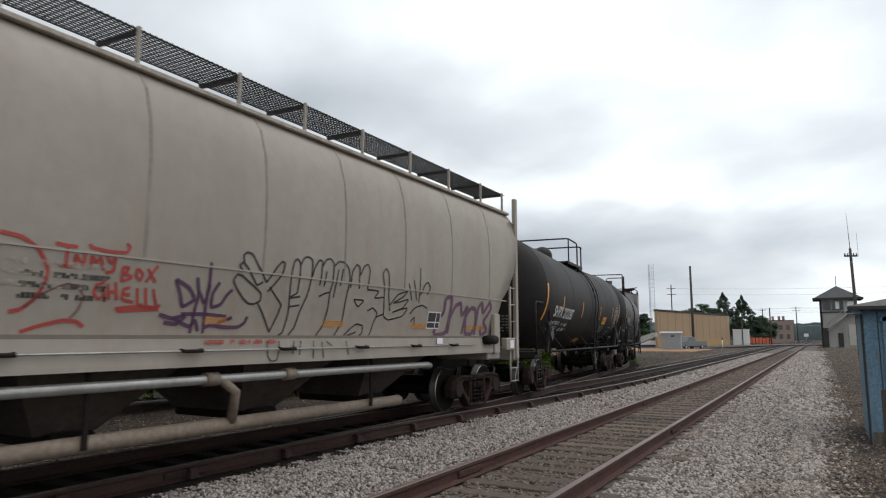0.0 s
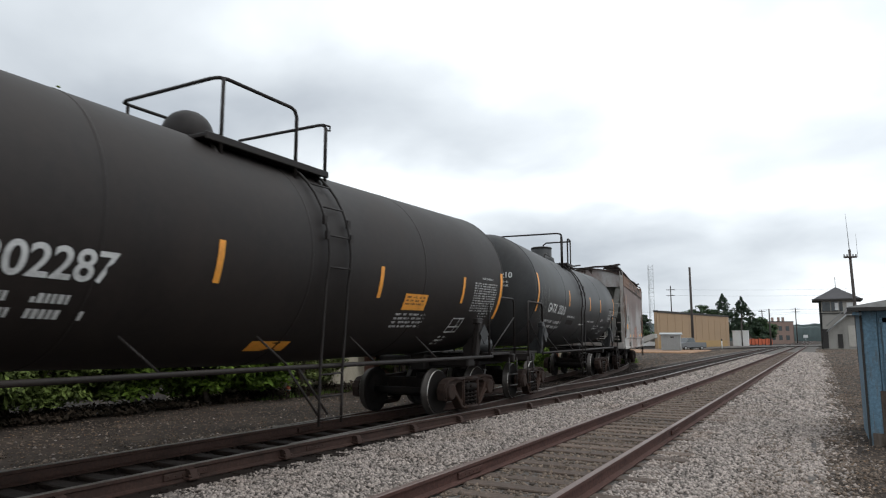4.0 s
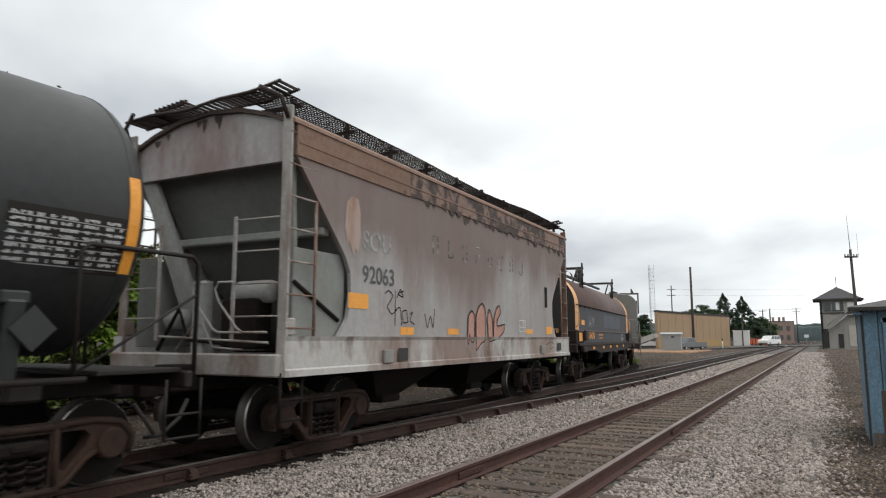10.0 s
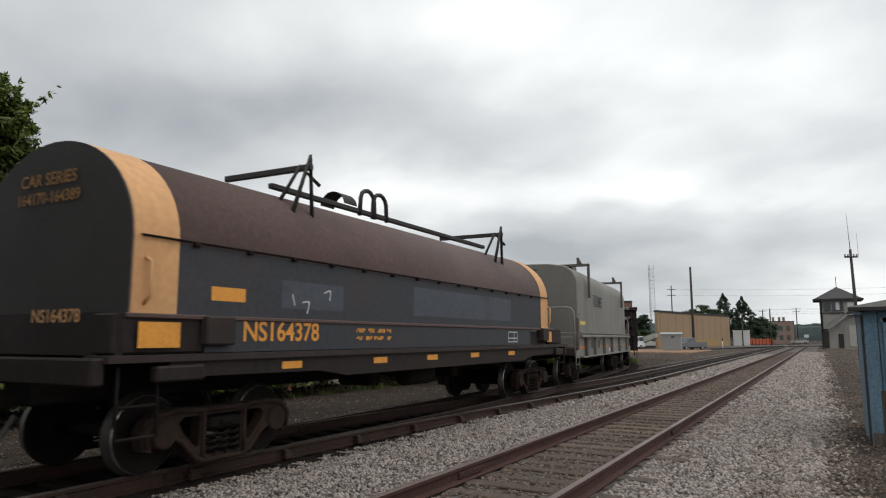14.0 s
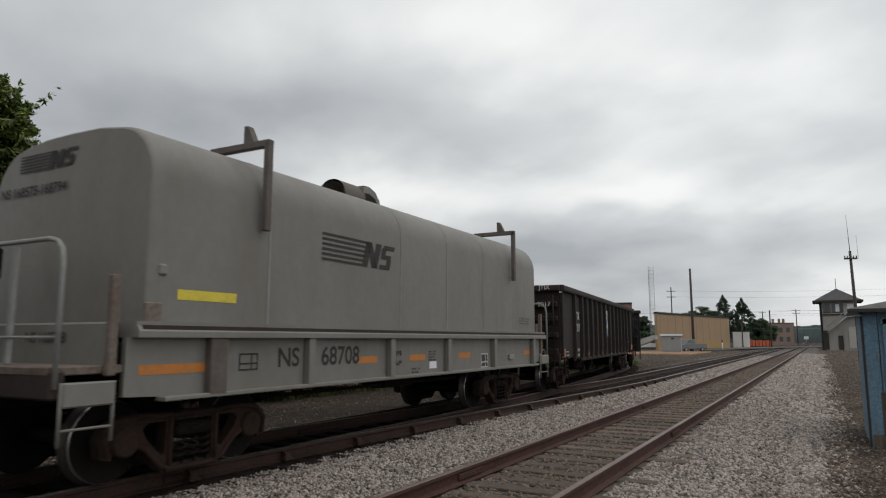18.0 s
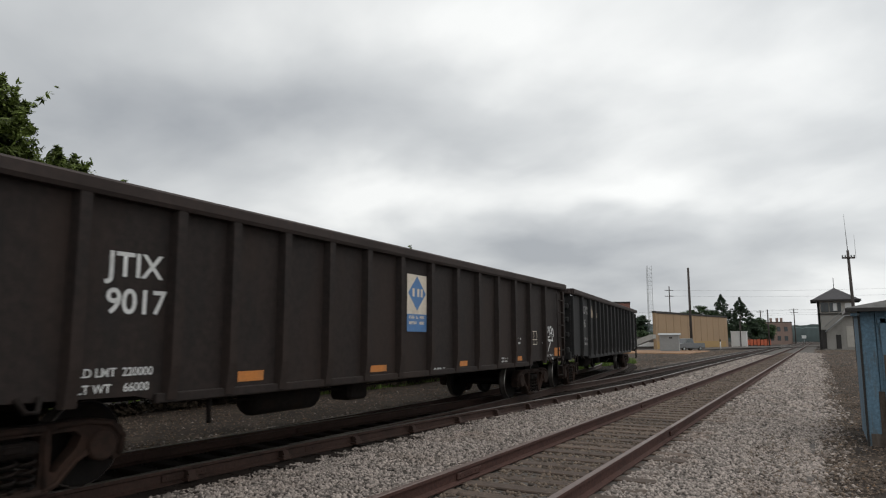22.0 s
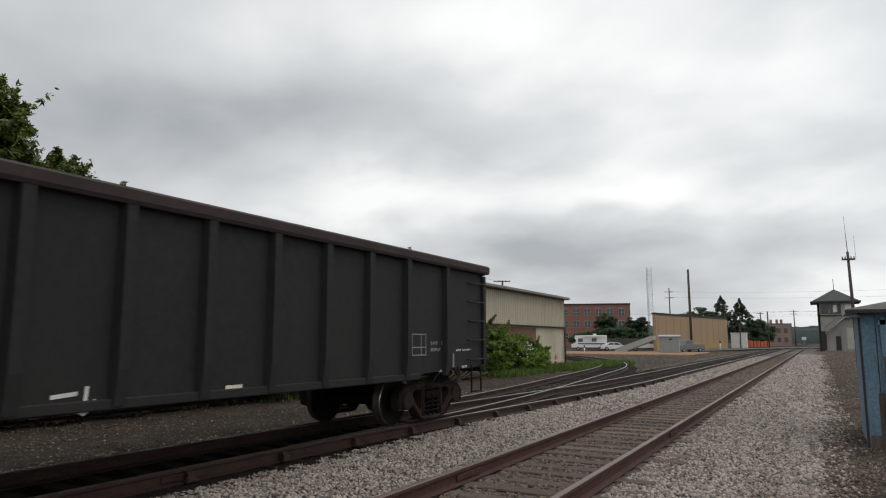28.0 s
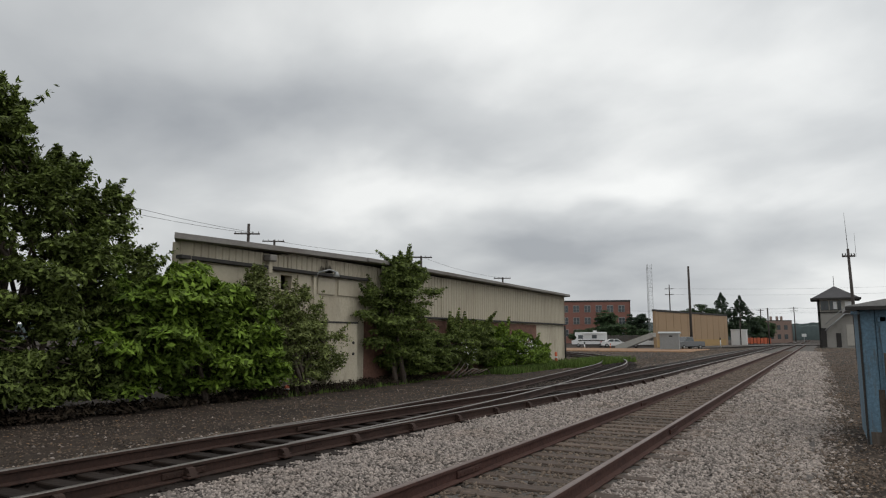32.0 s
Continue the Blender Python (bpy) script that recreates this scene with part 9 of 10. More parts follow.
def brown_coil_car():
    c = car_thing("coil_car", "brown hooded steel coil car with orange ends", 64.88, 5.2, 15.1)
    W, zb, zm, zt = 1.37, 1.72, 2.50, 3.64
    arch = [(W * math.sin(t), zm + (zt - zm) * math.cos(t)) for t in np.linspace(0, math.pi / 2, 13)]
    part("hood", hood(arch, -6.72, 5.6), M["coilbrown"], c, "rust-brown arched hood")
    part("hood_side", one(box, (0, -0.56, (zb + zm) / 2), (2 * W, 12.3, zm - zb)), M["coilblue"], c, "faded navy lower hood")
    side = [(W, zb)]
    for e, a, b in ((-1, -6.78, -6.22), (1, 5.1, 5.66)):
        bm = bmnew()
        pr = [(p * 1.006, zm + (q - zm) * 1.008) for p, q in arch] + [(W + 0.01, zb - 0.02)]
        full = [(-p, q) for p, q in pr[::-1] if p > 1e-6] + pr
        r0 = [[bm.verts.new((x, y, z)) for x, z in full] for y in (a, b)]
        for i in range(len(full) - 1):
            bm.faces.new((r0[0][i], r0[0][i + 1], r0[1][i + 1], r0[1][i])).smooth = True
        part("end_band", bm, M["peach"], c, "faded orange band round the hood's end")
        bm = bmnew()
        yy = a if e < 0 else b
        prism(bm, full, yy - 0.02, yy + 0.02)
        part("hood_end", bm, M["dark"], c, "black hood end")
    for s in (-1, 1):
        part("hinge_rod", one(tube, [(s * (W + 0.03), -6.7, zm + 0.02), (s * (W + 0.03), 5.6, zm + 0.02)], 0.014, 6), M["iron"], c)
        for y in np.arange(-6.0, 5.2, 0.8):
            part("hinge_lug", one(box, (s * (W + 0.02), y, zm), (0.06, 0.08, 0.05), 0.01), M["iron"], c)
        part("hood_handle", one(tube, [(s * W, -6.62, 2.3), (s * (W + 0.09), -6.62, 2.25), (s * (W + 0.09), -6.62, 1.9), (s * W, -6.62, 1.82)], 0.02, 6), M["peach"], c)
        part("hood_handle", one(tube, [(s * W, 5.6, 2.3), (s * (W + 0.09), 5.6, 2.25), (s * (W + 0.09), 5.6, 1.9), (s * W, 5.6, 1.82)], 0.02, 6), M["peach"], c)
        part("rim_flange", one(box, (s * (W + 0.04), -0.53, 1.70), (0.14, 12.7, 0.05), 0.01), M["coilbrown"], c)
        part("trough_side", one(box, (s * 1.43, -0.9, 1.5), (0.06, 10.0, 0.36)), M["coilblue"], c, "navy trough side with yellow number")
        bm = bmnew()
        prism(bm, [(s * 1.2, 1.24), (s * 1.58, 1.24), (s * 1.58, 1.31), (s * 1.2, 1.31)], -7.1, 6.7)
        part("deck_edge", bm, M["chord"], c, "rusty scuffed deck edge")
        bm = bmnew()
        prism(bm, [(-6.4, 1.24), (6.0, 1.24), (6.0, 1.08), (4.0, 1.05), (3.4, 0.96), (-3.4, 0.96), (-4.0, 1.05), (-6.4, 1.08)], s * 1.46, s * 1.54, axis="x")
        part("side_sill", bm, M["gon"], c, "dark brown fish-belly side sill")
        for y in (-5.74, 5.0):
            part("hood_support", one(box, (s * 1.46, y, 1.56), (0.2, 0.42, 0.32), 0.02), M["chord"], c)
        for y, w in ((-6.75, 0.5), (5.2, 0.4)):
            patch_on(c, "reflector", 1.49, y, 1.38, w, 0.26, M["orange"], None, "orange reflective plate") if s > 0 else None
        for e in (-1, 1):
            part("deck_end", one(box, (s * 1.3, e * 6.2 - 0.25, 1.52), (0.3, 1.1, 0.4), 0.02), M["gon"], c)
            bm = bmnew()
            for yy in (6.3, 6.75):
                tube(bm, [(s * 1.5, e * yy - 0.2, 1.2), (s * 1.5, e * yy - 0.2, 0.5)], 0.018, 6)
            for z in (0.52, 0.82):
                tube(bm, [(s * 1.5, e * 6.3 - 0.2, z), (s * 1.5, e * 6.75 - 0.2, z)], 0.018, 6)
            part("step", bm, M["iron"], c)
            part("step_bracket", one(box, (s * 1.55, e * 6.1 - 0.2, 1.12), (0.12, 0.6, 0.16), 0.02), M["gon"], c)
    part("trough", one(box, (0, -0.2, 1.45), (2.8, 13.0, 0.36), 0.03), M["gon"], c)
    part("centre_sill", one(box, (0, 0, 0.98), (0.5, 14.0, 0.4), 0.03), M["iron"], c)
    for e in (-1, 1):
        part("end_sill", one(box, (0, e * 6.95 - 0.2, 1.16), (3.0, 0.14, 0.26), 0.02), M["gon"], c)
        part("brake_gear", one(box, (0.4, e * 1.5, 0.82), (0.7, 0.35, 0.3), 0.05), M["iron"], c)
    part("air_reservoir", one(lathe, [(-0.6, 0.0), (-0.59, 0.16), (-0.55, 0.19), (0.3, 0.19), (0.34, 0.16), (0.35, 0.0)], (0.9, -0.3, 0.82), "y", 14), M["iron"], c)
    part("top_bar", one(box, (0.36, 0.0, 3.74), (0.1, 7.6, 0.08), 0.01), M["dark"], c, "black lifting bar along the hood")
    for y in (-3.75, 3.3):
        part("cross_bar", one(box, (0.25, y, 3.95), (1.7, 0.08, 0.09), 0.01), M["dark"], c)
        for s in (1,):
            part("lift_bracket", one(tube, [(1.02, y - 0.32, 3.16), (1.05, y + 0.02, 4.12), (1.03, y + 0.12, 3.14)], 0.035, 6), M["dark"], c, "black A-shaped lifting bracket")
            part("lift_bracket", one(tube, [(0.75, y - 0.3, 3.38), (0.9, y - 0.02, 3.98), (1.05, y + 0.25, 3.72)], 0.03, 6), M["dark"], c)
    for y in (-1.55, -1.15):
        part("lift_hoop", one(tube, [(0.4, y - 0.02, 3.66), (0.4, y, 3.95)] + [(0.4 + 0.0, y + 0.22 - 0.22 * math.cos(a), 3.95 + 0.2 * math.sin(a)) for a in np.linspace(0.2, math.pi - 0.2, 7)] + [(0.4, y + 0.44, 3.95), (0.4, y + 0.46, 3.66)], 0.04, 7), M["dark"], c, "black lifting hoop")
    part("lift_saddle", one(lathe, [(-1.85, 0.26), (-1.45, 0.26)], (0.0, 0, 3.82), "y", 14, True, (0.1, math.pi - 0.1)), M["dark"], c)
    X = 1.465
    lettering(c, "lettering", "NS164378", 0.33, X, -5.35, 1.38, M["orange"], "yellow stencilled number")
    bars(c, "stencil", 2, X, -3.1, 1.56, 0.95, 0.06, M["orange"], None, "small yellow stencilling", 61)
    patch_on(c, "label", W + 0.003, -5.75, 1.9, 0.52, 0.16, M["orange"], None, "yellow label")
    patch_on(c, "faded_panel", W + 0.002, -4.6, 1.86, 1.3, 0.36, M["fadedblue"], None, "faded blue overpainted panel")
    patch_on(c, "faded_panel", W + 0.002, -1.3, 1.86, 4.4, 0.5, M["fadedblue"], None, "faded blue overpainted panel")
    for y in (-4.75, -2.75, -1.12, 0.6, 2.5):
        patch_on(c, "reflector", 1.545, y, 1.10, 0.37, 0.09, M["orange"], None, "orange reflective strip")
    placard(c, 2.7, 1.38, 0.55, 0.24, None, X)
    strokes(c, "chalk", [[(-4.4, 2.05), (-4.35, 1.9)], [(-4.2, 1.95), (-4.05, 1.97), (-4.1, 1.8)], [(-3.75, 2.1), (-3.6, 2.15), (-3.62, 2.0)]], M["white"], None, 0.02, "", W + 0.004)
    lettering(c, "end_lettering", "CAR SERIES", 0.2, -0.55, -6.82, 3.12, M["dimorange"], "", None, 0, False, "front")
    lettering(c, "end_lettering", "164170-164389", 0.18, -0.6, -6.82, 2.92, M["dimorange"], "", None, 0, False, "front")
    lettering(c, "end_lettering", "NS164378", 0.19, 0.1, -6.97, 1.6, M["peach"], "", None, 0, False, "front")
    part("end_plate", one(box, (0, -6.92, 1.52), (2.9, 0.08, 0.42)), M["gon"], c)


brown_coil_car()


def logo_shapes(car, x, y, z, w, h, front=False):
    """A striped wing with two slanted block shapes, drawn plain."""
    bm = bmnew()

    def quad(pts):
        bm.faces.new([bm.verts.new((x + a, y, z + b) if front else (x, y + a, z + b)) for a, b in pts])
    for k in range(6):
        q = h * k / 5.6
        quad([(0.0, q), (w * (0.52 + 0.03 * k), q), (w * (0.54 + 0.03 * k), q + h * 0.09), (0.0, q + h * 0.09)])
    # two heavy slanted letter-like blocks
    def slab(p, q, u, v, t=0.085):
        quad([(w * p, h * q), (w * (p + t), h * q), (w * (u + t), h * v), (w * u, h * v)])
    slab(0.53, 0.0, 0.60, 0.98)
    slab(0.60, 0.98, 0.68, 0.0)
    slab(0.68, 0.0, 0.75, 0.98)
    for q, p0, p1 in ((0.0, 0.79, 0.96), (0.41, 0.82, 0.98), (0.80, 0.86, 1.04)):
        quad([(w * p0, h * q), (w * p1, h * q), (w * (p1 + 0.014), h * (q + 0.18)), (w * (p0 + 0.014), h * (q + 0.18))])
    quad([(w * 0.905, h * 0.15), (w * 0.975, h * 0.15), (w * 0.99, h * 0.45), (w * 0.92, h * 0.45)])
    quad([(w * 0.825, h * 0.55), (w * 0.895, h * 0.55), (w * 0.915, h * 0.85), (w * 0.845, h * 0.85)])
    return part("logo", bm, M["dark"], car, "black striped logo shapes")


def grey_coil_car():
    c = car_thing("coil_car", "light grey hooded steel coil car", 78.95, 4.3, 13.3)
    W, zb, zt, r = 1.43, 1.66, 3.85, 0.60
    prof = [(0, zt), (0.5, zt - 0.01)] + [(W - r + r * math.sin(t), zt - 0.06 - r + r * math.cos(t)) for t in np.linspace(0.15, math.pi / 2, 8)] + [(W, 2.4), (W, zb)]
    part("hood", hood(prof, -5.28, 5.67, 1, 0.08), M["coilgrey"], c, "light grey fibreglass hood")
    bend = lambda z: (W + 0.006) if z < zt - 0.06 - r else W - r + math.sqrt(max(0, r * r - (z - (zt - 0.06 - r)) ** 2)) + 0.006
    for y in (-3.56, -0.51, 1.1, 2.69, 4.35):
        bm = bmnew()
        pr = [p for p in prof if p[0] > 0.4]
        rows = [[bm.verts.new((x + 0.005, y + d, z + 0.003)) for d in (-0.018, 0.018)] for x, z in pr]
        for a, b in zip(rows, rows[1:]):
            bm.faces.new((a[0], a[1], b[1], b[0]))
        part("hood_seam", bm, M["greysteel"], c)
    for s in (-1, 1):
        bm = bmnew()
        prism(bm, [(s * 1.3, 1.5), (s * 1.6, 1.5), (s * 1.6, 1.56), (s * 1.56, 1.62), (s * 1.56, 1.66), (s * 1.3, 1.66)], -5.45, 5.95)
        part("ledge", bm, M["coilgrey"], c)
        part("ledge_shadow_bar", one(box, (s * 1.575, 0.25, 1.595), (0.025, 11.3, 0.055)), M["chord"], c)
        bm = bmnew()
        prism(bm, [(-5.5, 1.5), (5.95, 1.5), (5.95, 0.95), (5.3, 0.93), (4.4, 0.86), (-4.0, 0.86), (-4.9, 0.9), (-5.5, 0.93)], s * 1.42, s * 1.48, axis="x")
        part("side_panel", bm, M["coilgrey"], c, "grey side panel between ribs")
        part("bottom_flange", one(box, (s * 1.5, 0.2, 0.885), (0.16, 10.6, 0.05), 0.01), M["coilgrey"], c)
        rib = finish(one(box, (0, 0, 0), (0.1, 0.13, 0.62), 0.01), "rib", M["coilgrey"])
        for y in (-2.86, -0.93, 0.95, 2.97, 5.2):
            part("rib", rib, None, c, at=pose(s * 1.53, y, 1.19))
        part("wide_rib", one(box, (s * 1.53, -4.42, 1.19), (0.1, 0.24, 0.62), 0.01), M["rustgrey"], c, "grimy wide rib over the truck")
        for y in (-3.73, 4.1):
            bm = bmnew()
            box(bm, (s * 1.52, y, 3.36), (0.08, 0.1, 1.12), 0.01)
            box(bm, (s * 1.05, y, 3.91), (1.02, 0.1, 0.09), 0.01)
            prism(bm, [(s * 1.14, 3.93), (s * 1.32, 3.93), (s * 1.2, 4.17), (s * 1.14, 4.17)], y - 0.05, y + 0.05)
            part("lift_bracket", bm, M["rustgrey"], c, "grey steel lifting bracket")
        # end walkway rails
        for e in (-1, 1):
            y = -6.18 if e < 0 else 6.27
            if s > 0:
                part("end_railing", one(tube, [(1.5, y, 1.05), (1.5, y, 2.16), (1.47, y, 2.29), (1.40, y, 2.36), (1.28, y, 2.39), (-1.28, y, 2.39), (-1.40, y, 2.36), (-1.47, y, 2.29), (-1.5, y, 2.16), (-1.5, y, 1.05)], 0.024, 8), M["greysteel"], c, "bent pipe railing across the end")
                part("end_railing", one(tube, [(1.5, y, 1.5), (-1.5, y, 1.5)], 0.016, 6), M["greysteel"], c)
            part("rail_post", one(box, (s * 0.72, y + 0.02, 1.8), (0.06, 0.05, 1.1), 0.01), M["greysteel"], c)
            bm = bmnew()
            ladder(bm, s * 1.52, -5.88 if e < 0 else 5.98, 0.55, 1.1, 0.5, 2)
            part("corner_ladder", bm, M["coilgrey"], c)
            part("corner_post", one(box, (s * 1.5, -5.67 if e < 0 else 5.8, 1.62), (0.08, 0.09, 0.96), 0.012), M["grimy"], c, "rust-stained corner post")
            part("hood_foot", one(box, (s * 1.44, e * 5.2 if e < 0 else 5.74, 1.75), (0.05, 0.2, 0.22), 0.015), M["grimy"], c, "rusty bracket at the hood's foot")
            part("step_plate", one(box, (s * 1.52, -5.88 if e < 0 else 5.98, 0.99), (0.08, 0.5, 0.22), 0.015), M["coilgrey"], c)
        part("edge_lug", one(box, (s * 1.42, -5.1, 2.2), (0.08, 0.1, 0.12), 0.02), M["greysteel"], c)
    for e in (-1, 1):
        part("end_platform", one(box, (0, e * 5.85, 1.2), (2.9, 0.75, 0.08), 0.01), M["grimy"], c)
        part("end_sill", one(box, (0, e * 6.15, 1.08), (3.0, 0.14, 0.26), 0.02), M["chord"], c)
        part("end_wall", one(box, (0, e * 5.6, 1.4), (2.85, 0.1, 0.5), 0.02), M["coilgrey"], c, "grey end wall")
    part("centre_sill", one(box, (0, 0, 0.98), (0.5, 12.2, 0.36), 0.03), M["iron"], c)
    part("trough", one(box, (0, 0.2, 1.3), (2.7, 11.2, 0.3)), M["gon"], c)
    part("brake_rod", one(tube, [(0.8, -3.0, 0.72), (0.8, 2.6, 0.7)], 0.03, 6), M["iron"], c)
    part("brake_gear", one(box, (0.6, 0.4, 0.75), (0.5, 1.0, 0.2), 0.04), M["iron"], c)
    bm = bmnew()
    tube(bm, [(0.31 * math.cos(a), 0, 0.31 * math.sin(a)) for a in np.linspace(0, 2 * math.pi, 25)], 0.022, 6)
    for k in range(5):
        a = 1.257 * k
        tube(bm, [(0, 0, 0), (0.3 * math.cos(a), 0, 0.3 * math.sin(a))], 0.018, 5)
    part("brake_wheel", bm, M["iron"], c, "dark spoked hand brake wheel", pose(-0.35, -6.0, 2.25))
    part("brake_housing", one(box, (-0.55, -5.8, 2.3), (0.35, 0.25, 0.4), 0.05), M["iron"], c)
    part("brake_stand", one(box, (-0.45, -5.85, 1.7), (0.12, 0.12, 1.0), 0.01), M["greysteel"], c)
    # a hollow arched guide on the roof: a short tunnel and, behind it, an arm curving down to the hood
    bm = bmnew()
    for rad, flip in ((0.30, 1), (0.26, -1)):
        lathe(bm, [(-0.72, rad), (-0.12, rad)], (0.12, 0, 3.98), "y", 18, True, (-0.1, math.pi + 0.1))
    part("lift_guide", bm, M["rustgrey"], c, "hollow half-round lifting guide on the hood")
    bm = bmnew()
    pts = [(-0.15, 4.20, 0.27), (0.1, 4.23, 0.22), (0.35, 4.18, 0.18), (0.52, 4.05, 0.16), (0.58, 3.82, 0.16)]
    rows = [[bm.verts.new((0.12 + wd, y, z + 0.05)), bm.verts.new((0.12 + wd * 1.0, y, z - 0.08)), bm.verts.new((0.12 - wd, y, z - 0.08)), bm.verts.new((0.12 - wd, y, z + 0.05))] for y, z, wd in pts]
    for a, b in zip(rows, rows[1:]):
        for k in range(4):
            bm.faces.new((a[k], a[(k + 1) % 4], b[(k + 1) % 4], b[k]))
    bm.faces.new(rows[0])
    bm.faces.new(rows[-1])
    part("guide_arm", bm, M["coilgrey"], c, "curved arm of the lifting guide")
    logo_shapes(c, W + 0.006, -2.55, 2.58, 1.75, 0.40)
    logo_shapes(c, -0.94, -5.295, 3.45, 1.05, 0.21, True)
    lettering(c, "end_lettering", "NS 168575-168794", 0.165, -1.3, -5.295, 3.13, M["dark"], "", None, 0, False, "front")
    lettering(c, "end_lettering", "NS 168708", 0.15, 0.1, -5.665, 1.42, M["dark"], "", None, 0, False, "front")
    lettering(c, "lettering", "NS", 0.33, 1.485, -3.42, 1.08, M["dark"], "dark stencilled number")
    lettering(c, "lettering", "68708", 0.35, 1.485, -2.58, 1.07, M["dark"], "dark stencilled number")
    for y, w in ((-5.35, 0.85), (-1.75, 0.5), (-0.3, 0.5), (1.45, 0.5), (4.75, 0.75)):
        patch_on(c, "reflector", 1.484, y, 1.13, w, 0.1, M["dullorange"], None, "dull orange reflective strip")
    patch_on(c, "label", W + 0.004, -4.9, 1.9, 0.82, 0.11, M["labelyellow"], None, "yellow warning label")
    patch_on(c, "placard", 1.484, 2.42, 0.92, 0.33, 0.28, M["blackspray"], None, "black stencil panel")
    placard(c, 2.42, 0.92, 0.33, 0.28, None, 1.486)
    placard(c, -4.05, 1.12, 0.3, 0.2, None, 1.485, M["dark"])
    patch_on(c, "paper_tag", 1.484, 0.35, 0.98, 0.25, 0.12, M["paper"], None, "white paper tag")
    bars(c, "stencil", 2, 1.485, -0.82, 1.22, 0.4, 0.08, M["dark"], None, "small dark stencilling", 71)
    bars(c, "stencil", 4, 1.485, 0.32, 1.26, 0.26, 0.025, M["dark"], None, "", 73)
    bars(c, "stencil", 2, 1.485, -0.24, 0.98, 0.26, 0.03, M["dark"], None, "", 74)
    part("tie_plate", one(box, (1.5, 3.95, 1.1), (0.05, 0.26, 0.1), 0.01), M["greysteel"], c)
    bars(c, "stencil", 3, W + 0.006, 4.6, 1.95, 0.6, 0.03, M["dark"], None, "", 72)


grey_coil_car()


# ---- gondolas
def gondola(label, mid, half, length, y0, y1, ribs, paint, z1, rungs_only=False):
    c = car_thing("gondola_car", label, mid, half, length)
    zb = 0.86
    for s in (-1, 1):
        bm = bmnew()
        prism(bm, [(y0, z1 - 0.25), (y0 + 0.42, z1 - 0.25), (y0 + 0.42, z1 - 0.1), (y1 - 0.42, z1 - 0.1), (y1 - 0.42, z1 - 0.23), (y1, z1 - 0.23), (y1, zb + 0.1), (y1 - 2.3, zb + 0.06), (y1 - 2.7, zb - 0.04), (y0 + 2.7, zb - 0.04), (y0 + 2.3, zb + 0.06), (y0, zb + 0.1)], s * 1.44, s * 1.47, axis="x")
        part("side_sheet", bm, paint, c)
        bm = bmnew()
        prism(bm, [(s * 1.40, z1 - 0.17), (s * 1.57, z1 - 0.17), (s * 1.59, z1 - 0.13), (s * 1.59, z1 - 0.03), (s * 1.55, z1), (s * 1.42, z1), (s * 1.40, z1 - 0.03)], y0 - 0.06, y1 + 0.06)
        part("top_chord", bm, M["chord"], c, "rusty rounded top chord")
        bm = bmnew()
        prof = [(s * 1.468, z1 - 0.17), (s * 1.565, z1 - 0.17), (s * 1.575, 1.2), (s * 1.535, zb), (s * 1.468, zb)]
        lo, hi = [bm.verts.new((p, -0.085, q)) for p, q in prof], [bm.verts.new((p, 0.085, q)) for p, q in prof]
        lo[1].co.y, lo[2].co.y, lo[3].co.y, hi[1].co.y, hi[2].co.y, hi[3].co.y = -0.06, -0.06, -0.06, 0.06, 0.06, 0.06
        for i in range(5):
            bm.faces.new((lo[i], lo[(i + 1) % 5], hi[(i + 1) % 5], hi[i]))
        bm.faces.new(lo)
        bm.faces.new(hi)
        rib = finish(bm, "rib", paint)
        for y in ribs:
            part("rib", rib, None, c, at=pose(0, y, 0))
        part("bottom_chord", one(box, (s * 1.49, (y0 + y1) / 2, zb + 0.02), (0.06, y1 - y0 - 5.0, 0.1), 0.01), paint, c)
        for e, ye in ((-1, y0), (1, y1)):
            part("corner_post", one(box, (s * 1.48, ye - e * 0.05, (zb + z1) / 2 - 0.03), (0.1, 0.12, z1 - zb - 0.36), 0.015), paint, c)
            if e > 0 and rungs_only:
                for k in range(5):
                    z = 1.12 + 0.37 * k
                    part("corner_rung", one(tube, [(s * 1.47, ye - 0.72, z), (s * 1.53, ye - 0.7, z - 0.02), (s * 1.53, ye - 0.1, z), (s * 1.47, ye - 0.08, z + 0.02)], 0.014, 6), paint, c)
            elif e > 0:
                bm = bmnew()
                ladder(bm, s * 1.53, ye - e * 0.35, 1.0, z1 - 0.3, 0.5, 5)
                part("corner_ladder", bm, paint, c)
            bm = bmnew()
            for w in (-0.2, 0.2):
                tube(bm, [(s * 1.5, ye - e * 0.4 + w, 1.0), (s * 1.5, ye - e * 0.4 + w, 0.48)], 0.018, 6)
            for z in (0.5, 0.75):
                tube(bm, [(s * 1.5, ye - e * 0.4 - 0.2, z), (s * 1.5, ye - e * 0.4 + 0.2, z)], 0.016, 6)
            part("step", bm, M["iron"], c)
            part("tow_loop", one(tube, [(s * 1.5, ye - e * 1.35, 0.98), (s * 1.56, ye - e * 1.3, 0.86), (s * 1.56, ye - e * 1.2, 0.86), (s * 1.5, ye - e * 1.15, 0.98)], 0.025, 6), M["iron"], c)
    part("floor", one(box, (0, (y0 + y1) / 2, 1.15), (2.88, y1 - y0, 0.12)), paint, c)
    part("centre_sill", one(box, (0, (y0 + y1) / 2, 0.93), (0.5, y1 - y0 + 0.4, 0.36), 0.03), M["iron"], c)
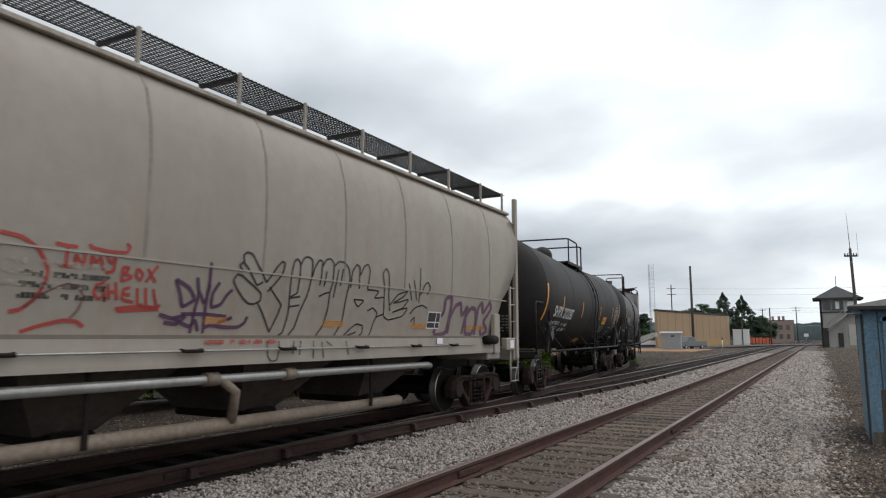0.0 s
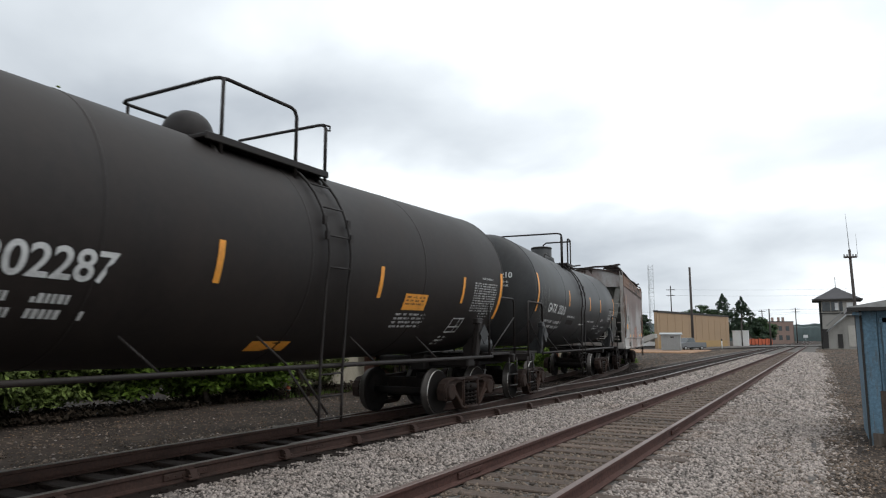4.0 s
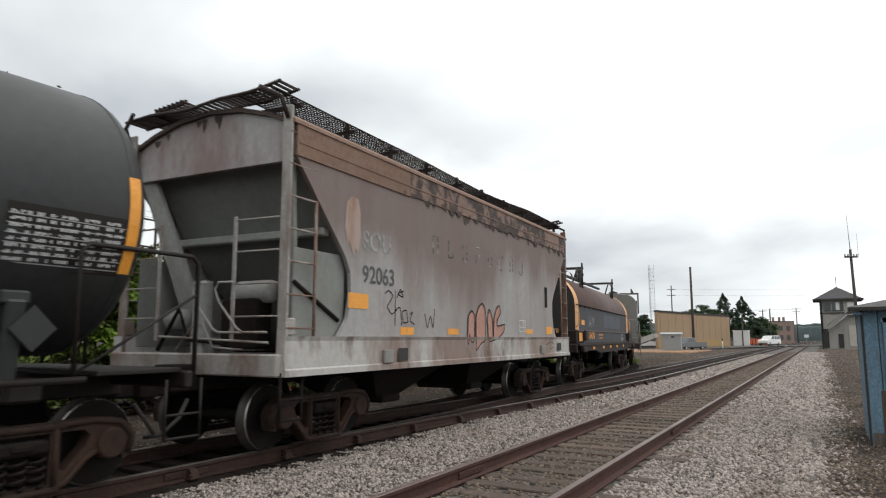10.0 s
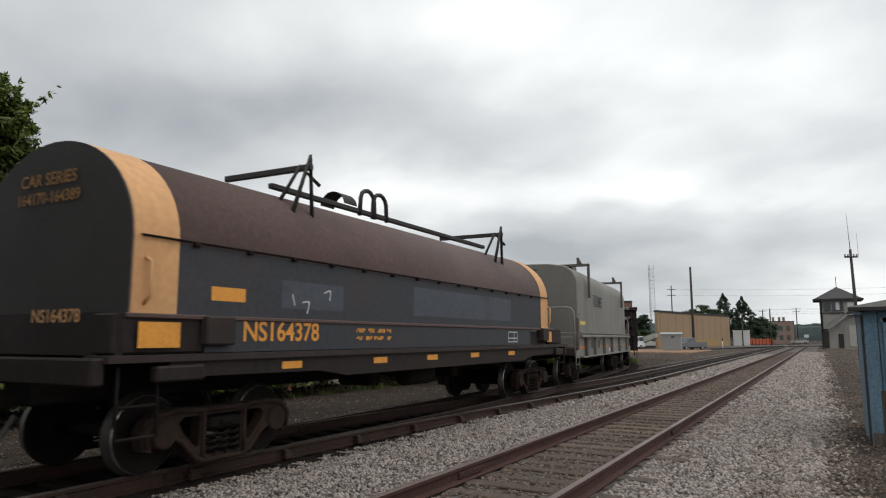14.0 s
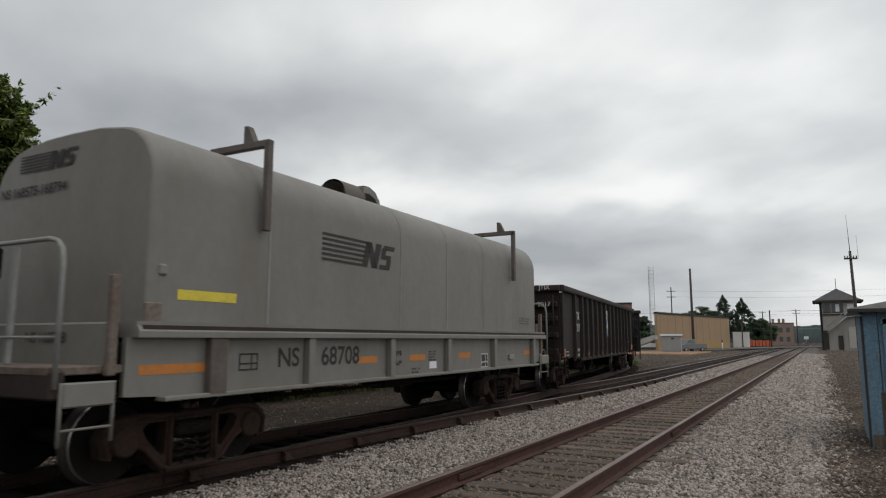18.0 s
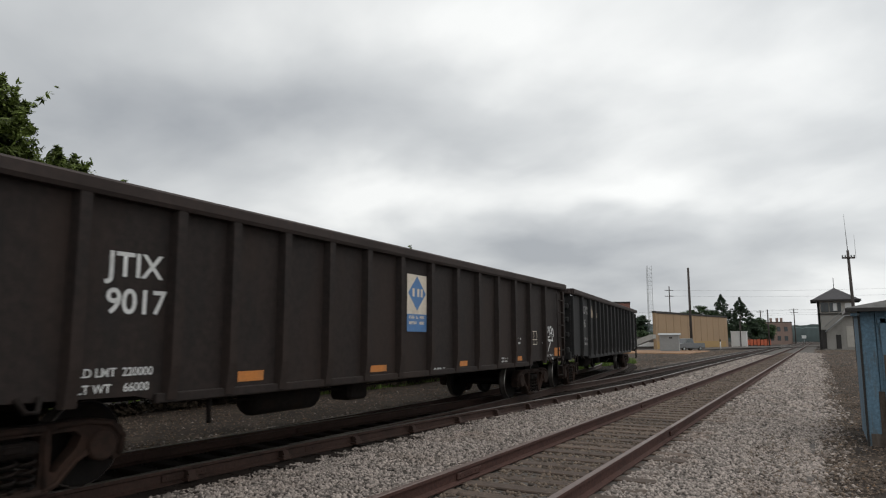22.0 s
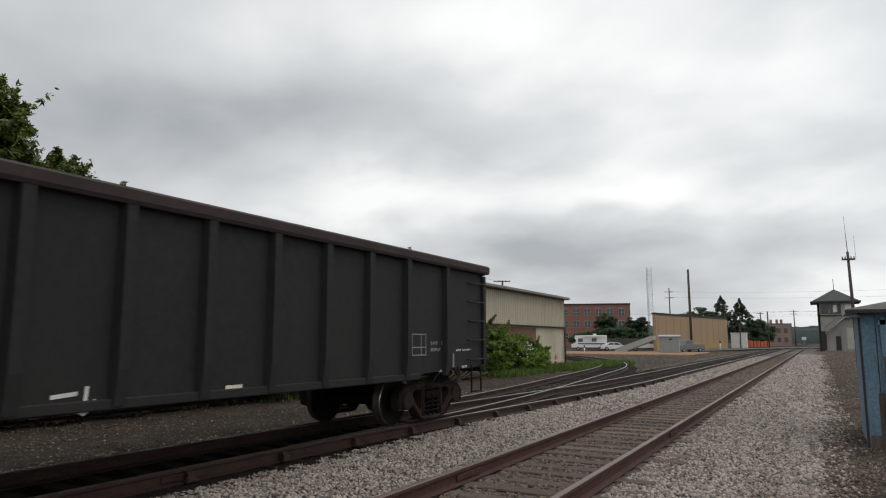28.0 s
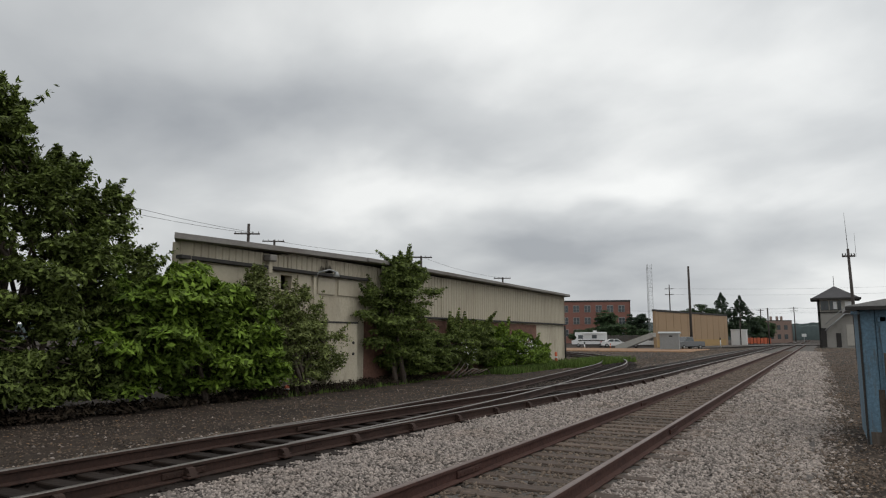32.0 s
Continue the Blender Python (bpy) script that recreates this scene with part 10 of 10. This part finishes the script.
    for e, ye in ((-1, y0), (1, y1)):
        part("end_sheet", one(box, (0, ye, (1.0 + z1) / 2 - 0.05), (2.88, 0.05, z1 - 1.1)), paint, c)
        for z in (1.15, 1.6, 2.05, 2.45):
            part("end_rib", one(box, (0.1, ye + e * 0.09, z), (2.6, 0.16, 0.16), 0.03), paint, c)
        part("end_chord", one(box, (0, ye + e * 0.06, z1 - 0.09), (2.95, 0.2, 0.17), 0.03), M["chord"], c)
        bm = bmnew()
        for x in (0.72, 1.3):
            tube(bm, [(x, ye + e * 0.2, 0.95), (x, ye + e * 0.2, z1 - 0.3)], 0.018, 6)
        for k in range(5):
            tube(bm, [(0.72, ye + e * 0.2, 1.1 + 0.36 * k), (1.3, ye + e * 0.2, 1.1 + 0.36 * k)], 0.014, 6)
        part("end_ladder", bm, paint, c)
        part("end_sill", one(box, (0, ye + e * 0.08, 0.98), (2.9, 0.16, 0.24), 0.02), paint, c)
    part("air_reservoir", one(lathe, [(-3.4, 0.0), (-3.38, 0.16), (-3.3, 0.2), (-2.1, 0.2), (-2.02, 0.16), (-2.0, 0.0)], (0.75, 0, 0.66), "y", 14), M["iron"], c)
    part("brake_valve", one(box, (0.9, -1.3, 0.68), (0.4, 0.5, 0.3), 0.05), M["iron"], c)
    part("brake_rod", one(tube, [(0.9, -3.8, 0.7), (0.9, -1.0, 0.72), (0.9, 2.0, 0.74)], 0.018, 6), M["iron"], c)
    part("door_lever", one(tube, [(1.4, -4.6, 0.86), (1.4, -4.58, 0.55)], 0.03, 6), M["iron"], c)
    return c


c = gondola("dark brown ribbed gondola car with a blue and white sign", 94.62, 6.5, 17.26, -7.88, 7.85,
            [-6.28, -5.2, -4.42, -3.55, -2.64, -1.72, -0.76, 0.26, 1.26, 2.24, 3.22, 4.2, 5.15, 6.25], M["gon"], 3.0)
X = 1.475
lettering(c, "lettering", "JTIX", 0.34, X, -5.97, 2.02, M["white"], "white stencilled letters")
lettering(c, "lettering", "9017", 0.34, X, -5.97, 1.66, M["white"], "white stencilled number")
lettering(c, "stencil", "LD LMT  220000", 0.115, X, -6.2, 1.1, M["white"], "small white stencilling")
lettering(c, "stencil", "LT WT    66000", 0.115, X, -6.2, 0.95, M["white"], "small white stencilling")
bars(c, "stencil", 2, X, -7.3, 1.1, 0.36, 0.05, M["white"], None, "", 82)
for y, z, w, h in ((-7.83, 0.98, 0.42, 0.24), (-4.25, 0.98, 0.42, 0.12), (-1.6, 0.97, 0.5, 0.1), (1.32, 0.95, 0.48, 0.1), (4.29, 0.97, 0.44, 0.1), (7.1, 1.02, 0.46, 0.22)):
    patch_on(c, "reflector", X, y, z, w, h, M["dullorange"], None, "dull orange reflective strip")
patch_on(c, "sign", X + 0.004, -0.5, 1.9, 0.66, 0.68, M["signcream"], None, "cream and blue company sign")
patch_on(c, "sign", X + 0.004, -0.5, 1.6, 0.66, 0.3, M["signblue"], None, "cream and blue company sign")
bm = bmnew()
bm.faces.new([bm.verts.new((X + 0.006, -0.17 + a, 2.26 + b)) for a, b in ((-0.3, 0), (0, -0.3), (0.3, 0), (0, 0.3))])
part("sign_diamond", bm, M["signblue"], c, "blue diamond emblem")
for a in (-0.16, 0.0, 0.12):
    patch_on(c, "sign_mark", X + 0.008, -0.17 + a, 2.2, 0.07, 0.14, M["signcream"], None)
bars(c, "sign_text", 2, X + 0.006, -0.43, 1.82, 0.5, 0.05, M["signcream"], None, "", 83)
bars(c, "stencil", 1, X, 0.4, 0.9, 0.5, 0.06, M["white"], None, "", 84)
placard(c, 5.15, 1.33, 0.62, 0.34, None, X, M["signcream"])
bars(c, "stencil", 2, X, 4.38, 1.45, 0.3, 0.05, M["white"], None, "", 85)
bars(c, "stencil", 2, X, 6.5, 1.02, 0.5, 0.05, M["white"], None, "", 86)
bars(c, "stencil", 2, X, 3.51, 1.03, 0.35, 0.035, M["white"], None, "", 88)
strokes(c, "tag", [[(6.2, 1.75), (6.3, 1.53), (6.45, 1.77), (6.45, 1.51)], [(6.55, 1.62), (6.65, 1.7), (6.65, 1.79), (6.55, 1.74), (6.55, 1.51), (6.7, 1.53)], [(6.75, 1.52), (6.75, 1.78), (6.85, 1.8), (6.9, 1.62), (6.75, 1.62)], [(6.95, 1.4), (6.9, 1.71), (7.0, 1.76), (7.05, 1.53)], [(6.15, 1.37), (6.55, 1.46), (6.8, 1.4), (6.65, 1.23), (6.55, 1.13)], [(6.2, 1.46), (7.0, 1.43)]], M["white"], None, 0.045, "white sprayed tag", X)
lettering(c, "end_lettering", "JTIX", 0.17, 0.9, -8.05, 2.84, M["white"], "", None, 0, False, "front")
lettering(c, "end_lettering", "9017", 0.19, 0.85, -8.07, 2.36, M["white"], "", None, 0, False, "front")
bars(c, "end_stencil", 4, -0.3, -7.93, 2.3, 0.5, 0.06, M["white"], None, "", 87, True)

c = gondola("black ribbed gondola car with worn cream lettering", 111.8, 6.7, 17.3, -8.15, 8.1,
            [-6.78, -5.44, -4.46, -3.55, -2.72, -1.88, -0.88, 0.1, 1.1, 2.12, 3.12, 4.12, 5.17, 6.48], M["gonblack"], 2.98, True)
M["wornwhite"] = mat("worn_white_letters", (0.30, 0.295, 0.285), 0.8, grain=18, amount=0.25, patch=6, stain=(0.05, 0.047, 0.045), stain_amount=0.85, low=0.54, high=0.62, bump=0)
lettering(c, "lettering", "NDYX", 0.36, X, -6.52, 2.22, M["wornwhite"], "worn white stencilled letters")
lettering(c, "lettering", "485", 0.36, X, -6.5, 1.78, M["wornwhite"], "worn white stencilled number")
bars(c, "stencil", 2, X, -6.52, 1.43, 0.85, 0.08, M["wornwhite"], None, "", 91)
# the worn company name is left as plain rings and bars
def worn_word(y, z, w, h, count, seed, thick):
    rng = random.Random(seed)
    step = w / count
    for k in range(count):
        a, hh = y + step * k, h if k == 0 else h * 0.72
        if k % 2 == 0:
            ring = [(a + step * (0.42 + 0.36 * math.cos(t)), z + hh * (0.5 + 0.46 * math.sin(t))) for t in np.linspace(rng.uniform(0.3, 1.0), rng.uniform(4.6, 6.4), 9)]
            strokes(c, "worn_lettering", [ring], M["wornletters"], None, thick, "worn cream lettering left as plain shapes", X, 1)
        else:
            for d in (0.2, 0.62):
                strokes(c, "worn_lettering", [[(a + step * d, z), (a + step * (d + 0.04), z + hh * rng.uniform(0.75, 1.0))]], M["wornletters"], None, thick, "worn cream lettering left as plain shapes", X, 1)


M["wornletters"] = mat("worn_cream_letters", (0.40, 0.33, 0.245), 0.8, grain=18, amount=0.25, patch=7, stain=(0.05, 0.045, 0.04), stain_amount=0.9, low=0.5, high=0.58, bump=0)
worn_word(-3.9, 2.22, 0.55, 0.27, 4, 3, 0.04)
worn_word(-2.78, 2.27, 0.7, 0.26, 6, 4, 0.045)
worn_word(-2.69, 2.02, 0.52, 0.17, 4, 5, 0.04)
bm = bmnew()
bm.faces.new([bm.verts.new((X, -4.72 + 0.17 * math.cos(t), 2.34 + 0.2 * math.sin(t) - 0.06 * math.cos(2 * t))) for t in np.linspace(0, 6.28, 17)[:-1]])
part("faded_emblem", bm, M["wornletters"], c, "faded pale round emblem")
patch_on(c, "paper_tag", X, 1.44, 0.87, 0.25, 0.1, M["signcream"], None, "cream paper tag")
placard(c, 5.38, 1.22, 0.46, 0.37, None, X, M["greysteel"])
bars(c, "stencil", 2, X, 6.0, 1.4, 0.4, 0.06, M["greysteel"], None, "", 92)
bars(c, "stencil", 1, X, 6.93, 1.28, 0.59, 0.04, M["white"], None, "", 93)
bars(c, "stencil", 1, X, 7.14, 0.96, 0.27, 0.045, M["white"], None, "", 94)
bars(c, "stencil", 2, X, 6.41, 1.58, 0.16, 0.06, M["white"], None, "", 95)
bars(c, "stencil", 1, X, 6.3, 0.92, 0.22, 0.04, M["white"], None, "", 96)
patch_on(c, "side_mark", X, 6.79, 0.9, 0.06, 0.34, M["greysteel"], None, "faded upright mark")
strokes(c, "chalk", [[(-0.19, 1.06), (-0.21, 0.83), (-0.32, 0.9), (-0.21, 0.8), (-0.1, 0.93)], [(-0.52, 0.98), (-0.28, 1.0)]], M["white"], None, 0.038, "chalked arrow", X)
strokes(c, "scrape", [[(-2.7, 1.25), (-2.4, 1.2)], [(-2.6, 1.12), (-2.35, 1.15)], [(-1.5, 1.6), (-1.3, 1.58)], [(-1.6, 1.25), (-1.5, 1.2)], [(-1.4, 1.05), (-1.3, 1.1)]], M["greysteel"], None, 0.05, "pale scrapes", X)
lettering(c, "end_lettering", "NDYX 485", 0.16, 0.2, -8.32, 2.82, M["white"], "", None, 0, False, "front")
part("cord", one(tube, [(1.45, -2.6, 0.72), (1.45, -1.8, 0.6), (1.45, -1.0, 0.7)], 0.012, 5), M["iron"], c)


# ---------------------------------------------------------------- movement
def travelled(t):
    """Metres run by the train at t seconds; it slows a little at the end."""
    return SPEED * t - 0.056 * max(0.0, t - 27.0) ** 2


def motions():
    for car, mid, half in TRAIN:
        rows = []
        for k in range(65):
            t = k * 0.5
            s = mid - travelled(t)
            a, b = beside(s - half, 0), beside(s + half, 0)
            turn = math.degrees(math.atan2(-(b.x - a.x), b.y - a.y))
            m = (a + b) / 2
            rows.append((t, pose(m.x, m.y, 0, 0, 0, turn)))
        walk(car, rows)
    # road traffic: seconds, x, y; each goes on at its pace before and after
    for car, (xa, ya, ta), (xb, yb, tb) in ((white_suv, (-0.8, 161.0, 8.0), (-18.1, 116.5, 12.5)), (silver_van, (-1.8, 159.0, 19.0), (-17.3, 119.0, 21.0))):
        d = Vector((xb - xa, yb - ya, 0))
        turn = math.degrees(math.atan2(-d.y, -d.x))
        rows = []
        for t in (0.0, ta - 2.0, ta, (ta + tb) / 2, tb, tb + 2.0, 32.0):
            f = (t - ta) / (tb - ta)
            f = max(-1.2, min(1.9, f))
            rows.append((t, pose(xa + d.x * f, ya + d.y * f, 0.015 if -0.1 < f < 0.6 else GROUND + 0.06, 0, 0, turn)))
        walk(car, rows)
    walk(far_sedan, [(0.0, pose(30, 216, GROUND + 0.04)), (12.0, pose(12, 216, GROUND + 0.04)), (13.5, pose(-2.0, 216, GROUND + 0.04)), (14.5, pose(-7.5, 216, GROUND + 0.04)), (17.0, pose(-21, 216, GROUND + 0.04)), (32.0, pose(-60, 216, GROUND + 0.04))])
    for w, y in SPINS:
        walk(w, [(k * 4 / 30, pose(0, y, 0.43, math.degrees(travelled(k * 4 / 30) / 0.43), 0, 0)) for k in range(241)])


motions()
